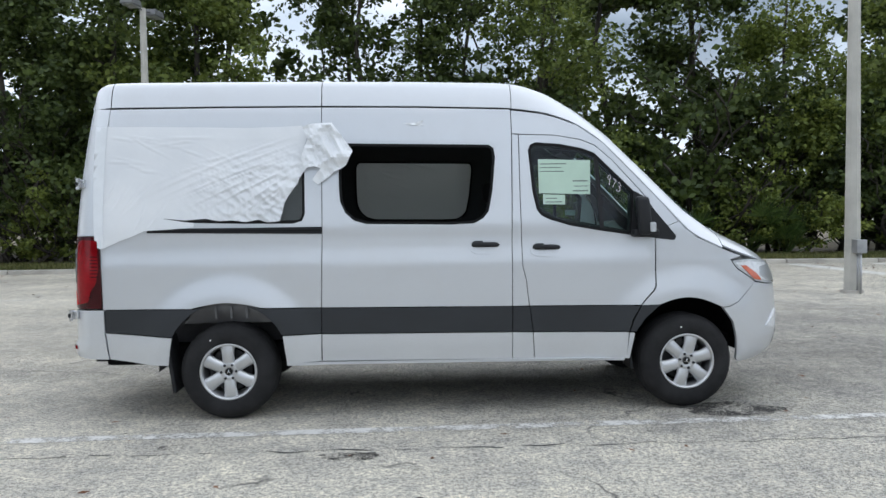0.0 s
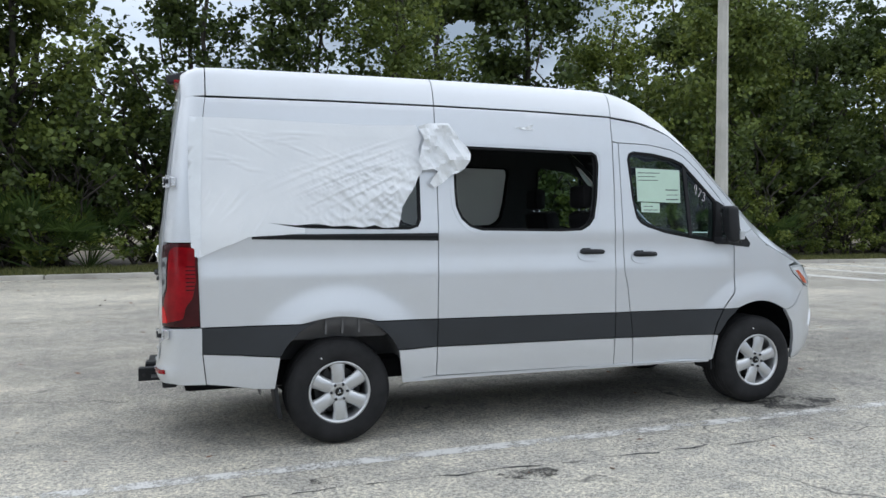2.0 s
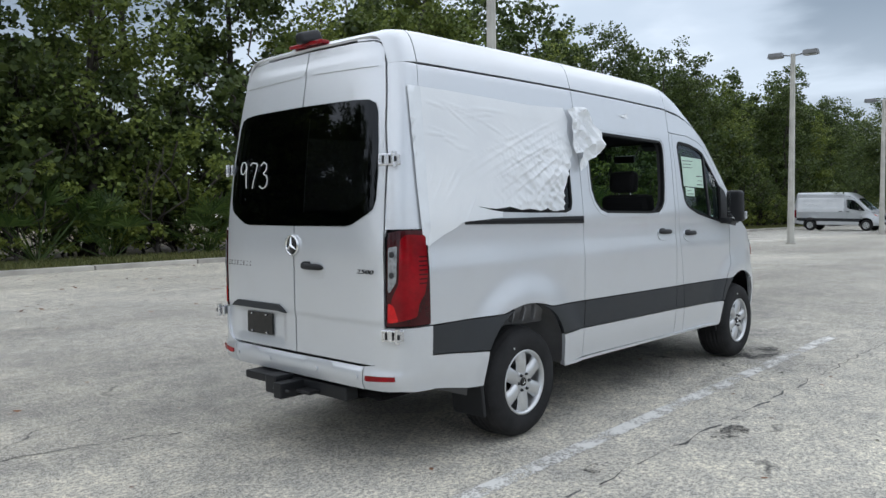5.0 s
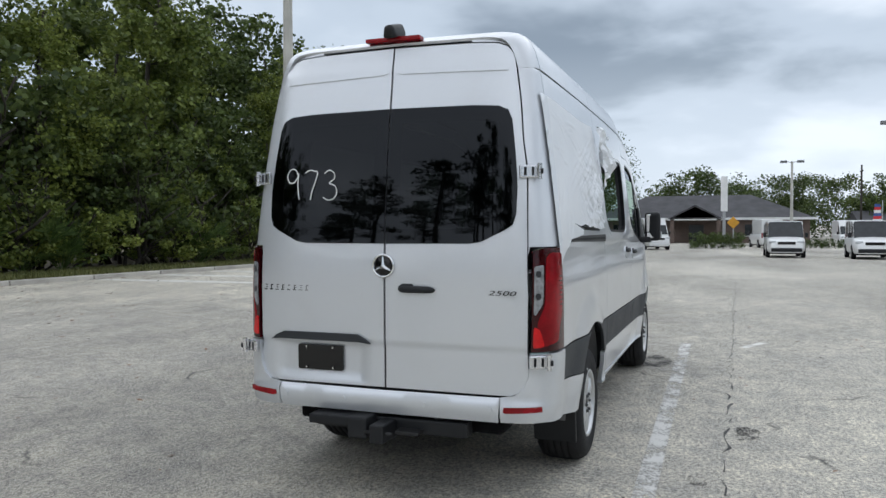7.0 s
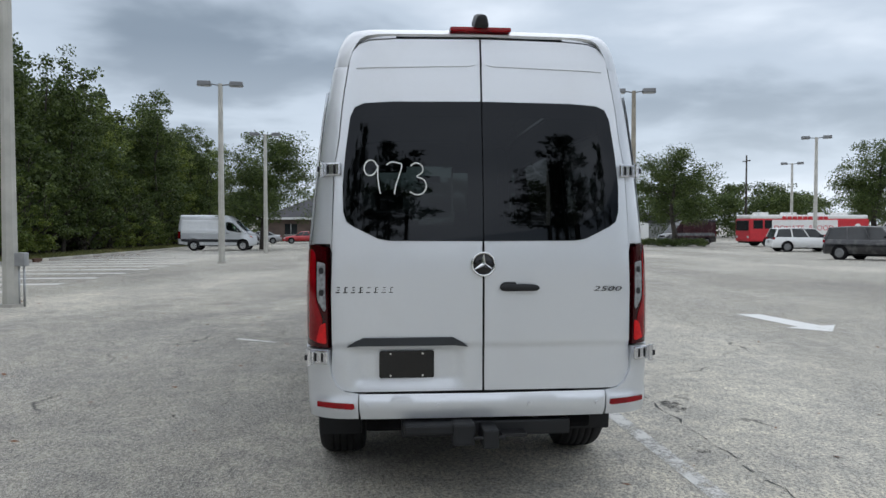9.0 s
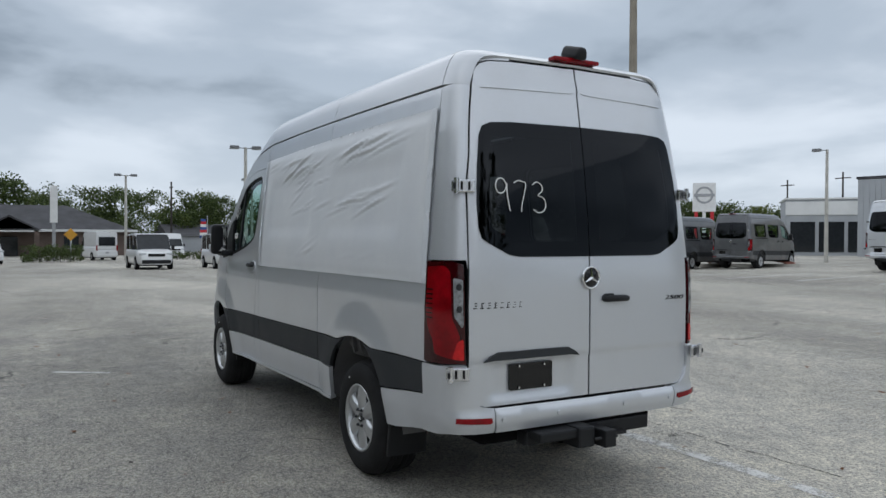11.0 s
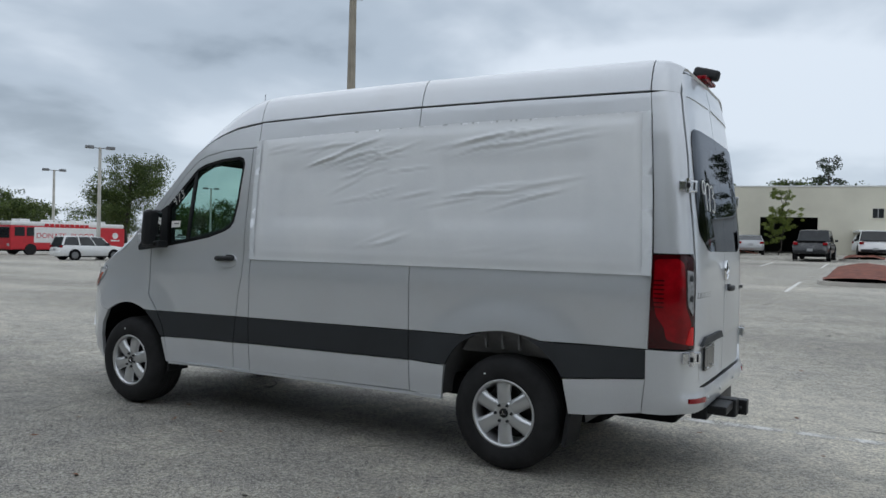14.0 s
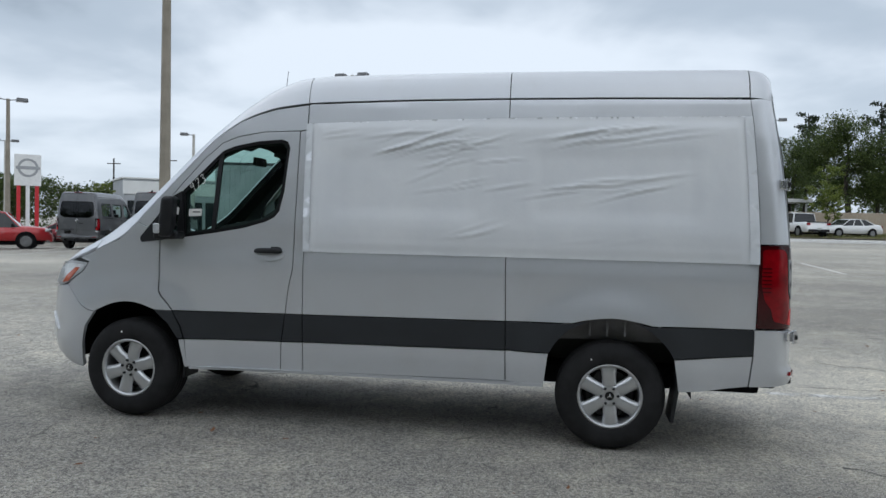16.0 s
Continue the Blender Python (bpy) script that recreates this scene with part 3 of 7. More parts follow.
strip("faded_line", (5.4, -2.02), (5.95, -2.28), .10, LINE, "short worn white mark on the asphalt")
strip("faded_line", (-14, 8.4), (-6, 8.9), .12, LINE_FAINT, "nearly worn away white line")
strip("faded_line", (5.0, 1.9), (5.4, 2.5), .08, LINE_FAINT, "short worn white mark on the asphalt")
# crossing stripes at the far side
for k in range(6):
    strip("crossing_stripe", (-22, -46 - 1.1 * k), (-12.5, -46 - 1.1 * k), .5, LINE_FRESH, "white hatching on the asphalt", group="hatching by the far verge")
# white arrow
flat_shape("painted_arrow", [(5.25, -6.05), (5.75, -5.62), (5.85, -5.86), (7.55, -5.72), (7.5, -6.10), (5.9, -6.28), (5.98, -6.55)], LINE_FRESH, "white painted arrow on the asphalt")


def crack(pts, label):
    verts, faces = [], []
    for i, (x, y) in enumerate(pts):
        w = random.uniform(.002, .007) if random.random() < .8 else .013
        for s in (1, -1):
            verts.append((x + s * w * .3, y + s * w, gz(x, y) + .003))
        if i and random.random() < .82:
            k = 2 * i
            faces.append((k - 2, k - 1, k + 1, k))
    tagged(raw("crack", verts, faces, CRACK), label, "crack", kind="structure")


def wander(x0, y0, x1, y1, n, amp):
    return [(x0 + (x1 - x0) * i / n + random.uniform(-amp, amp) * .4, y0 + (y1 - y0) * i / n + random.uniform(-amp, amp)) for i in range(n + 1)]


crack(wander(-6.5, -1.75, 20, -2.05, 180, .03), "long dark joint running beside the van")
crack(wander(-9, 2.8, -1.5, 1.0, 60, .05), "hairline crack in the asphalt")
for x, y, r in ((-.232, -1.663, .085), (1.003, -1.969, .14), (4.02, -1.02, .30)):
    pts = [(x + r * random.uniform(.7, 1.15) * 1.5 * math.cos(a), y + r * random.uniform(.7, 1.1) * .8 * math.sin(a)) for a in [2 * math.pi * k / 18 for k in range(18)]]
    flat_shape("stain", pts, STAIN, "dark oily patch on the asphalt", category="stain")

# kerb stones with joints, one piece after another
kb = bmesh.new()
add_box(kb, (0, 0, 0), (2.96, .32, .34), .035)
kerb_mesh = bpy.data.meshes.new("kerb_stone")
kb.to_mesh(kerb_mesh)
kb.free()
kerb_mesh.materials.append(CONCRETE)
kerb = thing("kerb", "weathered pale concrete kerb along the verge", "kerb", kind="structure")
for k in range(46):
    x = -42 + 3.0 * k
    o = new("kerb_stone", kerb_mesh)
    o.parent = kerb
    o.matrix_basis = Matrix.Translation((x, KERB_Y + .16 + random.uniform(-.01, .01), gz(x, KERB_Y) - .04)) @ Matrix.Rotation(-math.atan((gz(x + 1, 17) - gz(x - 1, 17)) / 2), 4, "Y")
# verge and wood floor behind it
sheet("verge", [-120, -80, -60] + [-44 + 2 * i for i in range(72)] + [120, 160, 250], [KERB_Y + .3, 18.2, 20, 24, 30, 40, 60, 120], SOIL, "verge of thin grass and leaf litter", lift=.10)


def grass_patch(name, boxes, count, label, height=.16):
    verts, faces = [], []
    for (x0, x1, y0, y1, lift), n in zip(boxes, count):
        for _ in range(n):
            x, y = random.uniform(x0, x1), random.uniform(y0, y1)
            a, h = random.uniform(0, 6.28), random.uniform(.4, 1) * height
            w, z = random.uniform(.008, .02) * 1.4, gz(x, y) + lift
            dx, dy = math.cos(a) * w, math.sin(a) * w
            lx, ly = random.uniform(-.6, .6) * h, random.uniform(-.6, .6) * h
            k = len(verts)
            verts += [(x - dx, y - dy, z), (x + dx, y + dy, z), (x + lx, y + ly, z + h)]
            faces.append((k, k + 1, k + 2))
    return tagged(raw(name, verts, faces, GRASS), label, "grass", kind="stuff")


grass_patch("verge_grass", [(-25, 20, KERB_Y + .25, 19.6, .10), (20, 70, KERB_Y + .25, 19.6, .10)], [34000, 20000], "patchy rough green and straw-coloured grass", .20)

# ---- the van ----
BODY = [SILVER]

def smooth01(a, b, v):
    t = min(1.0, max(0.0, (v - a) / (b - a)))
    return t * t * (3 - 2 * t)


def swell(s, z):
    """How far the skin stands out from its plain section: flares over the wheels, the shoulder line."""
    d = 0.0
    for hub, reach in ((0.0, .033), (3.665, .027)):
        r = math.hypot(s - hub, (z - .385) * 1.0)
        if r < .85 and z > .3:
            d += reach * (1 - smooth01(.54, .80, r)) * smooth01(.34, .5, r)
    if -0.93 < s < 3.35:
        d -= .009 * smooth01(1.20, 1.36, z) * (1 - smooth01(1.40, 1.54, z))
    return d


def skin(s, z, off, side):
    """A point of the skin, off metres outwards; side -1 is the van's right."""
    x, y = plan(s, z)
    x1, y1 = plan(s + .004, z)
    x0, y0 = plan(s - .004, z)
    t = Vector((x1 - x0, y1 - y0))
    n = Vector((-t.y, t.x)).normalized() if t.length > 1e-9 else Vector((0, 1))
    d = off + swell(s, z)
    return Vector((x + n.x * d, side * (y + n.y * d), z))


def skin_normal(s, z, side, off=0.0):
    e = .006
    du = skin(s + e, z, off, side) - skin(s - e, z, off, side)
    dv = skin(s, z + e, off, side) - skin(s, z - e, off, side)
    n = du.cross(dv) * (-side)
    return n.normalized() if n.length > 1e-12 else Vector((0, side, 0))


def panel(name, poly, material, parent, side, holes=(), off=0.0, depth=.018, step=.05, label="", place=skin, normal=skin_normal, relief=None):
    """A curved sheet with turned-in edges over an outline in (s, z)."""
    pts, tris = filled(poly, list(holes), step)
    verts, norms = [], []
    for s, z in pts:
        o = off + (relief(s, z) if relief else 0.0)
        verts.append(place(s, z, o, side))
        if relief:
            e = .006
            du = place(s + e, z, off + relief(s + e, z), side) - place(s - e, z, off + relief(s - e, z), side)
            dv = place(s, z + e, off + relief(s, z + e), side) - place(s, z - e, off + relief(s, z - e), side)
            norms.append((du.cross(dv) * -side).normalized())
        else:
            norms.append(normal(s, z, side))
    faces = [t if side < 0 else t[::-1] for t in tris]
    count = {}
    for t in faces:
        for a, b in zip(t, t[1:] + t[:1]):
            count[(a, b)] = 1
    edges = [(a, b) for a, b in count if (b, a) not in count]
    for a, b in edges:
        k = len(verts)
        n = (verts[b] - verts[a]).cross((norms[a] + norms[b]) * .5)
        n = n.normalized() if n.length > 1e-12 else norms[a]
        verts += [verts[a].copy(), verts[b].copy(), verts[b] - norms[b] * depth, verts[a] - norms[a] * depth]
        norms += [n] * 4
        faces.append((k + 1, k, k + 3, k + 2))
    me = bpy.data.meshes.new(name)
    me.from_pydata(verts, [], faces)
    me.polygons.foreach_set("use_smooth", [True] * len(me.polygons))
    me.update()
    me.normals_split_custom_set_from_vertices(norms)
    return put(name, me, material, parent, label)


def sx(pts):
    return [(s_of_x(x, z), z) for x, z in pts]


def sy(pts):
    return [(s_of_y(y, z), z) for y, z in pts]


# outlines on the flank, in (x, z)
WIN_SLIDE = [(.951, 2.168), (2.079, 2.148), (2.118, 2.121), (2.130, 2.048), (2.102, 1.776), (2.070, 1.618), (2.024, 1.560), (1.950, 1.521),
             (1.77, 1.514), (1.10, 1.527), (1.003, 1.555), (.933, 1.618), (.894, 1.708), (.886, 1.832), (.888, 2.08), (.906, 2.138)]
WIN_QUARTER = [(-.56, 2.172), (.56, 2.176), (.605, 2.15), (.618, 2.10), (.619, 1.613), (.597, 1.560), (.527, 1.539), (.134, 1.544), (-.47, 1.560),
               (-.58, 1.60), (-.615, 1.68), (-.60, 2.10), (-.59, 2.15)]
WIN_FRONT = [(2.394, 2.10), (2.414, 2.146), (2.46, 2.164), (2.654, 2.149), (2.837, 2.112), (2.929, 2.075), (2.966, 2.04), (3.245, 1.76),
             (3.225, 1.408), (2.97, 1.447), (2.73, 1.490), (2.56, 1.540), (2.49, 1.575), (2.452, 1.624), (2.421, 1.773)]
ARCH_R = [(-.405, .668), (-.367, .745), (-.268, .841), (-.159, .900), (-.006, .925), (.160, .900), (.290, .835), (.378, .745), (.423, .668)]
ARCH_F = [(3.245, .630), (3.319, .740), (3.434, .845), (3.55, .889), (3.667, .902), (3.80, .880), (3.955, .815), (4.048, .695), (4.086, .545), (4.095, .375)]


def arc(pts, n=4):
    """A smooth line through a few points."""
    out = []
    for i in range(len(pts) - 1):
        a, b, c, d = (Vector(pts[k]) for k in (max(0, i - 1), i, i + 1, min(len(pts) - 1, i + 2)))
        for k in range(n):
            t = k / n
            q = .5 * (2 * b + (c - a) * t + (2 * a - 5 * b + 4 * c - d) * t * t + (3 * b - a - 3 * c + d) * t ** 3)
            out.append((q.x, q.y))
    return out + [tuple(pts[-1])]


DOOR_REAR = [(2.322, 2.228), (2.323, 1.73), (2.331, 1.19), (2.361, 1.060), (2.383, .858)]
DOOR_FRONT = [(3.28, .848), (3.345, .925), (3.385, .965), (3.402, 1.00), (3.406, 1.44)]
DOOR_TOP = [(3.378, 1.626), (3.335, 1.718), (3.245, 1.822), (3.068, 2.020), (2.935, 2.136), (2.82, 2.183), (2.61, 2.220)]
EDGE_X = [-1.06, -.885, 0, .755, 1.5, 2.265, 2.52, 2.66, 2.80, 3.00, 3.17, 3.35, 3.50, 3.60, 3.66, 3.75, 3.95, 4.15, 4.30, 4.45, 4.55, 4.62]
EDGE_Z = [2.44, 2.456, 2.463, 2.463, 2.455, 2.436, 2.405, 2.365, 2.31, 2.17, 1.99, 1.80, 1.64, 1.53, 1.462, 1.395, 1.305, 1.230, 1.190, 1.14, 1.09, 1.04]
CREST_X = [-1.06, -1.035, -1.0, -.95, -.85, 0, .755, 1.5, 2.15, 2.35, 2.58, 2.83, 3.08, 3.33, 3.58, 3.84, 3.98, 4.05, 4.13, 4.30, 4.45, 4.55, 4.62]
CREST_Z = [2.632, 2.648, 2.668, 2.688, 2.700, 2.704, 2.704, 2.698, 2.686, 2.668, 2.60, 2.465, 2.29, 2.065, 1.835, 1.60, 1.475, 1.435, 1.395, 1.32, 1.245, 1.175, 1.07]
ROOF_V = np.linspace(0, 1.0, 201)
ROOF_RISE = np.convolve(np.pad(np.interp(ROOF_V, [0, .75, .86, .91, .945, .975, 1.0], [1, .965, .91, .80, .62, .35, 0]), 3, mode="reflect", reflect_type="odd"), np.ones(7) / 7, "valid")
ROOF_P_X, ROOF_P = [-1.05, -.9, 1.5, 2.3, 3.0, 3.7, 4.1], [10.0, 10.5, 11.0, 9.0, 5.0, 4.2, 5.0]


def edge_z(x):
    return float(np.interp(x, EDGE_X, EDGE_Z))


def crown(x, v, off, side=0):
    """A point of roof, windscreen and bonnet: v runs across from -1 (right) to 1 (left)."""
    ze, zc = edge_z(x), float(np.interp(x, CREST_X, CREST_Z))
    if x > 2.2:
        ze, zc = (sum(float(np.interp(x + d, X, Z)) for d in (-.06, -.03, 0, .03, .06)) / 5 for X, Z in ((EDGE_X, EDGE_Z), (CREST_X, CREST_Z)))
    w = plan(s_of_x(x, ze), ze)[1]
    p = float(np.interp(x, ROOF_P_X, ROOF_P))
    rise = 1 - abs(v) ** p
    k = 1 - smooth01(2.25, 3.0, x)
    if k > 0:
        # steep sides, then a tight curve onto the nearly flat roof
        rise += (float(np.interp(abs(v), ROOF_V, ROOF_RISE)) - rise) * k
    return Vector((x, w * v, ze + (zc - ze) * rise + off))


def crown_normal(x, v, side=0):
    e = .006
    n = (crown(x + e, v, 0) - crown(x - e, v, 0)).cross(crown(x, min(1, v + e), 0) - crown(x, max(-1, v - e), 0))
    return n.normalized()


def crown_part(name, x0, x1, v0, v1, material, parent, off=0.0, nx=30, nv=36, label="", hole=None):
    """A patch of roof, windscreen or bonnet with its rim turned down."""
    xs = [x0 + (x1 - x0) * i / nx for i in range(nx + 1)]
    if v0 == -v1 and not hole:
        vs = [v1 * math.sin(math.pi / 2 * (2 * j / nv - 1)) for j in range(nv + 1)]
    else:
        vs = [math.copysign(abs(t) ** .75, t) for t in (v0 + (v1 - v0) * j / nv for j in range(nv + 1))]
    verts, norms, faces = [], [], []
    for x in xs:
        for v in vs:
            verts.append(crown(x, v, off))
            norms.append(crown_normal(x, v))
    w = nv + 1
    for i in range(nx):
        for j in range(nv):
            if hole and hole[0] < (xs[i] + xs[i + 1]) / 2 < hole[1] and abs(vs[j] + vs[j + 1]) / 2 < hole[2]:
                continue
            faces.append((i * w + j, (i + 1) * w + j, (i + 1) * w + j + 1, i * w + j + 1))
    seen = {(f[k], f[(k + 1) % 4]) for f in faces for k in range(4)}
    for a, b in [(a, b) for a, b in seen if (b, a) not in seen]:
        k = len(verts)
        n = (verts[b] - verts[a]).cross(norms[a]).normalized()
        verts += [verts[a].copy(), verts[b].copy(), verts[b] - norms[b] * .016, verts[a] - norms[a] * .016]
        norms += [n] * 4
        faces.append((k + 1, k, k + 3, k + 2))
    me = bpy.data.meshes.new(name)
    me.from_pydata(verts, [], faces)
    me.polygons.foreach_set("use_smooth", [True] * len(me.polygons))
    me.update()
    me.normals_split_custom_set_from_vertices(norms)
    return put(name, me, material, parent, label)


def wheel(parent, x, side, hub_y=.93):
    """Tyre, six-spoked alloy rim, nuts, cap and brake disc."""
    w = new("wheel")
    w.parent = parent
    w.matrix_basis = pose(x, side * hub_y, .382, 0, 0, 0 if side < 0 else 180) @ pose(0, 0, 0, 0, 14 if x > 1 else -3, 0)
    # outer face looks to -y in the wheel's own space
    prof = [(.215, -.018), (.232, -.030), (.262, -.034), (.300, -.036), (.330, -.030), (.352, -.016), (.368, .008), (.378, .030)]
    for g in (.062, .105, .150, .193):
        prof += [(.3815, g - .016), (.3815, g - .005), (.372, g - .004), (.372, g + .004), (.3815, g + .005)]
    prof += [(.378, .222), (.352, .262), (.300, .276), (.232, .270), (.215, .255)]
    bt = lathe(prof, 64)
    for f in bt.faces:
        f.smooth = True
    for k in range(64):
        a = 2 * math.pi * k / 64
        for h in (.018, .238):
            add_box(bt, (.363 * math.cos(a), h, .363 * math.sin(a)), (.010, .030, .020), 0, Matrix.Rotation(-a, 4, "Y"))
    tyre = part("tyre", bt, RUBBER, w)
    rim = [(.222, -.012), (.226, -.024), (.218, -.030), (.208, -.024), (.200, -.004), (.194, .05), (.19, .20), (.222, .25)]
    part("rim", lathe(rim, 64), ALLOY, w, smooth=True)
    bm = bmesh.new()
    for k in range(6):
        a = math.radians(60 * k + 30)
        prof2 = [(.050, .044), (.085, .043), (.130, .043), (.175, .047), (.208, .056)]
        rows = []
        for r, h in prof2:
            y = -.010 - .022 * math.sin((r - .05) / .16 * math.pi) * .55
            rows.append([(r, h * s, y + (.012 if abs(s) == 1 else 0) + (.03 if abs(s) == 1.15 else 0)) for s in (-1.15, -1, -.55, .55, 1, 1.15)])
        vv = [[bm.verts.new((r * math.cos(a) - t * math.sin(a), y, r * math.sin(a) + t * math.cos(a))) for r, t, y in row] for row in rows]
        for i in range(len(vv) - 1):
            for j in range(5):
                bm.faces.new((vv[i][j], vv[i][j + 1], vv[i + 1][j + 1], vv[i + 1][j]))
    bmesh.ops.recalc_face_normals(bm, faces=bm.faces[:])
    part("spokes", bm, ALLOY, w, smooth=True)
    part("hub", lathe([(0, -.006), (.030, -.008), (.036, -.012), (.070, -.014), (.082, -.006), (.086, .03), (.06, .05)], 32), ALLOY, w, smooth=True)
    cap = part("centre_cap", lathe([(0, -.020), (.026, -.019), (.031, -.012), (.031, -.004)], 24), GLOSSB, w, "black centre cap with a plain silver emblem")
    bm = bmesh.new()
    for k in range(3):
        a = math.radians(90 + 120 * k)
        add_cyl(bm, (0, -.022, 0), (.021 * math.cos(a), -.0205, .021 * math.sin(a)), .0045, .0015, 6)
    part("emblem", bm, CHROME, cap)
    for k in range(6):
        a = math.radians(60 * k)
        c = (.058 * math.cos(a), -.016, .058 * math.sin(a))
        n = part("wheel_nut", lathe([(0, -.014), (.007, -.014), (.009, -.010), (.012, 0), (.012, .01)], 6), BADGE, w, m=Matrix.Translation(c))
    part("brake_disc", lathe([(0, .075), (.165, .075), (.165, .10), (0, .10)], 40), DARKMETAL, w)
    bm = bmesh.new()
    add_box(bm, (-.09, .07, .10), (.07, .06, .15), .015, Matrix.Rotation(radians(40), 4, "Y"))
    part("brake_caliper", bm, DARKMETAL, w)
    part("wheel_back", lathe([(0, .16), (.19, .16), (.19, .17), (0, .17)], 32), UNDER, w)
    bm = bmesh.new()
    add_cyl(bm, (.285 * math.cos(2.0), -.040, .285 * math.sin(2.0)), (.285 * math.cos(2.0), -.034, .285 * math.sin(2.0)), .006, .006, 8)
    part("balance_dot", bm, MARKER, tyre, "small white dot on the tyre wall")
    return w


def window_parts(body, name, poly, side, material, seal=.020, off=-.012):
    """A glued pane with its black seal in a panel's opening."""
    o = inset(poly, -.001)
    ring = panel(name + "_seal", o, SEAL, body, side, holes=[inset(poly, seal)], off=-.002, depth=.02, step=.06)
    pane = panel(name + "_glass", inset(poly, seal - .004), material, body, side, off=off, depth=.004, step=.08)
    pane.visible_shadow = False
    return pane


def oval(s0, z0, a, b, p=2.4, n=28):
    out = []
    for k in range(n):
        t = 2 * math.pi * k / n
        c, q = math.cos(t), math.sin(t)
        out.append((s0 + a * math.copysign(abs(c) ** (2 / p), c), z0 + b * math.copysign(abs(q) ** (2 / p), q)))
    return out


def pull_handle(owner, s0, z0, side, way, label):
    """Oval cup with a dark hollow, a rounded grip across it and a square cover at one end."""
    panel("handle_cup", oval(s0, z0 - .012, .130, .058), BODY[0], owner, side, off=.008, depth=.010, step=.02)
    hollow = [(s, z if z > z0 - .010 else z0 - .010 - .30 * (z0 - .010 - z)) for s, z in oval(s0, z0 + .002, .119, .040)]
    h = panel("door_handle", hollow, BODY[0], owner, side, off=.0095, depth=.004, step=.02, label=label)
    verts, faces = [], []
    n, m = 18, 12
    for i in range(n + 1):
        u = -1 + 2 * i / n
        r = (1 - abs(u) ** 5) ** .5
        for k in range(m):
            t = 2 * math.pi * k / m
            verts.append(skin(s0 + .114 * u, z0 + .004 + .020 * r * math.sin(t) + .004 * (1 - u * u), .014 + .018 * (1 - u * u) + .012 * r * math.cos(t), side))
    for i in range(n):
        for k in range(m):
            f = (i * m + k, i * m + (k + 1) % m, (i + 1) * m + (k + 1) % m, (i + 1) * m + k)
            faces.append(f if side < 0 else f[::-1])
    raw("grip", verts, faces, BLACKP, h, "", smooth=True)
    panel("handle_cover", rounded([(s0 - .114 * way, z0 - .002), (s0 - .022 * way, z0 - .002), (s0 - .022 * way, z0 + .038), (s0 - .085 * way, z0 + .038), (s0 - .108 * way, z0 + .024)][::way], .008), CLADDING, h, side, off=.020, depth=.016, step=.02)


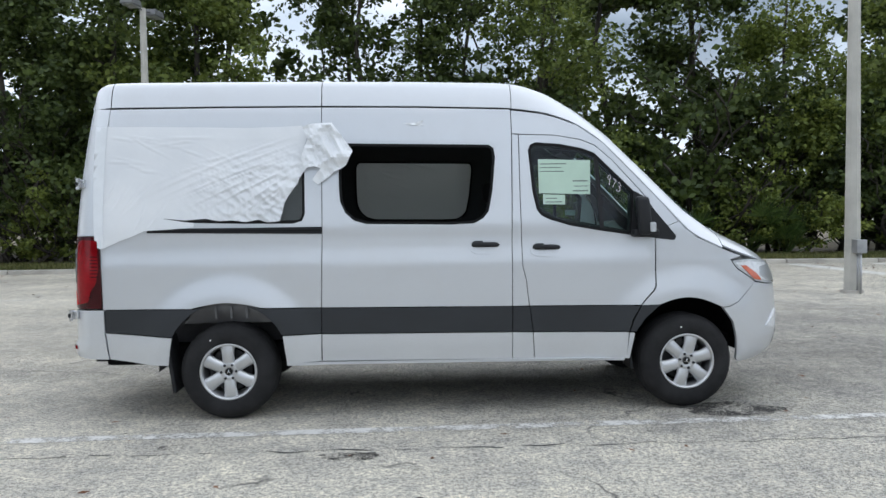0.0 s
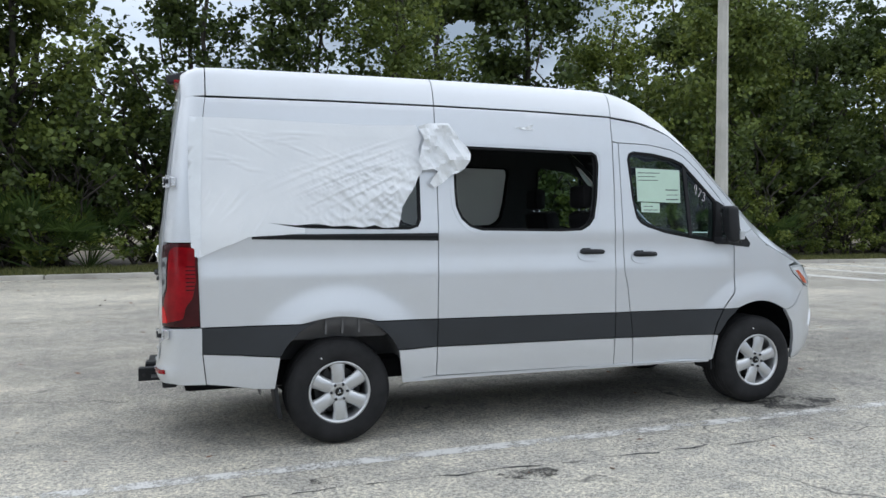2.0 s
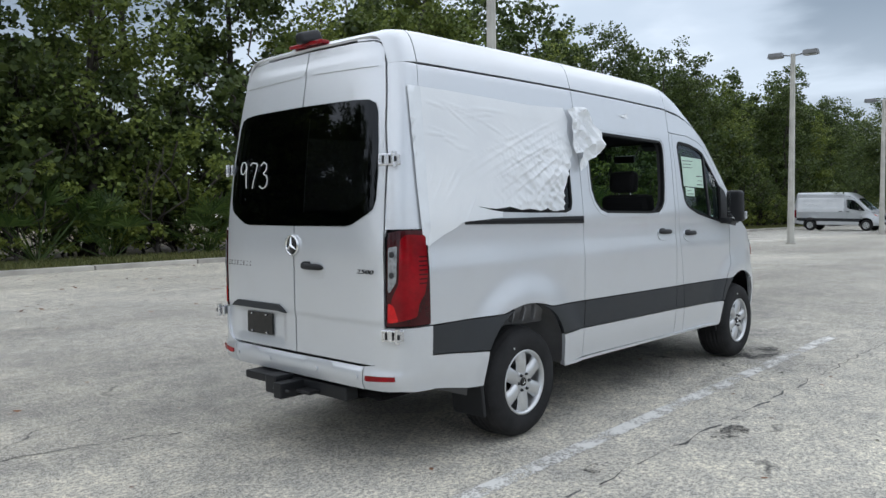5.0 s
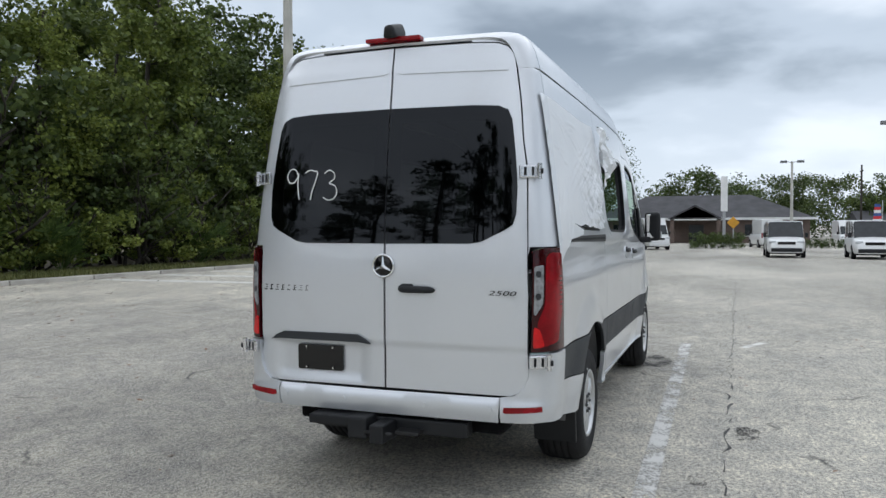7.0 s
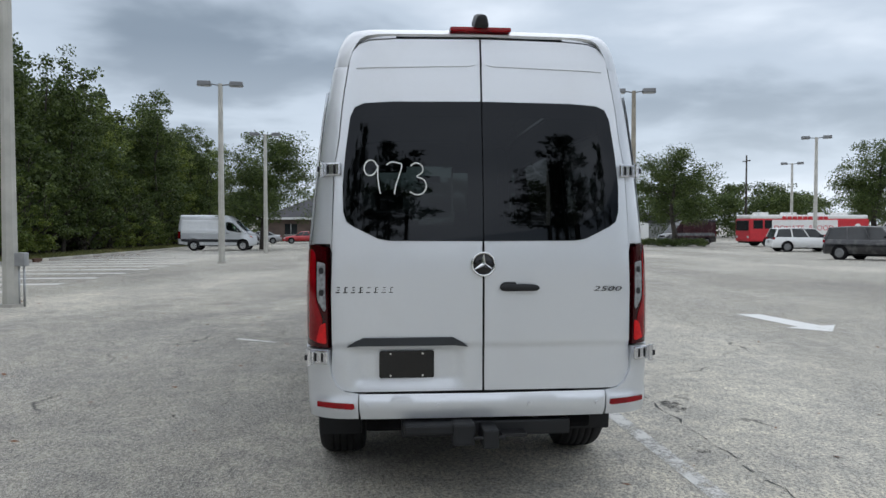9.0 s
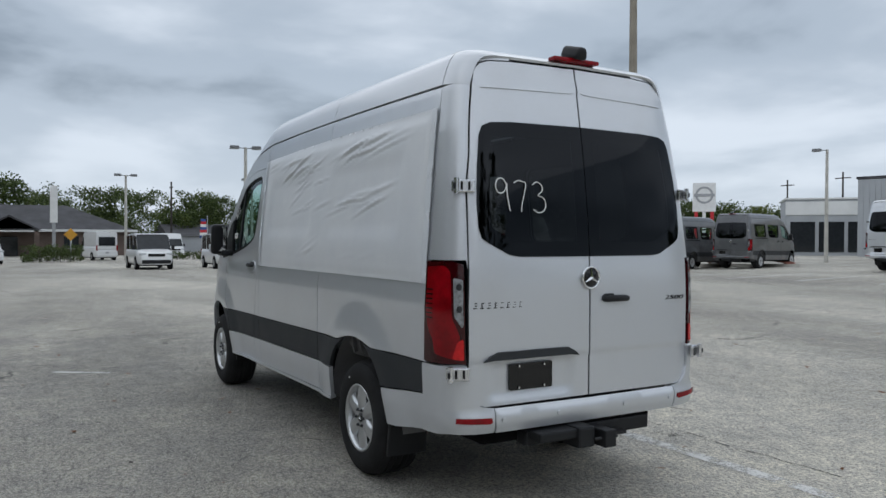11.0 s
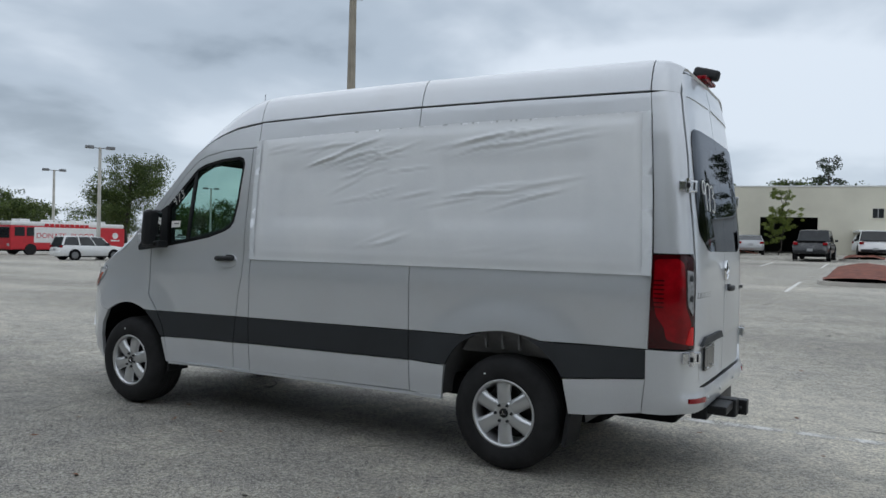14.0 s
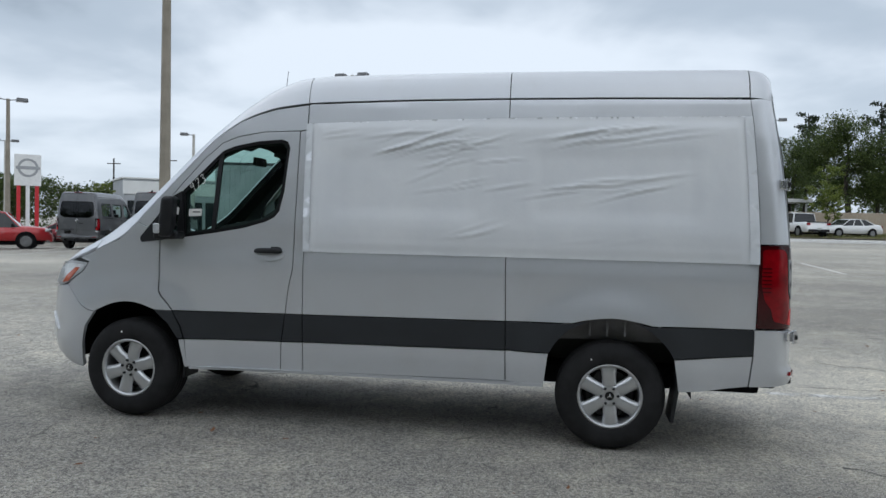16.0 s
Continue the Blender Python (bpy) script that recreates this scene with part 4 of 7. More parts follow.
def side_of(van, side, torn):
    """All panels of one flank."""
    gap = .0032
    n = lambda p: inset(sx(p), gap)
    quarter = [(-.945, .890), (-.40, .887)] + arc([(-.268, .886), (-.159, .910), (-.006, .928), (.160, .910), (.270, .884)]) + [(.738, .876), (.752, 1.5), (.755, 2.461), (0, 2.461), (-.888, 2.453),
               (-.905, 2.30), (-.955, 1.46)]
    q = panel("rear_quarter_panel", n(quarter), BODY[0], van, side, [WIN_QUARTER], step=.045)
    window_parts(q, "quarter_window", WIN_QUARTER, side, G_SIDE)
    mid = [(.738, .876), (2.248, .858), (2.251, 1.37), (2.266, 2.25), (2.264, 2.434), (1.5, 2.453), (.755, 2.461), (.752, 1.5)]
    door = panel("sliding_door" if torn else "side_panel", n(mid), BODY[0], van, side, [WIN_SLIDE], step=.045)
    if torn:
        panel("window_seal", inset(WIN_SLIDE, -.001), SEAL, door, side, holes=[inset(WIN_SLIDE, .020)], off=-.002, depth=.03, step=.06, label="black seal round an open window")
    else:
        window_parts(door, "side_window", WIN_SLIDE, side, G_SIDE, seal=.034)
    if torn:
        frame = inset(WIN_SLIDE, -.030)
        # pressed ledge round the door window
        panel("window_ledge", frame, BODY[0], door, side, [inset(WIN_SLIDE, -.018)], off=.003, depth=.006, step=.06)
    pillar = [(2.248, .858), (2.383, .858), (2.361, 1.06), (2.331, 1.19), (2.323, 1.73), (2.321, 2.226), (2.267, 2.236), (2.266, 2.1), (2.251, 1.37)]
    panel("door_pillar", n(pillar), BODY[0], van, side, step=.05)
    fd = panel("front_door", n(DOOR_REAR[::-1] + DOOR_TOP[::-1] + DOOR_FRONT[::-1]), BODY[0], van, side, [WIN_FRONT], step=.045)
    pane = window_parts(fd, "door_window", WIN_FRONT, side, G_FRONT, seal=.024)
    panel("window_divider", [(2.925, 2.085), (2.957, 2.065), (2.995, 1.435), (2.963, 1.44)], BLACKP, fd, side, off=-.002, depth=.02, step=.08)
    sail = [(3.243, 1.765), (3.335, 1.712), (3.400, 1.615), (3.48, 1.515), (3.575, 1.400), (3.563, 1.364), (3.41, 1.382), (3.21, 1.412)]
    panel("mirror_sail", rounded(sx(sail), .012), BLACKP, fd, side, off=.006, depth=.02, step=.06, label="black plastic mirror triangle")
    cab = [(2.267, 2.238), (2.322, 2.230)] + DOOR_TOP[::-1] + [(3.410, 1.50), (3.412, 1.44), (3.60, 1.515), (3.50, 1.628), (3.35, 1.79), (3.17, 1.98), (3.00, 2.16), (2.80, 2.30), (2.66, 2.355), (2.52, 2.395), (2.265, 2.428)]
    panel("windscreen_pillar", n(cab), BODY[0], van, side, step=.04)
    panel("pillar_trim", inset(sx([(2.60, 2.215)] + DOOR_TOP[::-1][1:] + [(3.42, 1.50), (3.59, 1.515), (3.50, 1.618), (3.35, 1.78), (3.17, 1.97), (3.00, 2.15), (2.80, 2.29), (2.60, 2.36)]), .001), TRIM, van, side, off=-.026, depth=.004, step=.06)
    fender = [(3.412, 1.44), (3.408, 1.00), (3.392, .962), (3.35, .920), (3.285, .848)] + arc([(3.434, .850)] + ARCH_F[3:7]) + [(4.02, .822), (4.10, .855), (4.20, .93), (4.28, 1.008), (4.11, 1.116), (4.045, 1.197), (4.15, 1.222), (3.95, 1.296), (3.75, 1.385), (3.66, 1.452), (3.60, 1.515)]
    panel("front_wing", inset([(s_of_x(x, z), z) for x, z in fender], gap * .6), BODY[0], van, side, step=.045)
    # dark rub strip and silver sill pieces
    def cl(p, nm="rub_strip"):
        return panel(nm, n(p), CLADDING, van, side, off=.004, depth=.02, step=.07)
    cl([(-.931, .713)] + arc([(-.415, .668)] + ARCH_R[1:4]) + [(-.268, .884), (-.40, .885), (-.943, .888)])
    cl(arc(ARCH_R[5:]) + [(.735, .672), (.738, .874), (.275, .882), (.17, .905)])
    cl([(.735, .670), (2.246, .652), (2.248, .856), (.738, .874)])
    cl([(2.246, .652), (2.412, .648), (2.385, .856), (2.248, .856)])
    cl([(2.412, .648), (3.185, .636), (3.215, .735), (3.28, .846), (2.385, .856)])
    cl([(3.190, .636), (3.240, .634), (3.319, .745), (3.434, .848), (3.285, .848), (3.222, .735)])
    def sill(p):
        return panel("sill_panel", n(p), BODY[0], van, side, off=.002, depth=.03, step=.06)
    sill([(-.931, .711), (-.910, .500), (-.60, .452), (-.455, .440), (-.418, .664)])
    sill([(.430, .664), (.735, .669), (.730, .448), (.458, .438)])
    sill([(.735, .667), (2.246, .650), (2.246, .430), (.732, .448)])
    sill([(2.246, .650), (2.412, .646), (2.425, .428), (2.246, .430)])
    sill([(2.412, .646), (3.183, .634), (3.172, .418), (2.425, .428)])
    panel("sill_lip", sx([(.46, .446), (3.15, .424), (3.15, .404), (.46, .424)]), BODY[0], van, side, off=.010, depth=.05, step=.15)
    panel("front_arch_trim", n([(3.186, .632), (3.235, .628), (3.195, .415), (3.165, .415)]), BODY[0], van, side, off=.001, depth=.03, step=.06)
    # tail: corner post, light, bumper end
    post = sx([(-.888, 2.453), (-.905, 2.30), (-.957, 1.463), (-1.03, 1.463)]) + sy([(.838, 1.463), (.828, 1.42)]) + sy([(.815, 1.88), (.787, 2.05), (.760, 2.31), (.742, 2.42), (.726, 2.50), (.706, 2.551), (.675, 2.584), (.622, 2.602), (.47, 2.613)]) \
        + sy([(.47, 2.628), (.60, 2.623), (.70, 2.611), (.738, 2.594), (.768, 2.562)]) + [(s_of_x(-1.02, 2.462), 2.462)]
    panel("corner_post", inset(post, gap * .8), BODY[0], van, side, step=.04)
    lamp = sx([(-.957, 1.458), (-.949, 1.24), (-.946, .900)]) + sy([(.842, .900), (.848, 1.20), (.850, 1.445), (.90, 1.462)])
    tl = panel("tail_light", inset(lamp, .002), REDDARK, van, side, off=.012, depth=.05, step=.04, label="dark red tail light with a bright red band and a clear strip")
    band = sx([(-1.10, 1.440), (-.968, 1.432), (-.964, 1.20), (-.985, 1.09), (-1.03, 1.03), (-1.045, .95)]) + sy([(.868, .915), (.870, 1.06), (.903, 1.15), (.905, 1.41)])
    panel("red_lens", rounded(inset(band, .004), .02), REDLENS, tl, side, off=.0145, depth=.006, step=.04)
    for k in range(7):
        z = 1.30 - .026 * k
        panel("lens_rib", sx([(-1.03, z), (-.972, z), (-.972, z + .008), (-1.03, z + .008)]), REDDARK, tl, side, off=.0165, depth=.004, step=.04)
    panel("brake_lens", rounded(sy([(.905, .930), (.852, .920), (.856, 1.04), (.885, 1.02)]), .015), REDBRIGHT, tl, side, off=.0165, depth=.006, step=.03)
    cl_ = panel("clear_lens", rounded(sy([(.898, 1.37), (.857, 1.36), (.855, 1.11), (.863, 1.095), (.897, 1.16)]), .012), SMOKELENS, tl, side, off=.0165, depth=.006, step=.03, label="clear strip with two round bulbs")
    for z in (1.32, 1.20):
        panel("bulb", oval(s_of_y(.876, z), z, .014, .018), BADGE, cl_, side, off=.0185, depth=.003, step=.01)
    be = sx([(-.931, .892), (-.931, .711), (-.910, .500)]) + sx([(-1.05, .505)]) + sy([(.90, .515), (.80, .512), (.68, .512), (.68, .655), (.755, .665), (.80, .70), (.826, .76), (.836, .893)])
    panel("bumper_end", inset(be, gap), BODY[0], van, side, off=.016, depth=.05, step=.04, relief=lambda s, z: (.018 * (1 - smooth01(.618, .656, z)) - .024 * (1 - smooth01(.50, .56, z))) * (1 - smooth01(-1.25, -.98, s)))
    rf = panel("bumper_reflector", inset(sy([(.885, .612), (.885, .582), (.715, .570), (.700, .577), (.705, .604)]), .001), REDLENS, van, side, off=.042, depth=.02, step=.04, label="red bumper reflector")
    # nose: bumper, headlight, fog lamp
    lamp = [(s_of_x(4.05, 1.19), 1.19), (s_of_x(4.11, 1.12), 1.12), (s_of_x(4.29, 1.012), 1.012), (s_of_x(4.43, .985), .985), (4.80, .965), (4.86, 1.12), (4.72, 1.165), (s_of_x(4.22, 1.197), 1.197)]
    hl = panel("headlight", rounded(inset(lamp, .002), .02), CLEARLENS, van, side, off=.006, depth=.03, step=.04, label="clear headlight with an amber reflector")
    panel("headlight_bezel", inset(lamp, .022), LENSPALE, hl, side, off=.008, depth=.004, step=.05, label="pale grey reflector housing")
    panel("headlight_reflector", [(4.45, 1.13), (4.40, 1.06), (4.55, 1.0), (4.78, .99), (4.80, 1.11), (4.62, 1.14)], ALLOY, hl, side, off=.011, depth=.004, step=.05)
    panel("amber_reflector", [(4.20, 1.145), (4.31, 1.03), (4.41, 1.015), (4.36, 1.075), (4.26, 1.145)], AMBER, hl, side, off=.012, depth=.004, step=.05)
    nose = sx([(4.275, 1.004), (4.195, .926), (4.098, .850), (4.02, .817), (3.957, .811)] + arc(ARCH_F[7:]) + [(4.11, .352), (4.30, .362), (4.40, .39)]) + [(4.75, .42), (S_NOSE, .42), (S_NOSE, 1.02), (4.86, 1.02), (4.80, .962), (s_of_x(4.43, .98), .98)]
    panel("front_bumper", inset([(min(s, S_NOSE - .001), z) for s, z in nose], .001), BODY[0], van, side, off=.001, depth=.03, step=.045,
          relief=lambda s, z: .010 * (1 - smooth01(.56, .66, z)) * smooth01(4.25, 4.45, s))
    panel("radiator_grille", [(4.90, 1.0), (4.93, .74), (S_NOSE, .70), (S_NOSE, 1.03)], GLOSSB, van, side, off=.012, depth=.01, step=.08)
    panel("lower_grille", [(4.85, .60), (4.80, .44), (S_NOSE, .42), (S_NOSE, .60)], BLACKP, van, side, off=.020, depth=.01, step=.08)
    fg = panel("fog_lamp", rounded([(4.44, .625), (4.60, .600), (4.68, .61), (4.66, .76), (4.60, .74)], .02), LENSPALE, van, side, off=.016, depth=.02, step=.04, label="clear lower lamp in a silver corner")
    for x0, x1, z0, owner in ([(1.925, 2.150, 1.345, door)] if torn else []) + [(2.410, 2.640, 1.318, fd)]:
        pull_handle(owner, (x0 + x1) / 2, z0, side, 1, "black door handle in an oval silver cup")
    # outer mirror
    mr = new("door_mirror")
    mr.parent = van
    mr["label"] = "black door mirror on a plastic arm"
    bm = bmesh.new()
    vs = add_box(bm, (3.285, side * 1.075, 1.565), (.105, .165, .305), .045, seg=4)
    for v in vs:
        v.co.x += (v.co.z - 1.565) * -.10 + abs(v.co.y - side * 1.0) * -.15
    part("housing", bm, BLACKP, mr, smooth=True)
    bm = bmesh.new()
    add_box(bm, (3.228, side * 1.078, 1.60), (.012, .130, .19), .004, Matrix.Rotation(radians(-6), 4, "Y"))
    part("mirror_glass", bm, CHROME, mr, "mirror pane")
    bm = bmesh.new()
    add_box(bm, (3.238, side * 1.078, 1.470), (.012, .12, .055), .004)
    part("wide_angle_glass", bm, CHROME, mr)
    bm = bmesh.new()
    vs = add_box(bm, (3.31, side * .995, 1.425), (.20, .13, .06), .02, seg=3)
    part("arm", bm, BLACKP, mr, smooth=True)
    bm = bmesh.new()
    add_box(bm, (3.325, side * 1.10, 1.475), (.05, .13, .075), .012)
    part("turn_signal", bm, CLEARLENS, mr, "clear turn signal lens")
    # hinges of the rear doors
    for z, y0 in ((1.872, .83), (.853, .885)):
        h = new("door_hinge")
        h.parent = van
        h["label"] = "bright metal rear door hinge"
        c = Vector((plan(s_of_y(y0, z), z)[0], side * y0, z))
        out = skin(s_of_y(y0, z), z, .012 if z > 1 else .036, side)
        rot = Matrix.Rotation(side * radians(-28), 4, "Z")
        bm = bmesh.new()
        add_box(bm, (0, 0, 0), (.020, .105, .072), .008)
        leaf = part("leaf", bm, HINGE, h, m=Matrix.Translation(out + Vector((-.012, -side * .012, 0))) @ rot)
        for d in (-.020, .022):
            bm = bmesh.new()
            add_box(bm, (-.0105, d, 0), (.004, .014, .046), .002)
            part("slot", bm, SEAL, leaf)
        bm = bmesh.new()
        add_cyl(bm, (0, 0, -.043), (0, 0, .043), .015, .015, 12)
        part("pin", bm, HINGE, h, m=Matrix.Translation(out + Vector((-.010, side * .046, 0))))
        bm = bmesh.new()
        add_box(bm, (0, 0, 0), (.020, .014, .030), .004)
        part("latch", bm, BLACKP, h, m=Matrix.Translation(out + Vector((-.014, side * .060, 0))) @ rot)
        bm = bmesh.new()
        add_box(bm, (0, 0, 0), (.022, .050, .064), .006)
        part("bracket", bm, HINGE, h, m=Matrix.Translation(out + Vector((.022, side * .030, 0))) @ Matrix.Rotation(side * radians(-70), 4, "Z"))
    if torn:
        r = panel("door_rail", sx([(-.598, 1.481), (.750, 1.456), (.750, 1.512), (-.598, 1.513)]), BLACKP, van, side, off=.006, depth=.03, step=.1, label="black sliding door rail")
        panel("rail_groove", sx([(-.585, 1.490), (.745, 1.474), (.745, 1.492), (-.585, 1.500)]), SEAL, r, side, off=.009, depth=.02, step=.1)
    # wheel housings, mud flaps
    for hub, rad, tag in ((0.0, .55, "rear"), (3.665, .535, "front")):
        bm = bmesh.new()
        prev = None
        for k in range(25):
            a = math.pi * (.02 + .98 * k / 24)
            x, z = hub + rad * math.cos(a), .385 + (rad + .02) * math.sin(a)
            row = [bm.verts.new((x, side * y, z)) for y in (plan(s_of_x(x, z), z)[1] - .026, .86, .48)]
            if prev:
                for j in range(2):
                    bm.faces.new((prev[j], prev[j + 1], row[j + 1], row[j]))
            prev = row
        # inner wall
        c = bm.verts.new((hub, side * .48, .30))
        inner = [v for v in bm.verts if v is not c and abs(abs(v.co.y) - .48) < 1e-5]
        for a, b in zip(inner, inner[1:]):
            bm.faces.new((a, b, c))
        bmesh.ops.recalc_face_normals(bm, faces=bm.faces[:])
        part("wheel_housing", bm, LINER if tag == "rear" else UNDER, van, smooth=True)
    # grey liner seen in the rear arch above the tyre
    seg = [(-.372, .765), (-.36, .752), (.36, .752), (.384, .765)] + [(x, z + .012) for x, z in ARCH_R[1:8][::-1]]
    ln = panel("arch_liner", sx(seg), LINER, van, side, off=-.075, depth=.02, step=.05, relief=lambda s, z: -.10 * smooth01(.90, .74, z) if z < .9 else 0.0)
    for x in (-.10, .02, .14):
        panel("liner_rib", [(x, .80), (x + .016, .80), (x + .016, .905), (x, .905)], LINER, ln, side, off=-.062, depth=.03, step=.05)
    bm = bmesh.new()
    add_box(bm, (-.45, side * .815, .44), (.030, .270, .44), .010, Matrix.Rotation(radians(-8), 4, "Y"))
    part("mud_flap", bm, BLACKP, van, "black rubber mud flap")
    bm = bmesh.new()
    add_box(bm, (3.215, side * .80, .42), (.022, .22, .20), .008, Matrix.Rotation(radians(-8), 4, "Y"))
    part("mud_flap", bm, BLACKP, van, "black rubber mud flap")
    wheel(van, 0.0, side)
    wheel(van, 3.665, side)
    # inner trim sheet, with the same openings, so that joints look dark
    g = lambda p: inset(p, -.012)
    trim = [(-.98, .60), (-.56, .60), (-.48, .80), (-.22, .945), (.22, .945), (.48, .80), (.56, .55), (3.08, .52), (3.15, .70), (3.25, .86), (3.40, .93), (3.40, 1.36), (3.22, 1.42), (3.24, 1.74), (2.95, 2.04), (2.80, 2.24), (2.60, 2.36), (2.2, 2.42), (-.92, 2.43), (-1.02, 1.9)]
    holes = [inset(WIN_QUARTER, .012), inset(WIN_SLIDE, .016), [(2.43, 2.09), (2.47, 2.13), (2.80, 2.09), (2.93, 2.03), (3.21, 1.735), (3.19, 1.45), (2.97, 1.49), (2.60, 1.57), (2.49, 1.64), (2.455, 1.80)]]
    trim_side(van, side, sx(trim), holes)


def trim_side(van, side, poly, holes):
    arch = [(s, z) for s, z in poly]
    p = panel("inner_trim", arch, TRIM, van, side, holes, off=-.030, depth=.03, step=.10)
    return p


def tail_of(van):
    """Rear doors, bumper middle, brake light, camera, plate, tow hitch."""
    outline = [(.828, .70), (.835, .80), (.829, .90), (.826, 1.41), (.811, 1.88), (.784, 2.05), (.756, 2.31), (.738, 2.42), (.722, 2.50), (.702, 2.548), (.672, 2.580), (.62, 2.598), (.47, 2.609), (.002, 2.617), (.002, .655), (.73, .655), (.79, .672)]
    win = [(.003, 1.480), (.51, 1.482), (.572, 1.492), (.705, 1.557), (.745, 1.585), (.762, 1.64), (.765, 1.785), (.748, 1.98), (.724, 2.16), (.700, 2.215), (.648, 2.238), (.50, 2.248), (.003, 2.254)]
    for side in (1, -1):
        d = panel("rear_door", inset([(max(s, S_TAIL + .0003), z) for s, z in sy(outline)], .0040), BODY[0], van, side, [[(max(s, S_TAIL + .06), z) for s, z in inset(sy(win), .075)]], off=.0, depth=.02, step=.028,
                  relief=lambda s, z: .007 * smooth01(.895, .915, z) + .007 * smooth01(2.455, 2.475, z) * (0 if z > 2.60 else 1) * (1 - smooth01(2.475, 2.56, z))
                  + (-.018 * smooth01(.09, .17, y_of(s, z)) * (1 - smooth01(.66, .75, y_of(s, z))) * (1 - smooth01(.88, .915, z)) * smooth01(.655, .735, z) if side > 0 else 0))
        panel("rear_window", [(max(s, S_TAIL + .0012), z) for s, z in sy(win)], G_REAR, d, side, off=.012, depth=.004, step=.05, label="dark tinted rear window").visible_shadow = False
        panel("pressed_ridge", sy([(.69, 2.436), (.06, 2.456), (.03, 2.465), (.06, 2.472), (.65, 2.456)]), BODY[0], d, side, off=.014, depth=.014, step=.03)
        panel("door_seal", inset(sy(outline), -.004), SEAL, d, side, [inset(sy(outline), .03)], off=-.014, depth=.004, step=.06)
        # the pane covers a pressed frame with a smaller opening: dark band round it
        band = [(max(s, S_TAIL + .0005), z) for s, z in sy(win)]
        panel("window_band", inset(band, .0008), SEAL, d, side, [[(max(s, S_TAIL + .07), z) for s, z in inset(sy(win), .085)]], off=.0085, depth=.004, step=.05)
        if side > 0:
            # grab bar over the plate, plate, badge
            panel("grab_bar", [(s, z) for s, z in sy([(.744, .906), (.705, .935), (.655, .956), (.17, .956), (.12, .93), (.088, .904), (.16, .912), (.68, .912)])], CLADDING, d, side, off=.024, depth=.05, step=.04, label="dark grey grab bar")
            pl = panel("licence_plate", rounded(sy([(.571, .733), (.571, .881), (.272, .882), (.272, .733)]), .012), GLOSSB, d, side, off=-.002, depth=.012, step=.08, label="blank black licence plate")
            for y in (.51, .335):
                for z in (.748, .868):
                    p = skin(s_of_y(y, z), z, .002, side)
                    bm = bmesh.new()
                    add_cyl(bm, (0, 0, 0), (-.006, 0, 0), .007, .006, 8)
                    part("bolt", bm, CHROME, pl, m=Matrix.Translation(p))
            # model badge as plain chrome bars
            for k in range(8):
                y = .782 - k * .041
                p = skin(s_of_y(y, 1.216), 1.216, .004, side)
                bm = bmesh.new()
                for dz in (-.0135, .0135):
                    add_box(bm, (0, -dz * .3, dz), (.006, .0395, .0075), .002)
                add_box(bm, (0, (.013 if k % 2 else -.013), 0), (.006, .008, .026), .002)
                if k % 3 != 1:
                    add_box(bm, (0, 0, 0), (.006, .030, .006), .002)
                part("badge_bar", bm, BADGE, d, m=Matrix.Translation(p))
        else:
            pull_handle(d, s_of_y(.20, 1.215), 1.218, side, 1, "black rear door handle in an oval silver cup")
            number_badge(d, side)
    # emblem: dark disc, ring and three plain bars
    x = plan(S_TAIL + .01, 1.355)[0]
    em = part("emblem", lathe([(0, -.020), (.050, -.018), (.056, -.012), (.056, 0)], 40), GLOSSB, van, "round black emblem with a chrome ring", smooth=True,
              m=pose(x - .004, .002, 1.355, 0, 0, -90))
    part("emblem_ring", lathe([(.055, -.010), (.058, -.022), (.065, -.024), (.069, -.016), (.068, 0), (.055, 0)], 48), CHROME, em, smooth=True)
    bm = bmesh.new()
    for k in range(3):
        a = math.radians(90 + 120 * k)
        add_cyl(bm, (0, -.026, 0), (.054 * math.cos(a), -.022, .054 * math.sin(a)), .011, .003, 4)
    part("emblem_bars", bm, CHROME, em)
    # bumper middle
    # dark seal behind the joint of the two doors
    panel("door_seal", [(S_TAIL - .02, .66), (S_TAIL + .02, .66), (S_TAIL + .02, 2.62), (S_TAIL - .02, 2.62)], SEAL, van, 1, off=-.010, depth=.004, step=.08)
    sa, sb = s_of_y(.678, .58), 2 * S_TAIL - s_of_y(.678, .58)
    panel("rear_bumper", inset([(sa, .512), (sa, .652), (S_TAIL, .648), (sb, .652), (sb, .512), (S_TAIL, .510)], .0015), BODY[0], van, 1, off=.018, depth=.07, step=.04,
          relief=lambda s, z: -.002 + .018 * (1 - smooth01(.618, .656, z)) - .024 * (1 - smooth01(.50, .56, z)))
    for side in (1, -1):
        for y in (.632, .252):
            p = skin(s_of_y(y, .586), .586, .037, side)
            bm = bmesh.new()
            add_cyl(bm, (0, 0, 0), (-.006, 0, 0), .013, .012, 16)
            part("parking_sensor", bm, BODY[0], van, m=Matrix.Translation(p))
    bl = box_part("brake_light", (-1.052, 0, 2.662), (.07, .345, .026), REDLENS, van, .010, label="red high-mounted brake light")
    bm = bmesh.new()
    vs = add_box(bm, (-1.055, 0, 2.715), (.18, .090, .075), .028, Matrix.Rotation(radians(-16), 4, "Y"), (1.0, .6), 4)
    part("rear_camera", bm, BLACKP, van, "black rear camera housing on the roof edge", smooth=True)
    # tow hitch
    h = new("tow_hitch")
    h.parent = van
    h["label"] = "black steel tow hitch"
    box_part("cross_bar", (-1.15, -.02, .445), (.10, .94, .085), BLACKP, h, .012)
    box_part("step_plate", (-1.25, .27, .470), (.13, .34, .055), BLACKP, h, .012)
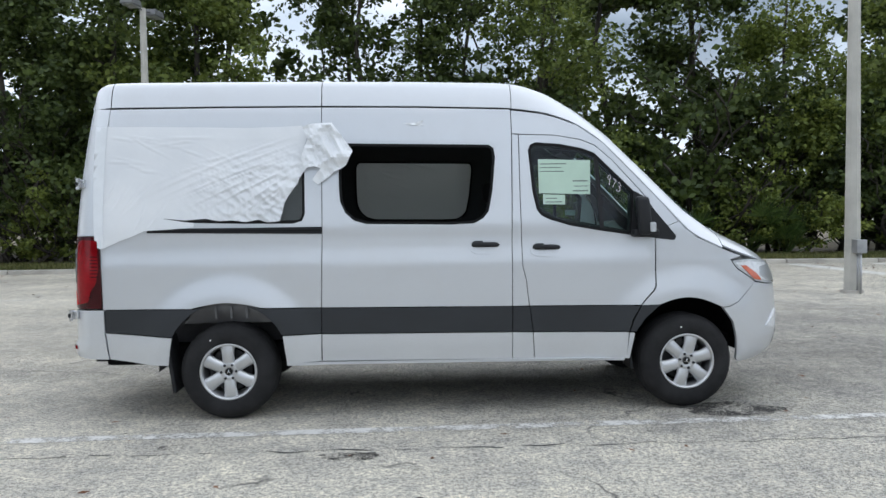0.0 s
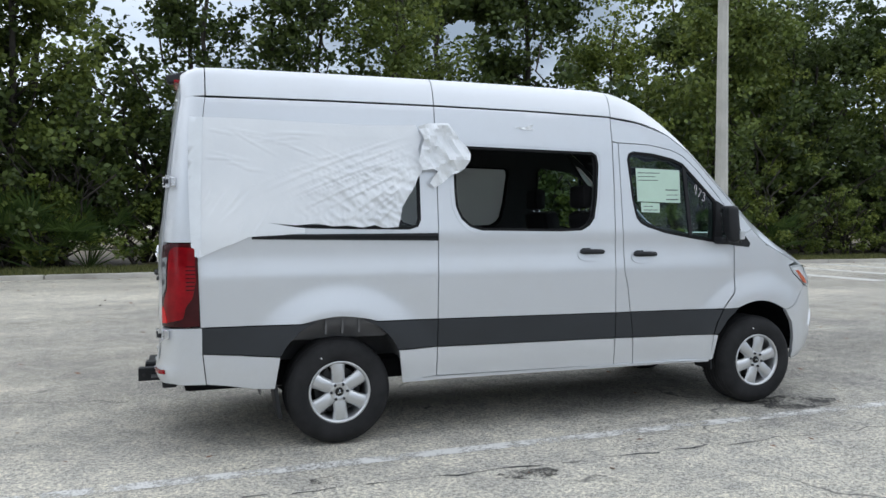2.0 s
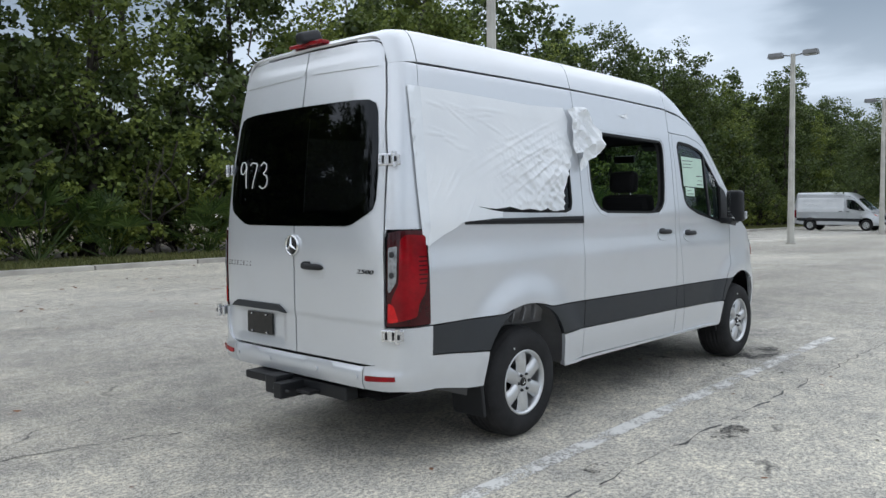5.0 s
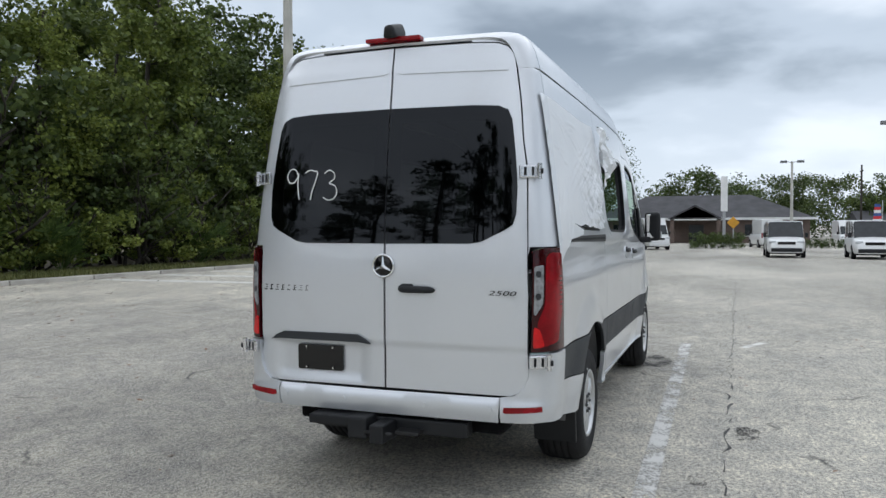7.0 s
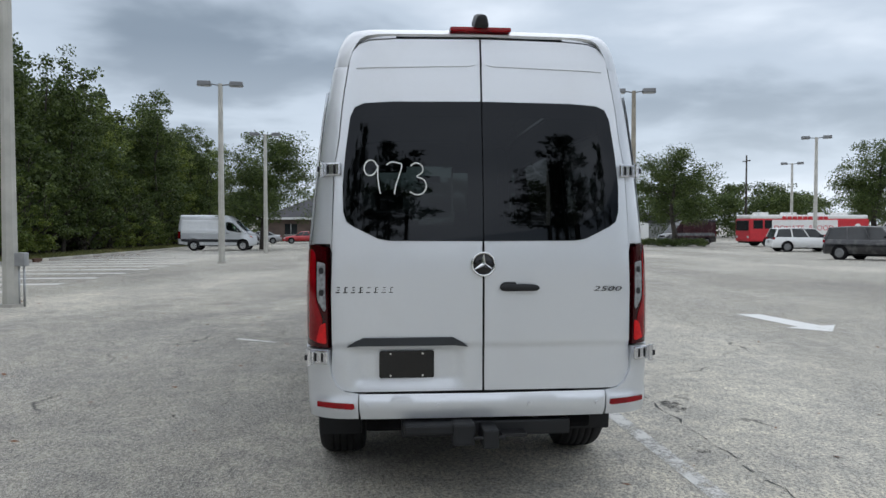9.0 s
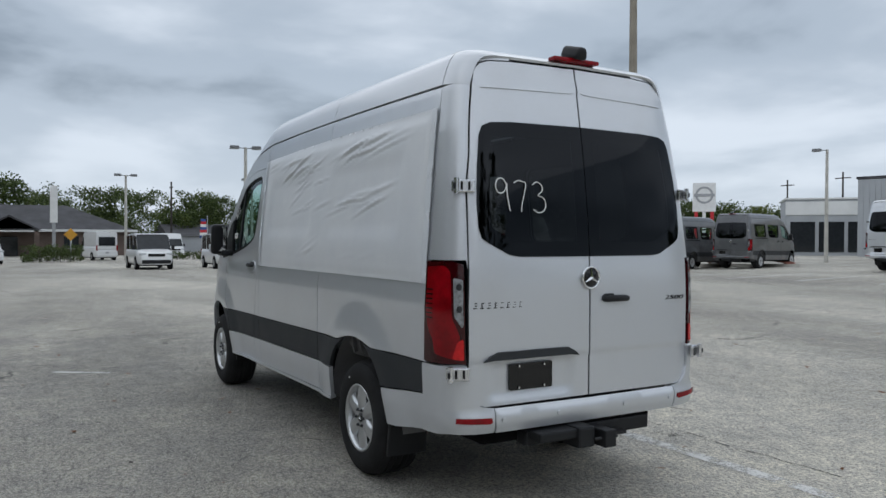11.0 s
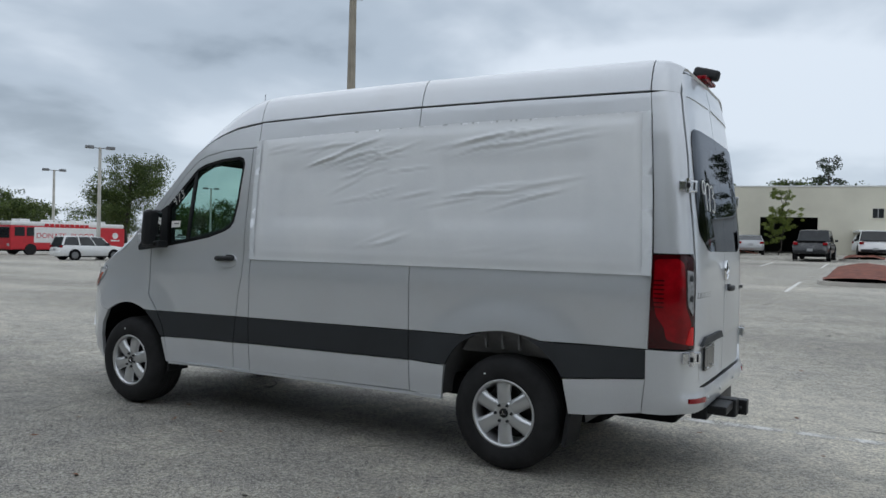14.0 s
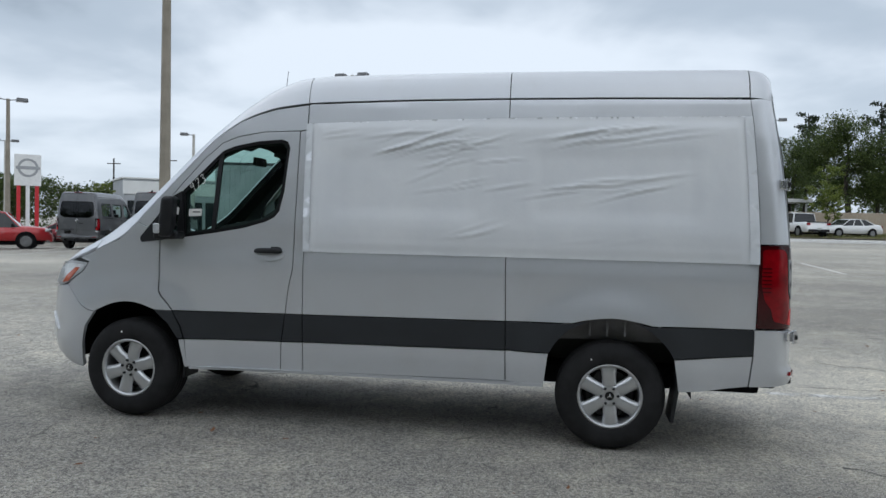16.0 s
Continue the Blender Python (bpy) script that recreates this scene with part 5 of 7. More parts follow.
    box_part("receiver", (-1.27, -.02, .430), (.22, .085, .10), BLACKP, h, .008)
    box_part("socket_box", (-1.26, .12, .445), (.15, .12, .12), BLACKP, h, .014)
    box_part("chain_plate", (-1.24, -.16, .425), (.09, .14, .02), DARKMETAL, h, .004)
    cyl_part("pin", (-1.34, -.10, .43), (-1.34, .07, .43), .010, DARKMETAL, h)
    for y in (.30, -.30):
        box_part("bracket", (-1.04, y, .47), (.26, .03, .12), DARKMETAL, h, .004)


def y_of(s, z):
    return plan(s, z)[1]


def number_badge(d, side):
    cu = bpy.data.curves.new("badge_number", "FONT")
    cu.body, cu.size, cu.extrude, cu.align_x, cu.align_y, cu.shear, cu.space_character = "2500", .052, .003, "CENTER", "CENTER", .25, 1.05
    ob = new("tmp", cu)
    dg = bpy.context.evaluated_depsgraph_get()
    me = bpy.data.meshes.new_from_object(ob.evaluated_get(dg))
    bpy.data.objects.remove(ob)
    p = skin(s_of_y(.69, 1.214), 1.214, .012, side)
    put("number_badge", me, BADGE, d, "small chrome number badge", m=Matrix.Translation(p) @ pose(0, 0, 0, 90, 0, -90 - 3) @ Matrix.Diagonal((1.45, .72, 1, 1)))


def seat(parent, x, y):
    st = new("seat")
    st.parent = parent
    st.matrix_basis = Matrix.Translation((x, y, 0))
    box_part("cushion", (0, 0, 1.02), (.50, .50, .16), FABRIC, st, .05)
    box_part("backrest", (-.28, 0, 1.36), (.15, .50, .66), FABRIC, st, .06, Matrix.Rotation(radians(-12), 4, "Y"))
    box_part("headrest", (-.40, 0, 1.80), (.11, .27, .20), FABRIC, st, .05)
    for d in (-.06, .06):
        cyl_part("headrest_post", (-.375, d, 1.62), (-.395, d, 1.74), .007, CHROME, st)
    box_part("seat_base", (0, 0, .80), (.42, .44, .30), TRIM, st, .02)


def inside_of(van):
    raw_floor = box_part("floor_plate", (1.15, 0, .60), (4.5, .92, .05), TRIM, van, .01)
    box_part("underbody", (1.55, 0, .475), (5.2, 1.30, .16), UNDER, van, .03)
    # extra wide box, added to keep side light off the ground below
    box_part("side_light_shield", (1.85, 0, .535), (2.5, 1.78, .14), UNDER, van, .02)
    box_part("fuel_tank", (2.2, .40, .46), (1.1, .55, .20), UNDER, van, .05)
    for y in (.43, -.43):
        box_part("frame_rail", (1.5, y, .44), (4.4, .09, .12), DARKMETAL, van, .01)
    box_part("rear_axle", (0, 0, .36), (.12, 1.5, .12), DARKMETAL, van, .03)
    box_part("front_axle", (3.665, 0, .34), (.14, 1.4, .10), DARKMETAL, van, .03)
    cyl_part("exhaust_silencer", (.9, -.25, .42), (1.8, -.25, .42), .09, DARKMETAL, van)
    for y in (.60, -.60):
        tube_part("leaf_spring", [(-.62, y, .52), (-.3, y, .43), (0, y, .40), (.3, y, .43), (.62, y, .52)], .03, DARKMETAL, van)
    crown_part("headliner", -.98, 2.75, -.93, .93, LINING, van, off=-.06, nx=20, nv=16)
    crown_part("cab_lining", 2.70, 3.125, -.97, .97, TRIM, van, off=-.030, nx=10, nv=20)
    for v0, v1 in ((-.985, -.845), (.845, .985)):
        crown_part("pillar_lining", 3.10, 3.96, v0, v1, TRIM, van, off=-.020, nx=14, nv=3)
    box_part("rear_header", (-1.0, 0, 2.40), (.05, 1.36, .30), TRIM, van, .02)
    box_part("dashboard", (3.30, 0, 1.24), (.42, 1.66, .30), TRIM, van, .08)
    box_part("instrument_hood", (3.16, .42, 1.42), (.18, .40, .10), TRIM, van, .04)
    box_part("centre_console", (3.08, 0, 1.05), (.22, .34, .55), TRIM, van, .05)
    bm = lathe([(.170, 0), (.182, .012), (.194, 0), (.182, -.012), (.170, 0)], 32, "Y")
    sw = part("steering_wheel", bm, BLACKP, van, smooth=True, m=pose(2.93, .42, 1.36, 28, 0, 90))
    bm = bmesh.new()
    add_box(bm, (0, 0, 0), (.34, .025, .05), .01)
    add_box(bm, (0, 0, -.08), (.05, .025, .16), .01)
    part("spokes", bm, BLACKP, sw)
    box_part("interior_mirror", (3.02, .0, 2.06), (.03, .24, .075), BLACKP, van, .015)
    for y in (.45, -.45):
        box_part("sun_visor", (2.95, y, 2.16), (.10, .40, .03), TRIM, van, .01, Matrix.Rotation(radians(25), 4, "Y"))
        seat(van, 2.62, y)
    # window bars and ledge inside the load space
    box_part("load_trim", (.7, .90, 1.47), (2.9, .03, .10), TRIM, van, .01)
    box_part("load_trim", (.7, -.90, 1.47), (2.9, .03, .10), TRIM, van, .01)


def build_van(label):
    van = thing("van", label, "van")
    for side in (-1, 1):
        side_of(van, side, side < 0)
    tail_of(van)
    crown_part("roof_rear", -1.045, -.889, -.997, .997, BODY[0], van, nx=10)
    crown_part("roof", -.881, .752, -.997, .997, BODY[0], van, nx=12)
    crown_part("roof_middle", .759, 2.268, -.997, .997, BODY[0], van, nx=12)
    crown_part("roof_front", 2.274, 3.975, -.997, .997, BODY[0], van, nx=48, nv=44, hole=(3.12, 3.965, .83))
    ws = crown_part("windscreen", 3.10, 3.97, -.84, .84, G_FRONT, van, off=-.006, nx=24, nv=30)
    ws.visible_shadow = False
    crown_part("bonnet", 3.985, 4.60, -.97, .97, BODY[0], van, nx=20, nv=36)
    bm = bmesh.new()
    add_cyl(bm, (2.62, .45, 2.50), (2.59, .45, 2.76), .004, .002, 6)
    part("aerial", bm, BLACKP, van, "thin black roof aerial")
    inside_of(van)
    return van


van = build_van("silver high-roof van with dark grey side strips on worn asphalt")

# ---- trees and shrubs ----
def leaves(verts, faces, c, radius, n, size, flat=.75, rng=random):
    """A clump of small leaves round c."""
    for _ in range(n):
        d = Vector((rng.gauss(0, 1), rng.gauss(0, 1), rng.gauss(0, 1)))
        d = d / max(d.length, 1e-6) * radius * rng.random() ** .45
        p = Vector(c) + Vector((d.x, d.y, d.z * flat))
        u = Vector((rng.gauss(0, 1), rng.gauss(0, 1), rng.gauss(0, .6))).normalized()
        w = u.cross(Vector((rng.gauss(0, 1), rng.gauss(0, 1), rng.gauss(0, 1)))).normalized()
        l, b = size * rng.uniform(.6, 1.4), size * rng.uniform(.25, .5)
        k = len(verts)
        verts += [p - u * l * .5, p + w * b, p + u * l * .5, p - w * b]
        faces.append((k, k + 1, k + 2, k + 3))


def limb(bm, a, b, r1, r2, bends=3, wob=.15, rng=random):
    pts = [Vector(a) + (Vector(b) - Vector(a)) * i / bends + (Vector((rng.uniform(-1, 1), rng.uniform(-1, 1), 0)) * wob if 0 < i < bends else Vector()) for i in range(bends + 1)]
    for i in range(bends):
        add_cyl(bm, pts[i], pts[i + 1] + (pts[i + 1] - pts[i]) * .04, r1 + (r2 - r1) * i / bends, r1 + (r2 - r1) * (i + 1) / bends, 7, False)
    return pts


def broadleaf(name, seed, height, spread, low, clumps, per, leaf, leafm, label, category="tree", trunk_r=.17, stems=1):
    """A tapered trunk with limbs, and an uneven crown of leaf clumps with gaps."""
    rng = random.Random(seed)
    t = thing(name, label, category)
    bm = bmesh.new()
    tips = []
    for s in range(stems):
        off = Vector((rng.uniform(-.5, .5), rng.uniform(-.5, .5), 0)) * (stems > 1)
        top = Vector((rng.uniform(-.8, .8), rng.uniform(-.8, .8), height * .82))
        pts = limb(bm, off + Vector((0, 0, -.2)), off + top, trunk_r, trunk_r * .25, 6, .28, rng)
        for k in range(11):
            f = rng.uniform(low, .95)
            i = min(5, int(f * 6))
            base = pts[i].lerp(pts[i + 1], f * 6 - i)
            a = rng.uniform(0, 6.28)
            reach = spread * rng.uniform(.5, 1.0) * (1.15 - .6 * f)
            tip = base + Vector((math.cos(a) * reach, math.sin(a) * reach, rng.uniform(.3, 1.6)))
            limb(bm, base, tip, trunk_r * .35 * (1.1 - f), .02, 3, .2, rng)
            tips.append((base, tip))
    part("trunk", bm, BARK, t, smooth=True)
    verts, faces = [], []
    for k in range(clumps):
        if tips and rng.random() < .7:
            b, e = rng.choice(tips)
            c = b.lerp(e, rng.uniform(.45, 1.15)) + Vector((rng.gauss(0, .4), rng.gauss(0, .4), rng.gauss(0, .4)))
        else:
            f = rng.uniform(low, 1.0)
            a, r = rng.uniform(0, 6.28), spread * (1.15 - .75 * f ** 2) * rng.uniform(.3, 1.05)
            c = Vector((math.cos(a) * r, math.sin(a) * r, height * f))
        if c.z < .4:
            c.z = .4
        leaves(verts, faces, c, rng.uniform(.45, 1.0) * spread * .27, per, leaf, .7, rng)
    raw("crown", verts, faces, leafm, t)
    return t


def pine(name, seed, height, label):
    rng = random.Random(seed)
    t = thing(name, label, "tree")
    bm = bmesh.new()
    limb(bm, (0, 0, -.3), (rng.uniform(-.5, .5), rng.uniform(-.5, .5), height), .22, .05, 6, .15, rng)
    verts, faces = [], []
    for k in range(26):
        f = rng.uniform(.55, 1.0)
        a, r = rng.uniform(0, 6.28), rng.uniform(.6, 2.6) * (1.25 - f * .8)
        c = Vector((math.cos(a) * r, math.sin(a) * r, height * f + rng.uniform(0, .5)))
        limb(bm, (0, 0, height * f - .4), c, .05, .015, 2, .1, rng)
        leaves(verts, faces, c, rng.uniform(.6, 1.1), 70, .26, .5, rng)
    part("trunk", bm, BARK, t, smooth=True)
    raw("crown", verts, faces, PINE, t)
    return t


def palmetto(name, seed, label, h=.9, n=22):
    """A low fan palm: stalks with pleated fans."""
    rng = random.Random(seed)
    t = thing(name, label, "shrub")
    kinds = []
    for v in range(3):
        # a stalk along x with its pleated fan
        verts, faces = [], []
        for q in (0, 1):
            w = .011
            verts += [(q, -w, -w), (q, w, -w), (q, 0, w)]
        faces += [(0, 1, 4, 3), (1, 2, 5, 4), (2, 0, 3, 5)]
        for j in range(15):
            g = radians(-80 + 160 * j / 14)
            q, r = Vector((math.cos(g), math.sin(g), 0)), rng.uniform(.42, .62)
            w, tip = Vector((-q.y, q.x, 0)) * .022, Vector((1, 0, 0))
            k0 = len(verts)
            verts += [tip, tip + q * r * .55 + w, tip + q * r - Vector((0, 0, .12 * rng.random())), tip + q * r * .55 - w]
            faces.append((k0, k0 + 1, k0 + 2, k0 + 3))
        me = bpy.data.meshes.new("frond")
        me.from_pydata(verts, [], faces)
        me.materials.append(PALM)
        kinds.append(me)
    for k in range(n):
        o = new("frond", kinds[k % 3])
        o.parent = t
        o.matrix_basis = pose(0, 0, 0, 0, -rng.uniform(20, 77), rng.uniform(0, 360)) @ Matrix.Scale(h * rng.uniform(.65, 1.1), 4)
    return t


def at(x, y, turn=0, k=1.0, lift=.08):
    return pose(x, y, gz(x, y) + lift, 0, 0, turn) @ Matrix.Scale(k, 4)


def plant_wood():
    rng = random.Random(11)
    kinds = [broadleaf("tree", 21, 13.6, 3.3, .07, 270, 54, .19, LEAF_A, "tall dark green broadleaf tree in the wood", trunk_r=.19),
             broadleaf("tree", 22, 14.2, 3.1, .09, 260, 54, .19, LEAF_B, "tall green broadleaf tree in the wood edge", trunk_r=.16),
             broadleaf("tree", 23, 12.8, 3.5, .06, 280, 54, .18, LEAF_B, "broad green tree hung with creepers", trunk_r=.2, stems=2),
             broadleaf("tree", 24, 13.4, 3.0, .24, 205, 54, .19, LEAF_A, "slender tree with bare lower limbs", trunk_r=.15, stems=2),
             broadleaf("tree", 25, 12.2, 3.2, .06, 270, 54, .18, LEAF_C, "yellow-green leafy tree at the wood edge", trunk_r=.15),
             broadleaf("tree", 26, 14.6, 3.6, .06, 210, 42, .32, LEAF_A, "tall dark tree deep in the wood", trunk_r=.2),
             broadleaf("tree", 27, 13.8, 3.6, .06, 210, 42, .32, LEAF_B, "tall green tree deep in the wood", trunk_r=.2)]
    spots = []
    for row, (y, gap, pick) in enumerate(((22.2, 4.2, (0, 1, 2, 3, 4, 1)), (26.8, 4.4, (5, 6, 5)), (32.5, 5.2, (5, 6)))):
        x = -30 + row * 1.7
        while x < 96:
            if row and -10 < x < 24 and rng.random() < (.5 if x < -4 else .92 if x < 8 else .15 if x < 16 else .6):
                x += gap
                continue
            spots.append((x + rng.uniform(-1.2, 1.2), y + rng.uniform(-1.3, 1.3) + max(0, x - 60) * -.06, 3 if row == 0 and -3.5 < x < 7 else rng.choice((0, 1, 2)) if row == 0 and 7 < x < 12 else rng.choice((1, 4, 4)) if row == 0 and 12 < x < 26 else rng.choice(pick), rng.uniform(.9, 1.12) * (1 - .11 * smooth01(28, 36, x))))
            x += gap
    used = set()
    for x, y, k, s in spots:
        m = at(x, y, rng.uniform(0, 360), s)
        if k not in used:
            kinds[k].matrix_world = m
            used.add(k)
        else:
            copy_thing(kinds[k], m)
    for o in scene.collection.objects:
        if o.name.startswith("tree") and o.parent is None:
            o["group"] = "wood beside the car park"
    bush = [broadleaf("bush", 31, 2.3, 1.5, .15, 46, 60, .13, LEAF_B, "dense green undergrowth shrub at the wood edge", "shrub", .05, 3),
            broadleaf("bush", 32, 1.7, 1.6, .12, 44, 60, .12, LEAF_C, "bright green undergrowth shrub at the wood edge", "shrub", .05, 3),
            broadleaf("bush", 33, 3.2, 1.6, .12, 56, 60, .14, LEAF_A, "dark green undergrowth shrub at the wood edge", "shrub", .06, 3)]
    x, first = -26, set()
    while x < 80:
        for y in (20.4, 22.6):
            k = rng.choice((0, 1, 2)) if y < 21 else 2
            m = at(x + rng.uniform(-.7, .7), y + rng.uniform(-.5, .5), rng.uniform(0, 360), rng.uniform(.8, 1.35) * (1.0 if y < 21 else 1.35))
            if k in first:
                copy_thing(bush[k], m)
            else:
                bush[k].matrix_world = m
                first.add(k)
        x += 2.0
    pal = palmetto("palmetto", 41, "green fan palmetto at the wood edge")
    places = [(14.9, 19.5, 1.5), (13.6, 19.9, 1.2), (-5.0, 19.3, 1.4), (-3.7, 19.6, 1.2), (-7.0, 19.6, 1.1), (4.0, 19.4, 1.3), (1.5, 19.6, 1.1), (6.2, 19.5, 1.2), (9.4, 19.4, 1.2), (11.2, 19.6, 1.0), (31.5, 18.9, 1.5), (33.0, 19.1, 1.2), (22.0, 19.4, 1.1)]
    for i, (px, py, s) in enumerate(places):
        m = at(px, py, rng.uniform(0, 360), s)
        if i:
            copy_thing(pal, m)
        else:
            pal.matrix_world = m
    for o in scene.collection.objects:
        if o.parent is None and o.name.split(".")[0] in ("bush", "palmetto"):
            o["group"] = "undergrowth at the wood edge"


plant_wood()

oak = broadleaf("oak_tree", 51, 8.6, 4.2, .28, 300, 105, .135, LEAF_A, "wide dark green oak standing in the car park", trunk_r=.28)
oak.matrix_world = at(64.2, -27.2, 20, 1.0, 0)
copy_thing(oak, at(57.0, 9.5, 200, 1.05, 0))
copy_thing(oak, at(68.8, -49.8, 120, 1.2, 0))
copy_thing(oak, at(92, -66, 10, .9, 0))
young = broadleaf("young_tree", 52, 4.6, 1.1, .25, 90, 70, .10, LEAF_C, "slender young tree with a thin crown", trunk_r=.05)
young.matrix_world = at(8.8, -54.2, 0, 1.0, .05)
for x, y, s in ((4.2, -54.5, 1.0), (15.8, -52.5, .95), (-19.5, -60, 1.2), (52, -70, 1.2)):
    copy_thing(young, at(x, y, x * 40, s, .05))
p1 = pine("pine_tree", 61, 14, "tall dark pine with a bare trunk")
p1.matrix_world = at(-38, -9.5, 0, 1.0, 0)
p2 = pine("pine_tree", 62, 12.5, "tall dark pine with a bare trunk")
p2.matrix_world = at(-40, 5, 40, 1.0, 0)
rngp = random.Random(5)
for x, y in ((-36, -8.4), (-41, -11), (-39, 9.5), (-37, 13.5), (-42, 1), (-44, 17), (-40, -16), (-46, -12.5), (-44, 24), (-43, -24)):
    copy_thing(rngp.choice((p1, p2)), at(x, y, rngp.uniform(0, 360), rngp.uniform(.75, 1.1), 0))
for x, y in ((-37, -.9), (-39, .6), (-38, 7.2), (-41, 11), (-45, 4), (-43, 2.2), (-37.5, -11), (-40, -19), (-38, 18), (-41, 21), (-46, 13), (-47, -14)):
    copy_thing(rngp.choice((p1, p2)), at(x, y, rngp.uniform(0, 360), rngp.uniform(.95, 1.35), 0))
for k in range(15):
    copy_thing(oak, at(-46 + rngp.uniform(-3, 2), -34 + 5.0 * k, rngp.uniform(0, 360), rngp.uniform(.45, .62), 0))
for x, y, s in ((-12, -84, 1.0), (-9, -88, .9), (-24, -84, .9), (-17, -90, .95), (-6, -96, .9), (3, -92, .8), (-30, -80, .95)):
    copy_thing(rngp.choice((p1, p2)), at(x, y, rngp.uniform(0, 360), s, 0))
for x, y, k in ((-26, -76, 1.0), (-31, -73, .95), (-36, -78, 1.05), (-42, -74, 1.0), (-22, -83, .9), (-48, -70, 1.0), (-54, -76, 1.1)):
    copy_thing(oak, at(x, y, x * 31, k * 1.25, 0))


def far_wood(name, spots, label, leafm, size=.34):
    """Distant woods: one joined mass of clumps with an uneven top."""
    rng = random.Random(len(spots) * 7 + 3)
    verts, faces = [], []
    for x, y, h, w in spots:
        g = gz(x, y)
        for _ in range(int(30 + h * 7)):
            c = (x + rng.gauss(0, w * .5), y + rng.gauss(0, w * .5), g + h * rng.random() ** .6)
            leaves(verts, faces, c, rng.uniform(.8, 1.7), 48, size, .7, rng)
    return tagged(raw(name, verts, faces, leafm), label, "trees", kind="stuff")


rf = random.Random(77)
far_wood("far_woods", [(112 + rf.uniform(0, 25), y + rf.uniform(-2, 2), rf.uniform(6, 10), 4) for y in range(-80, 32, 3)], "distant dark green woods behind the car park", LEAF_A)
far_wood("far_woods", [(104 - k * 2.2 + rf.uniform(-3, 3), -84 - k * 2.6 + rf.uniform(-3, 3), rf.uniform(5, 9), 4) for k in range(22)], "distant dark green woods beyond the showroom", LEAF_A)
far_wood("far_woods", [(x + rf.uniform(-2, 2), -112 + rf.uniform(-6, 6), rf.uniform(6, 10), 4) for x in range(-70, 55, 5)], "distant woods behind the workshop", LEAF_A)

# ---- lamp posts ----
def lamp_post(x, y, height, heads=2, turn=0, tan=False, box=False):
    p = thing("street_lamp", "tall %s concrete lamp post with %s" % ("tan" if tan else "pale grey", "two box lamp heads" if heads == 2 else "a box lamp head"), "street lamp", group="car park lamp posts")
    bm = bmesh.new()
    add_cyl(bm, (0, 0, -.2), (0, 0, height - .1), .155, .095, 8)
    part("post", bm, POLE_TAN if tan else POLE, p)
    for s in ((1, -1) if heads == 2 else (1,)):
        tube_part("arm", [(0, 0, height - .18), (s * .42, 0, height - .12)], .028, LAMPGREY, p)
        bm = bmesh.new()
        add_box(bm, (s * .70, 0, height - .10), (.62, .40, .20), .03, taper=(.9, .9))
        h = part("lamp_head", bm, LAMPGREY, p)
        box_part("lens", (s * .70, 0, height - .21), (.50, .32, .02), LAMPLENS, h, .006)
    bm = bmesh.new()
    add_cyl(bm, (0, 0, -.05), (0, 0, .06), .24, .20, 12)
    part("footing", bm, CONCRETE, p)
    if box:
        box_part("switch_box", (-.20, -.02, .92), (.20, .20, .26), GALV, p, .01, label="grey electrical box")
        for d in (-.05, .05):
            cyl_part("conduit", (-.20 + d, -.02, -.05), (-.20 + d, -.02, .82), .022, GALV, p)
    p.matrix_world = pose(x, y, gz(x, y), 0, 0, turn)
    return p


lamp_post(-6.5, 17.4, 8.2, 2, 80, box=True)
lamp_post(10.18, 7.62, 8.2, 2, 90, box=True)
for x, y, h, tn, tan in ((30.3, 7.5, 8.2, 95, False), (46.0, 7.7, 7.9, 95, False), (30.2, -11.6, 8.15, 80, True), (45.5, -11.0, 7.9, 80, False), (69, -18.2, 7.8, 80, False),
                         (71.8, -7.2, 8.0, 90, False), (47, -30.7, 8.2, 60, False), (32.2, -32.3, 8.4, 45, True), (48.2, -51.4, 8.3, 45, False), (72, -65.3, 8.3, 60, False),
                         (64, -38.5, 7.9, 60, False), (-28, 4, 8, 90, False), (69.6, -74.5, 8.3, 50, False)):
    lamp_post(x, y, h, 2, tn, tan)
lamp_post(10.69, -11.73, 8.6, 1, -60, True)
lamp_post(13.1, -35.6, 9.4, 2, 170)
lamp_post(10.6, -49.5, 8.5, 1, 170)
lamp_post(-13.6, -54.5, 8.8, 1, 170)
lamp_post(29.8, -49.0, 8.3, 1, 20)
lamp_post(-28.0, -90.2, 8.6, 1, 170)

# ---- protective film, writing, papers on the van ----
def ridge(x, z, cx, cz, ang, length, width, amp):
    u = (x - cx) * math.cos(ang) + (z - cz) * math.sin(ang)
    v = -(x - cx) * math.sin(ang) + (z - cz) * math.cos(ang) - .05 * u * u
    if abs(v) > width * 3 or abs(u) > length:
        return 0.0
    k = .5 + .5 * math.cos(math.pi * u / length)
    return amp * k * (math.exp(-(v / width) ** 2) - .35 * math.exp(-((v - width * 1.8) / (width * 1.3)) ** 2))


def film_sheet(name, poly, owner, side, off, relief, step, material, label="", flat=False):
    pts, tris = filled(poly, [], step)
    verts = [skin(s, z, off + relief(s, z), side) for s, z in pts]
    return raw(name, verts, [t if side < 0 else t[::-1] for t in tris], material, owner, label, smooth=not flat)


def box_mask(x, z, x0, x1, z0, z1, soft=.06):
    return smooth01(x0 - soft, x0 + soft, x) * (1 - smooth01(x1 - soft, x1 + soft, x)) * smooth01(z0 - soft, z0 + soft, z) * (1 - smooth01(z1 - soft, z1 + soft, z))


rw = random.Random(9)
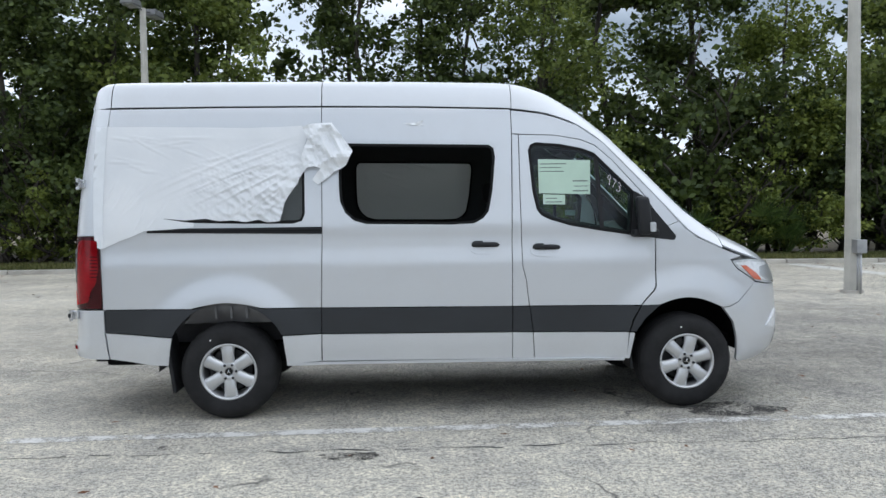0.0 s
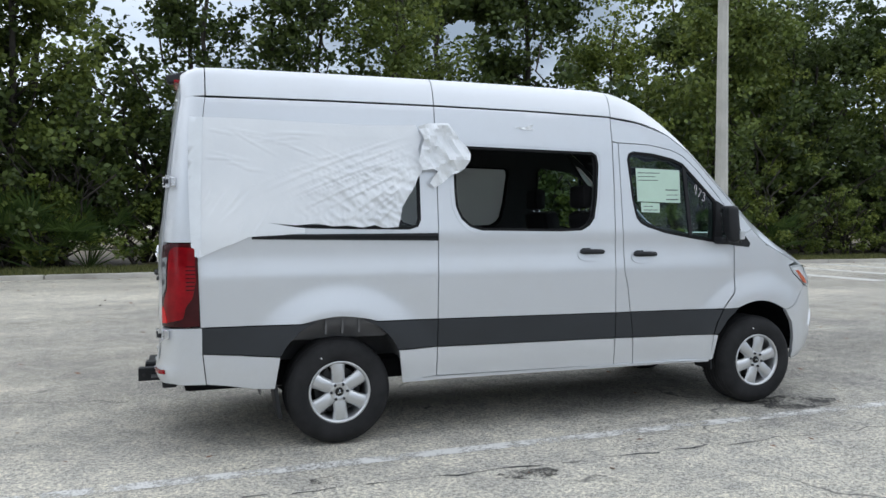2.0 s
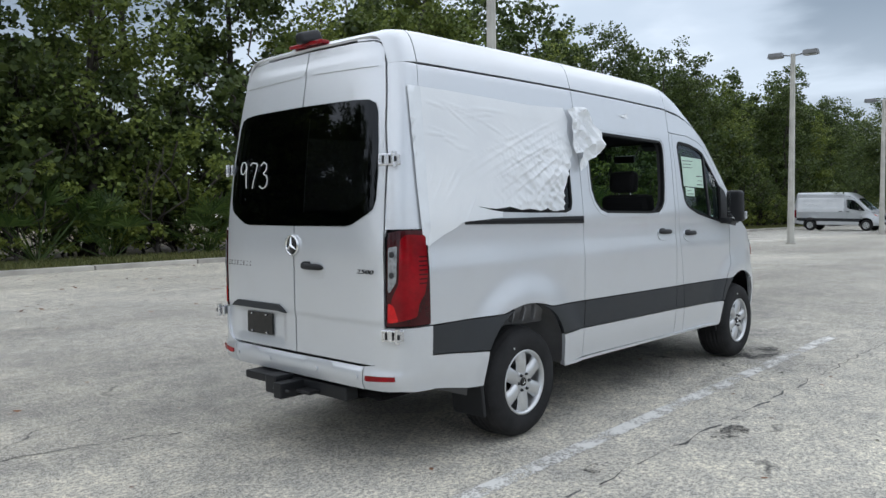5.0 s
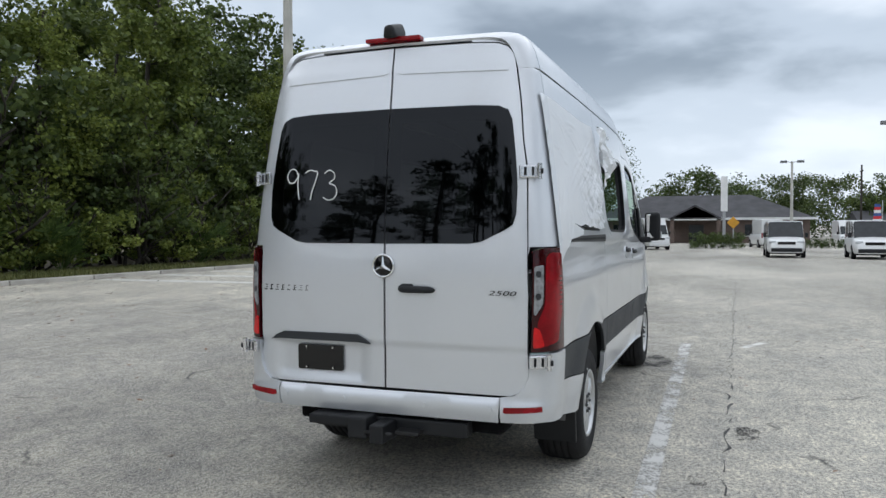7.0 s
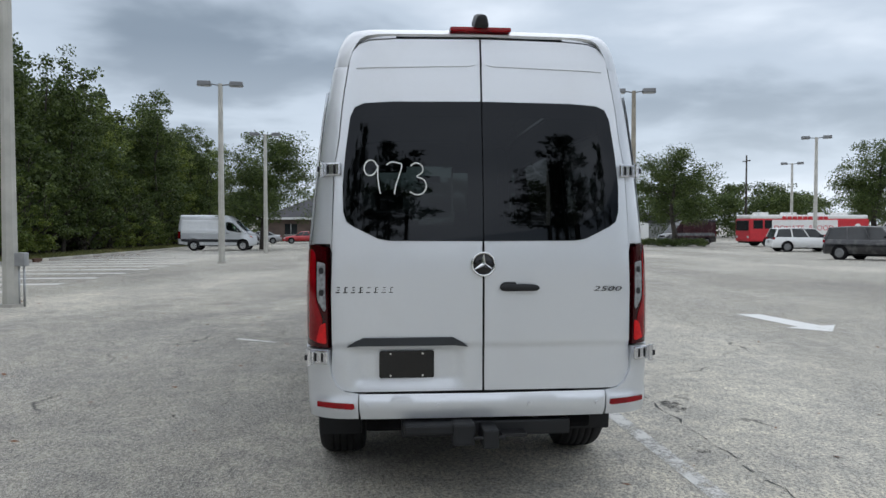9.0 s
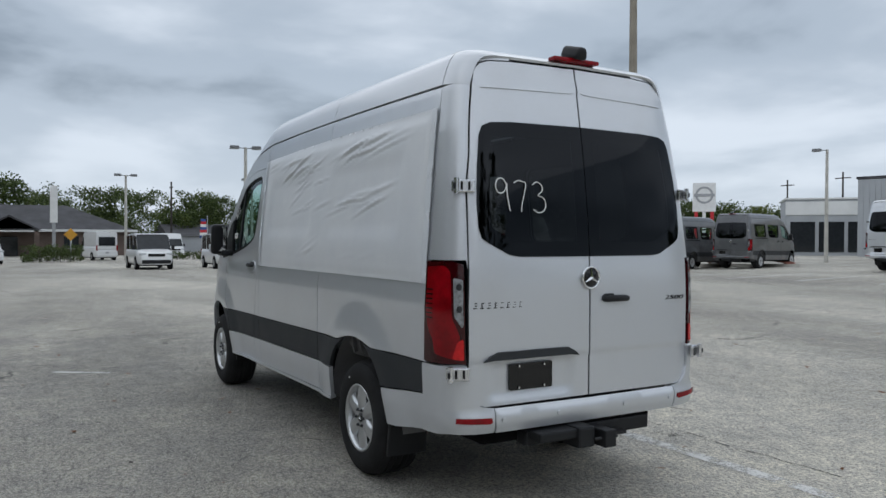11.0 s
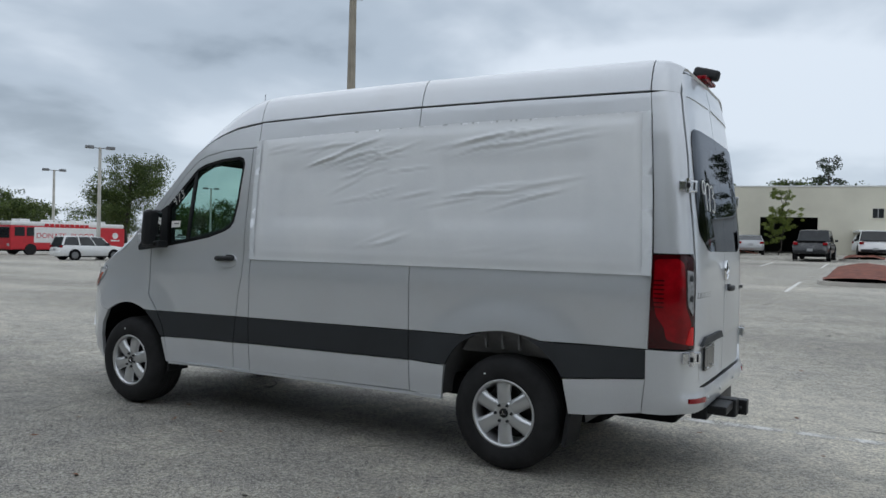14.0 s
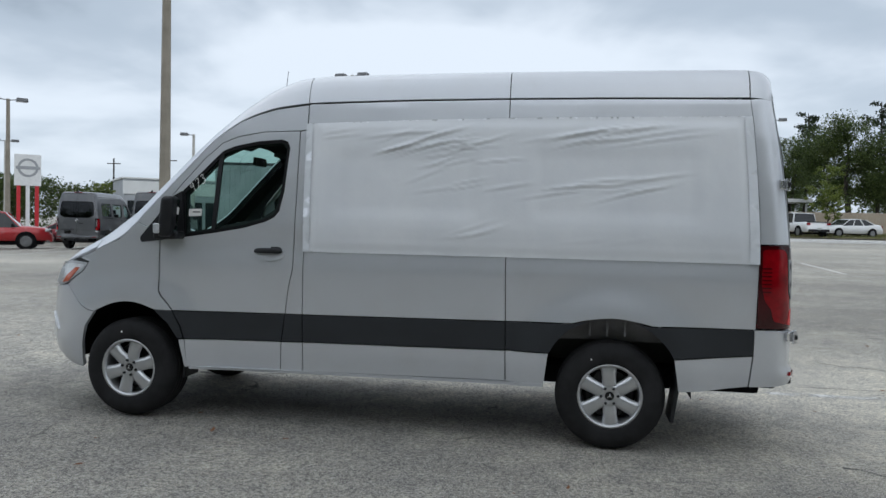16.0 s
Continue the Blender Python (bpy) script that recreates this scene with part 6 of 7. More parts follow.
# folds in bundles that rise towards the tail
FOLDS = []
for cx, cz, n, sp, ln, am in ((1.25, 2.16, 12, .08, .34, .008), (1.1, 2.0, 5, .08, .22, .006), (.05, 2.20, 12, .07, .48, .008), (.15, 1.84, 9, .08, .34, .006), (1.05, 1.86, 5, .09, .22, .005), (1.1, 1.50, 5, .06, .30, .004), (.45, 1.42, 5, .04, .55, .004), (1.75, 2.21, 5, .04, .30, .005)):
    for _ in range(n):
        FOLDS.append((cx + rw.uniform(-.35, .35), cz + rw.uniform(-sp, sp) * .7, math.pi - rw.uniform(.04, .32) * (1.35 if cx > 1 else .8), ln * rw.uniform(.6, 1.2), rw.uniform(.006, .011), am * rw.uniform(.9, 1.6)))


def taut(x, z):
    d = sum(ridge(x, z, *f) for f in FOLDS) * box_mask(x, z, -.83, 2.13, 1.45, 2.27, .05)
    d += .0012 * noise.noise((x * 3, z * 3, 1.0)) + .0006 * noise.noise((x * 14, z * 9, 5.0))
    d -= .008 * (box_mask(x, z, -.55, .56, 1.62, 2.08) + box_mask(x, z, .98, 2.02, 1.62, 2.06))
    return max(d, -.012)


def taped_film(side=1):
    f = thing("protective_film", "taut wrinkled white plastic film taped over the van's windows", "plastic film")
    film_sheet("sheet", sx([(-.950, 1.330), (.33, 1.330), (2.250, 1.325), (2.268, 2.285), (1.4, 2.312), (.36, 2.330), (-.893, 2.333)]), f, side, .006, lambda x, z: max(-.003, taut(x, z) + .012 * box_mask(x, z, -.87, 2.18, 1.37, 2.28, .04)), .013, FILM)
    for p in ([(-.955, 1.33), (-.893, 1.33), (-.845, 2.325), (-.897, 2.337)], [(2.205, 1.33), (2.255, 1.33), (2.272, 2.28), (2.222, 2.28)]):
        film_sheet("tape", sx(p), f, side, .0145, lambda x, z: 0.0, .05, TAPE)
    return f


FAN = []
for k in range(15):
    a = k / 14
    e = (-.75 + 1.0 * a + rw.uniform(-.08, .08), 1.80 - .24 * a + rw.uniform(-.05, .05))
    b = (.58 + rw.uniform(-.03, .03), 2.27 - .42 * a + rw.uniform(-.03, .03))
    FAN.append(((b[0] + e[0]) / 2, (b[1] + e[1]) / 2, math.atan2(e[1] - b[1], e[0] - b[0]), math.hypot(b[0] - e[0], b[1] - e[1]) * .62, rw.uniform(.004, .009), rw.uniform(.004, .010) * (.6 + .8 * a)))
for _ in range(10):
    FAN.append((rw.uniform(-.95, -.5), rw.uniform(1.45, 1.8), rw.uniform(.7, 1.2), rw.uniform(.1, .25), .008, .005))
for _ in range(26):
    FAN.append((rw.uniform(-.85, .35), rw.uniform(1.85, 2.27), math.pi - rw.uniform(-.25, .5), rw.uniform(.10, .30), rw.uniform(.004, .008), rw.uniform(.002, .005)))


def crease(a, b, c):
    """Sharp folds with flat facets between them."""
    return .5 - 1.6 * abs(noise.noise((a, b, c)))


def loose(x, z):
    slack = smooth01(-.45, .45, x) * (1 - smooth01(1.75, 2.2, z))
    d = sum(ridge(x, z, *f) for f in FAN) + .003 * noise.noise((x * 4, z * 4, 3.0))
    d *= smooth01(-.99, -.86, x) * (1 - smooth01(2.22, 2.31, z))
    d += slack * .8 * (.028 + .022 * crease(x * 4 - z * 3, z * 5, 8.0) + .022 * crease(x * 10 + z * 8, z * 11, 2.0) + .014 * crease(x * 24, z * 21, 4.0) + .006 * crease(x * 46, z * 40, 9.0))
    return d


def torn_film():
    f = thing("protective_film", "torn crumpled white plastic film hanging loose on the van's flank", "plastic film")
    edge = [(-.985, 2.314), (-.6, 2.312), (-.2, 2.304), (.18, 2.296), (.44, 2.304), (.60, 2.312), (.642, 2.22), (.612, 2.13), (.632, 2.04), (.636, 1.97), (.585, 1.90), (.572, 1.858), (.515, 1.78), (.468, 1.705), (.452, 1.63), (.430, 1.560), (.33, 1.552), (.26, 1.575), (.17, 1.556),
            (.06, 1.572), (-.04, 1.566), (-.15, 1.588), (-.30, 1.575), (-.49, 1.594), (-.30, 1.562), (-.235, 1.556), (-.238, 1.522), (-.40, 1.508), (-.62, 1.498), (-.70, 1.46), (-.80, 1.425), (-.94, 1.362), (-.985, 1.365)]
    film_sheet("sheet", sx(edge), f, -1, .010, loose, .0105, FILM)
    flap = [(.61, 2.30), (.70, 2.325), (.756, 2.330), (.841, 2.328), (.872, 2.285), (.907, 2.237), (.958, 2.165), (1.004, 2.101), (.972, 2.03), (.950, 1.989), (.900, 1.958), (.860, 1.945), (.80, 1.895), (.727, 1.843), (.683, 1.879), (.715, 1.93), (.75, 1.968), (.70, 1.985), (.63, 1.972), (.60, 2.05), (.625, 2.14), (.65, 2.20)]
    film_sheet("loose_flap", flap, f, -1, .012, lambda x, z: .022 + .05 * smooth01(.70, 1.0, x) + .045 * crease(x * 6, z * 5, 1.5) + .028 * crease(x * 14 + z * 5, z * 12, 6.5) + ridge(x, z, .80, 2.10, 2.4, .3, .016, .022) + ridge(x, z, .78, 2.02, .5, .25, .014, .018) + ridge(x, z, .88, 2.18, 1.9, .25, .014, .018), .026, FILM, flat=True)
    film_sheet("scrap", [(1.40, 2.325), (1.50, 2.330), (1.565, 2.352), (1.55, 2.318), (1.575, 2.308), (1.53, 2.305), (1.45, 2.312)], f, -1, .008, lambda x, z: .015 * noise.noise((x * 30, z * 30, 1)), .015, FILM)
    film_sheet("tape", sx([(-.99, 1.37), (-.925, 1.37), (-.90, 2.31), (-.99, 2.316)]), f, -1, .0135, lambda x, z: 0.0, .05, TAPE)
    return f


TAPE = mat("white_tape", (.74, .77, .80), .38, var=.04, scale=6)
film_left, film_right = taped_film(), torn_film()

# the same van again, parked further off
OTHER = {"silver_a": pose(8.15, -25.9, gz(8.15, -25.9), 0, 0, -90), "silver_b": pose(11.7, -26.65, gz(11.7, -26.65), 0, 0, -88), "silver_c": pose(54.9, 14.1, gz(54.9, 14.1), 0, 0, -93)}
far_film = None
for m in OTHER.values():
    v = copy_thing(van, m)
    v["label"] = "silver high-roof van parked in the car park"
    v["group"] = "parked silver vans"
    if far_film is None:
        far_film = taped_film(-1)
        far_film.matrix_world = m
    else:
        far_film = copy_thing(far_film, m)
    for c in (copy_thing(film_left, m), far_film):
        c["group"] = "film on the parked silver vans"
BODY[0] = GREYC
grey = build_van("dark grey high-roof van parked with its back to the lot")
grey["group"] = "parked dark grey vans"
grey.matrix_world = pose(23.6, -27.1, gz(23.6, -27.1), 0, 0, -76)
copy_thing(grey, pose(20.8, -28.7, gz(20.8, -28.7), 0, 0, -76))
BODY[0] = SILVER

# handwritten number in paint marker
STROKES = {"9": [[(.62, .80), (.45, .98), (.20, .95), (.08, .75), (.18, .56), (.42, .56), (.60, .74), (.63, .85), (.62, .55), (.66, .25), (.72, .02)]],
           "7": [[(.05, .88), (.25, .97), (.50, .95), (.66, .90), (.56, .60), (.42, .28), (.36, .02)]],
           "3": [[(.08, .88), (.30, .99), (.55, .90), (.56, .72), (.34, .58), (.62, .50), (.72, .30), (.58, .10), (.30, .04), (.06, .12)]]}


def curve_through(p, n=5):
    out = []
    for i in range(len(p) - 1):
        a, b, c, d = p[max(0, i - 1)], p[i], p[i + 1], p[min(len(p) - 1, i + 2)]
        for k in range(n):
            t = k / n
            out.append(tuple(.5 * (2 * b[j] + (c[j] - a[j]) * t + (2 * a[j] - 5 * b[j] + 4 * c[j] - d[j]) * t * t + (3 * b[j] - a[j] - 3 * c[j] + d[j]) * t ** 3) for j in (0, 1)))
    return out + [p[-1]]


def written(owner, place, w, h, gap, r):
    """The digits 9 7 3 drawn with a marker; place(u, v) puts them on the glass."""
    for k, ch in enumerate("973"):
        for st in STROKES[ch]:
            bm = bmesh.new()
            pts = [place(k * gap + u * w, v * h) for u, v in curve_through(st)]
            for a, b in zip(pts, pts[1:]):
                add_cyl(bm, a, b, r, r, 6)
            part("digit", bm, MARKER, owner)


note = thing("marker_writing", "white hand-painted number on the dark rear window", "writing")
written(note, lambda u, v: skin(s_of_y(.660 - u, 1.74 + v * 1.0 - .05 * u), 1.74 + v - .05 * u, .019, 1), .135, .185, .125, .0034)
note = thing("marker_writing", "small white hand-painted number on the quarter glass", "writing")
written(note, lambda u, v: skin(3.018 + u * .80 + v * .30, 1.832 + v - u * .62, -.002, -1), .045, .070, .050, .0024)
note = thing("marker_writing", "small white hand-painted number on the quarter glass", "writing")
written(note, lambda u, v: skin(3.165 - u * .80 + v * .35, 1.745 + v + u * .66, -.002, 1), .045, .070, .050, .0024)


def sticker(name, poly, side, material, label, bars):
    st = thing(name, label, "window sticker")
    panel("sheet", poly, material, st, side, off=-.004, depth=.0015, step=.1)
    for x0, x1, z, hgt in bars:
        panel("text_bar", [(x0, z), (x1, z), (x1, z + hgt), (x0, z + hgt)], INK, st, side, off=-.0025, depth=.001, step=.1)


sticker("window_sticker", [(2.475, 1.754), (2.888, 1.741), (2.896, 2.015), (2.474, 2.027)], -1, PAPER, "large pale green price sheet inside the door window", [(2.75, 2.87, 1.845, .008), (2.75, 2.87, 1.765, .008), (2.49, 2.70, 1.985, .006), (2.49, 2.66, 1.955, .005), (2.49, 2.68, 1.925, .005), (2.76, 2.87, 1.805, .005)])
sticker("window_sticker", [(2.509, 1.666), (2.684, 1.661), (2.685, 1.738), (2.507, 1.745)], -1, PAPER, "small pale green sheet inside the door window", [(2.53, 2.66, 1.68, .006), (2.53, 2.62, 1.71, .005)])
sticker("window_sticker", [(3.078, 1.575), (3.184, 1.570), (3.184, 1.625), (3.078, 1.630)], 1, PAPERW, "small white label on the quarter glass", [(3.09, 3.15, 1.60, .008)])

# ---- parked cars ----
CAR = {  # stations along the length (0 tail, 1 nose): height of the lower body; then the cabin's base and roof
    "sedan": dict(L=4.8, W=1.84, H=1.44, top=[(0, .72), (.03, .98), (.16, 1.02), (.30, .97), (.62, .95), (.74, .92), (.92, .78), (1, .58)], cabin=(.13, .73), roof=(.30, .58), wheel=.325),
    "suv": dict(L=4.6, W=1.86, H=1.68, top=[(0, .75), (.02, 1.08), (.30, 1.06), (.66, 1.04), (.74, 1.04), (.95, .92), (1, .62)], cabin=(.01, .76), roof=(.06, .62), wheel=.35),
    "pickup": dict(L=5.5, W=1.95, H=1.86, top=[(0, .70), (.01, 1.12), (.34, 1.12), (.40, 1.10), (.70, 1.10), (.76, 1.12), (.96, 1.02), (1, .70)], cabin=(.34, .76), roof=(.37, .64), wheel=.39),
    "low_van": dict(L=5.5, W=2.02, H=2.15, top=[(0, .80), (.01, 1.22), (.80, 1.20), (.84, 1.18), (.97, .98), (1, .66)], cabin=(.005, .86), roof=(.015, .72), wheel=.35),
    "high_van": dict(L=5.9, W=2.02, H=2.70, top=[(0, .80), (.01, 1.32), (.80, 1.30), (.85, 1.24), (.97, 1.05), (1, .70)], cabin=(.005, .865), roof=(.015, .68), wheel=.36),
}


def loft(rows, close=True):
    bm = bmesh.new()
    vv = [[bm.verts.new(p) for p in r] for r in rows]
    for i in range(len(vv) - 1):
        for j in range(len(vv[0]) - 1):
            bm.faces.new((vv[i][j], vv[i][j + 1], vv[i + 1][j + 1], vv[i + 1][j]))
    if close:
        bm.faces.new(vv[0])
        bm.faces.new(vv[-1][::-1])
    bmesh.ops.recalc_face_normals(bm, faces=bm.faces[:])
    return bm


def car(kind, paintm, label, x, y, turn, group="", panelled=False, dark_lower=False):
    c = CAR[kind]
    L, W, H, top = c["L"], c["W"], c["H"], c["top"]
    o = thing("parked_van" if "van" in kind else {"sedan": "parked_car", "suv": "parked_suv", "pickup": "pickup_truck"}[kind], label, "van" if "van" in kind else "car" if kind != "pickup" else "truck", group=group)
    X = lambda f: (f - .5) * L
    tz = lambda f: float(np.interp(f, [a for a, _ in top], [b for _, b in top]))
    wide = lambda f: W / 2 * (1 - .16 * smooth01(.86, 1.0, f) - .08 * smooth01(.10, 0, f) if f > .5 else 1 - .07 * (1 - smooth01(0, .08, f)))
    rows = []
    for i in range(33):
        f = i / 32
        z, w = tz(f), wide(f)
        b = .30 if kind != "pickup" else .42
        rows.append([(X(f), -w * .90, b), (X(f), -w * .985, b + .12), (X(f), -w, (b + z) / 2), (X(f), -w * .975, z - .10), (X(f), -w * .90, z - .015), (X(f), -w * .70, z + .015), (X(f), 0, z + .03),
                     (X(f), w * .70, z + .015), (X(f), w * .90, z - .015), (X(f), w * .975, z - .10), (X(f), w, (b + z) / 2), (X(f), w * .985, b + .12), (X(f), w * .90, b)])
    body = part("body", loft(rows), paintm, o, smooth=True)
    box_part("floor_pan", (0, 0, .30), (L * .86, W * .8, .16), UNDER, o, .02)
    # cabin glass, roof, posts
    c0, c1 = c["cabin"]
    r0, r1 = c["roof"]
    n = 14
    rows, roofrows = [], []
    tw = .80 if "van" not in kind else .90
    for i in range(n + 1):
        g = i / n
        fb, fr = c0 + (c1 - c0) * g, r0 + (r1 - r0) * g
        zb = tz(fb) - .04
        zr = H - .05 - .05 * (2 * g - 1) ** 2
        wb, wr = W / 2 * .925, W / 2 * tw
        xm = (X(fb), X(fr))
        rows.append([(xm[0], -wb, zb), (xm[1], -wr, zr), (xm[1], -wr * .6, zr + .02), (xm[1], wr * .6, zr + .02), (xm[1], wr, zr), (xm[0], wb, zb)])
        roofrows.append([(xm[1], -wr * 1.015, zr - .05), (xm[1], -wr * .97, zr + .02), (xm[1], -wr * .6, zr + .048), (xm[1], wr * .6, zr + .048), (xm[1], wr * .97, zr + .02), (xm[1], wr * 1.015, zr - .05)])
    cabin = part("cabin", loft(rows), paintm if panelled else WINDOWDARK, o, "painted van side" if panelled else "dark windows")
    part("roof", loft(roofrows), paintm, o, smooth=True)

    def post(g, wd, name="pillar"):
        i = g * n
        a, b = X(c0 + (c1 - c0) * g), X(r0 + (r1 - r0) * g)
        zb, zr = tz(c0 + (c1 - c0) * g) - .03, H - .06
        for s in (-1, 1):
            bm = bmesh.new()
            yb, yr = s * W / 2 * .932, s * W / 2 * (tw + .008)
            v = [bm.verts.new(p) for p in ((a - wd, yb, zb), (a + wd, yb, zb), (b + wd * .8, yr, zr), (b - wd * .8, yr, zr))]
            u = [bm.verts.new((q.co.x, q.co.y - s * .04, q.co.z)) for q in v]
            bm.faces.new(v)
            bm.faces.new(u[::-1])
            for k in range(4):
                bm.faces.new((v[k], v[(k + 1) % 4], u[(k + 1) % 4], u[k]))
            bmesh.ops.recalc_face_normals(bm, faces=bm.faces[:])
            part(name, bm, paintm, o)
    if not panelled:
        for g, wd in ((.02, .07), (.36, .045), (.68, .03), (.985, .035)) if kind != "pickup" else ((.03, .08), (.50, .04), (.985, .04)):
            post(g, wd)
    else:
        # windscreen and cab windows set on the painted shell
        for s in (-1, 1):
            zb, zr = tz(.8) + .02, H * .80
            bm = bmesh.new()
            v = [bm.verts.new(p) for p in ((X(c1 - .20), s * W / 2 * .938, zb), (X(c1 - .03), s * W / 2 * .938, zb), (X(r1 + .03), s * W / 2 * (tw + .035), zr), (X(c1 - .20), s * W / 2 * (tw + .035), zr))]
            bm.faces.new(v if s < 0 else v[::-1])
            part("cab_window", bm, WINDOWDARK, o)
        bm = bmesh.new()
        a, b = (X(c1) + .012, tz(c1) - .02), (X(r1) + .012, H - .10)
        q = lambda k: (a[0] + (b[0] - a[0]) * k, a[1] + (b[1] - a[1]) * k)
        v = [bm.verts.new((q(.06)[0], -W * .44, q(.06)[1])), bm.verts.new((q(.06)[0], W * .44, q(.06)[1])), bm.verts.new((q(.62)[0], W * .42, q(.62)[1])), bm.verts.new((q(.62)[0], -W * .42, q(.62)[1]))]
        bm.faces.new(v)
        part("windscreen", bm, WINDOWDARK, o)
        bm = bmesh.new()
        v = [bm.verts.new((X(0) - .004, sy_ * W * .36, z)) for sy_, z in ((1, 1.35), (-1, 1.35), (-1, H * .80), (1, H * .80))]
        bm.faces.new(v)
        part("rear_window", bm, WINDOWDARK, o)
    if kind == "pickup":
        box_part("load_bed", (X(.17), 0, 1.13), (L * .30, W * .80, .05), UNDER, o, .01)
    # wheels
    r = c["wheel"]
    for f in (.20, .80):
        for s in (-1, 1):
            a = part("wheel_arch", lathe([(0, 0), (r * 1.18, 0), (r * 1.18, .05), (0, .05)], 24), UNDER, o, m=pose(X(f), s * (W / 2 * .99) - (.02 if s > 0 else .03), r + .02))
            wh = part("wheel", lathe([(0, -.03), (r * .6, -.04), (r * .98, -.03), (r, -.01), (r, .18), (0, .18)], 24), RUBBER, o, m=pose(X(f), s * W / 2 * .985, r, 0, 0, 0 if s < 0 else 180))
            part("rim", lathe([(0, -.048), (r * .2, -.056), (r * .60, -.052), (r * .66, -.040)], 16), DULLRIM, wh)
    # lights, bumpers, mirrors
    hz = tz(.94) - .12
    for s in (-1, 1):
        box_part("headlight", (X(.965), s * W * .36, hz), (.18, .36, .14), CLEARLENS, o, .04)
        if "van" in kind:
            box_part("tail_light", (X(.004), s * W * .44, 1.15), (.05, .12, .50), REDLENS, o, .02)
        else:
            box_part("tail_light", (X(.012), s * W * .40, tz(.03) - .14), (.10, .26, .16), REDLENS, o, .03)
        box_part("mirror", (X(c1 - .06), s * (W / 2 + .09), tz(c1 - .1) + .10), (.12, .18, .14 if "van" not in kind else .28), BLACKP, o, .03)
    box_part("grille", (X(.992), 0, hz - .06), (.06, W * .46, .16), GLOSSB, o, .02)
    box_part("front_bumper", (X(.995), 0, .46), (.12, W * .80, .22), BLACKP if dark_lower else paintm, o, .04)
    box_part("rear_bumper", (X(.003), 0, .50), (.12, W * .84, .20), BLACKP if dark_lower or kind == "pickup" else paintm, o, .04)
    box_part("plate", (X(0) - .055, 0, .72 if kind != "pickup" else .62), (.01, .30, .15), SIGNGREY, o, .002)
    gx = math.cos(radians(turn))
    o.matrix_world = pose(x, y, gz(x, y), 0, math.degrees(-math.atan((gz(x + 1, y) - gz(x - 1, y)) / 2)) * gx, turn)
    return o


ROW = "vehicles parked round the lot"
car("low_van", WHITEP, "white passenger van facing the lot, roof unit on top", 43.6, -9.2, 178, ROW, dark_lower=True)
car("low_van", WHITEP, "white passenger van with a dark bumper", 44.9, -4.9, 180, ROW, dark_lower=True)
car("high_van", WHITEP, "white cargo van parked before the office", 63.0, 4.4, 198, ROW, panelled=True)
car("high_van", WHITEP, "white high-roof van beside a hedge", 74.9, -5.1, 10, ROW, panelled=True)
car("high_van", WHITEP, "white high-roof van beyond the hedge", 82.7, -13.1, 182, ROW, panelled=True)
car("high_van", LTGREY, "grey van by the far warehouse", 94.8, -27.4, 185, ROW, panelled=True)
car("high_van", GREYC, "dark grey van by the far warehouse", 95.8, -32.3, 178, ROW, panelled=True)
car("high_van", BLACKC, "black van beside the red bus", 73.1, -32.1, 100, ROW, panelled=True)
car("high_van", WHITEP, "white van behind the far row", 65.4, -50.8, 30, ROW, panelled=True)
car("pickup", RED, "red crew-cab pickup truck", 28.4, -26.5, 214, ROW)
car("suv", BLACKC, "black four-wheel drive with a boxy nose", 30.2, -23.9, 208, ROW)
car("suv", WHITEP, "white compact crossover beside a lamp post", 46.2, -29.35, 260, ROW)
car("suv", WHITEP, "white crossover in the far row", 36.3, -28.1, 214, ROW)
car("suv", MAROON, "dark red crossover in the far row", 33.3, -32.4, 200, ROW)
car("sedan", MAROON, "dark red car behind the grey vans", 31.5, -37.6, 200, ROW)
car("sedan", LTGREY, "silver car in the far row", 35.7, -32.2, 205, ROW)
car("sedan", WHITEP, "white saloon car by the workshop", 10.4, -55.2, 20, ROW)
car("suv", BLUEC, "dark blue crossover seen from behind", 7.0, -45.7, -95, ROW)
car("sedan", LTGREY, "silver saloon car by the workshop", 6.1, -54.6, -80, ROW)
car("sedan", WHITEP, "white car behind the blue crossover", 7.9, -57.2, 10, ROW)
car("pickup", BLACKC, "black pickup truck seen from behind", 1.2, -46.1, -92, ROW)
car("pickup", WHITEP, "white pickup truck seen from behind", -1.9, -52.2, -88, ROW)
car("suv", WHITEP, "white crossover with dark lettering bars", -2.7, -59.6, 182, ROW)
car("pickup", WHITEP, "white pickup truck on the far verge", -16.2, -56.4, -75, ROW)
car("sedan", WHITEP, "white saloon car on the far verge", -20.2, -58.0, 20, ROW)
car("sedan", BLACKC, "dark car under the canopy", -19.4, -77.5, 20, ROW)
car("sedan", LTGREY, "grey car inside the workshop door", -9.2, -69.5, 95, ROW)
car("sedan", RED, "red car before the office", 86.6, 8.9, 95, ROW)
car("sedan", LTGREY, "pale car before the office", 86.4, 13.9, 95, ROW)
car("suv", LTGREY, "grey car by the oak", 76.1, -22.1, 60, ROW)


def text_on(owner, words, size, m, material, name="lettering"):
    cu = bpy.data.curves.new("words", "FONT")
    cu.body, cu.size, cu.extrude, cu.align_x, cu.align_y = words, size, .004, "CENTER", "CENTER"
    ob = new("tmp", cu)
    me = bpy.data.meshes.new_from_object(ob.evaluated_get(bpy.context.evaluated_depsgraph_get()))
    bpy.data.objects.remove(ob)
    return put(name, me, material, owner, m=m)


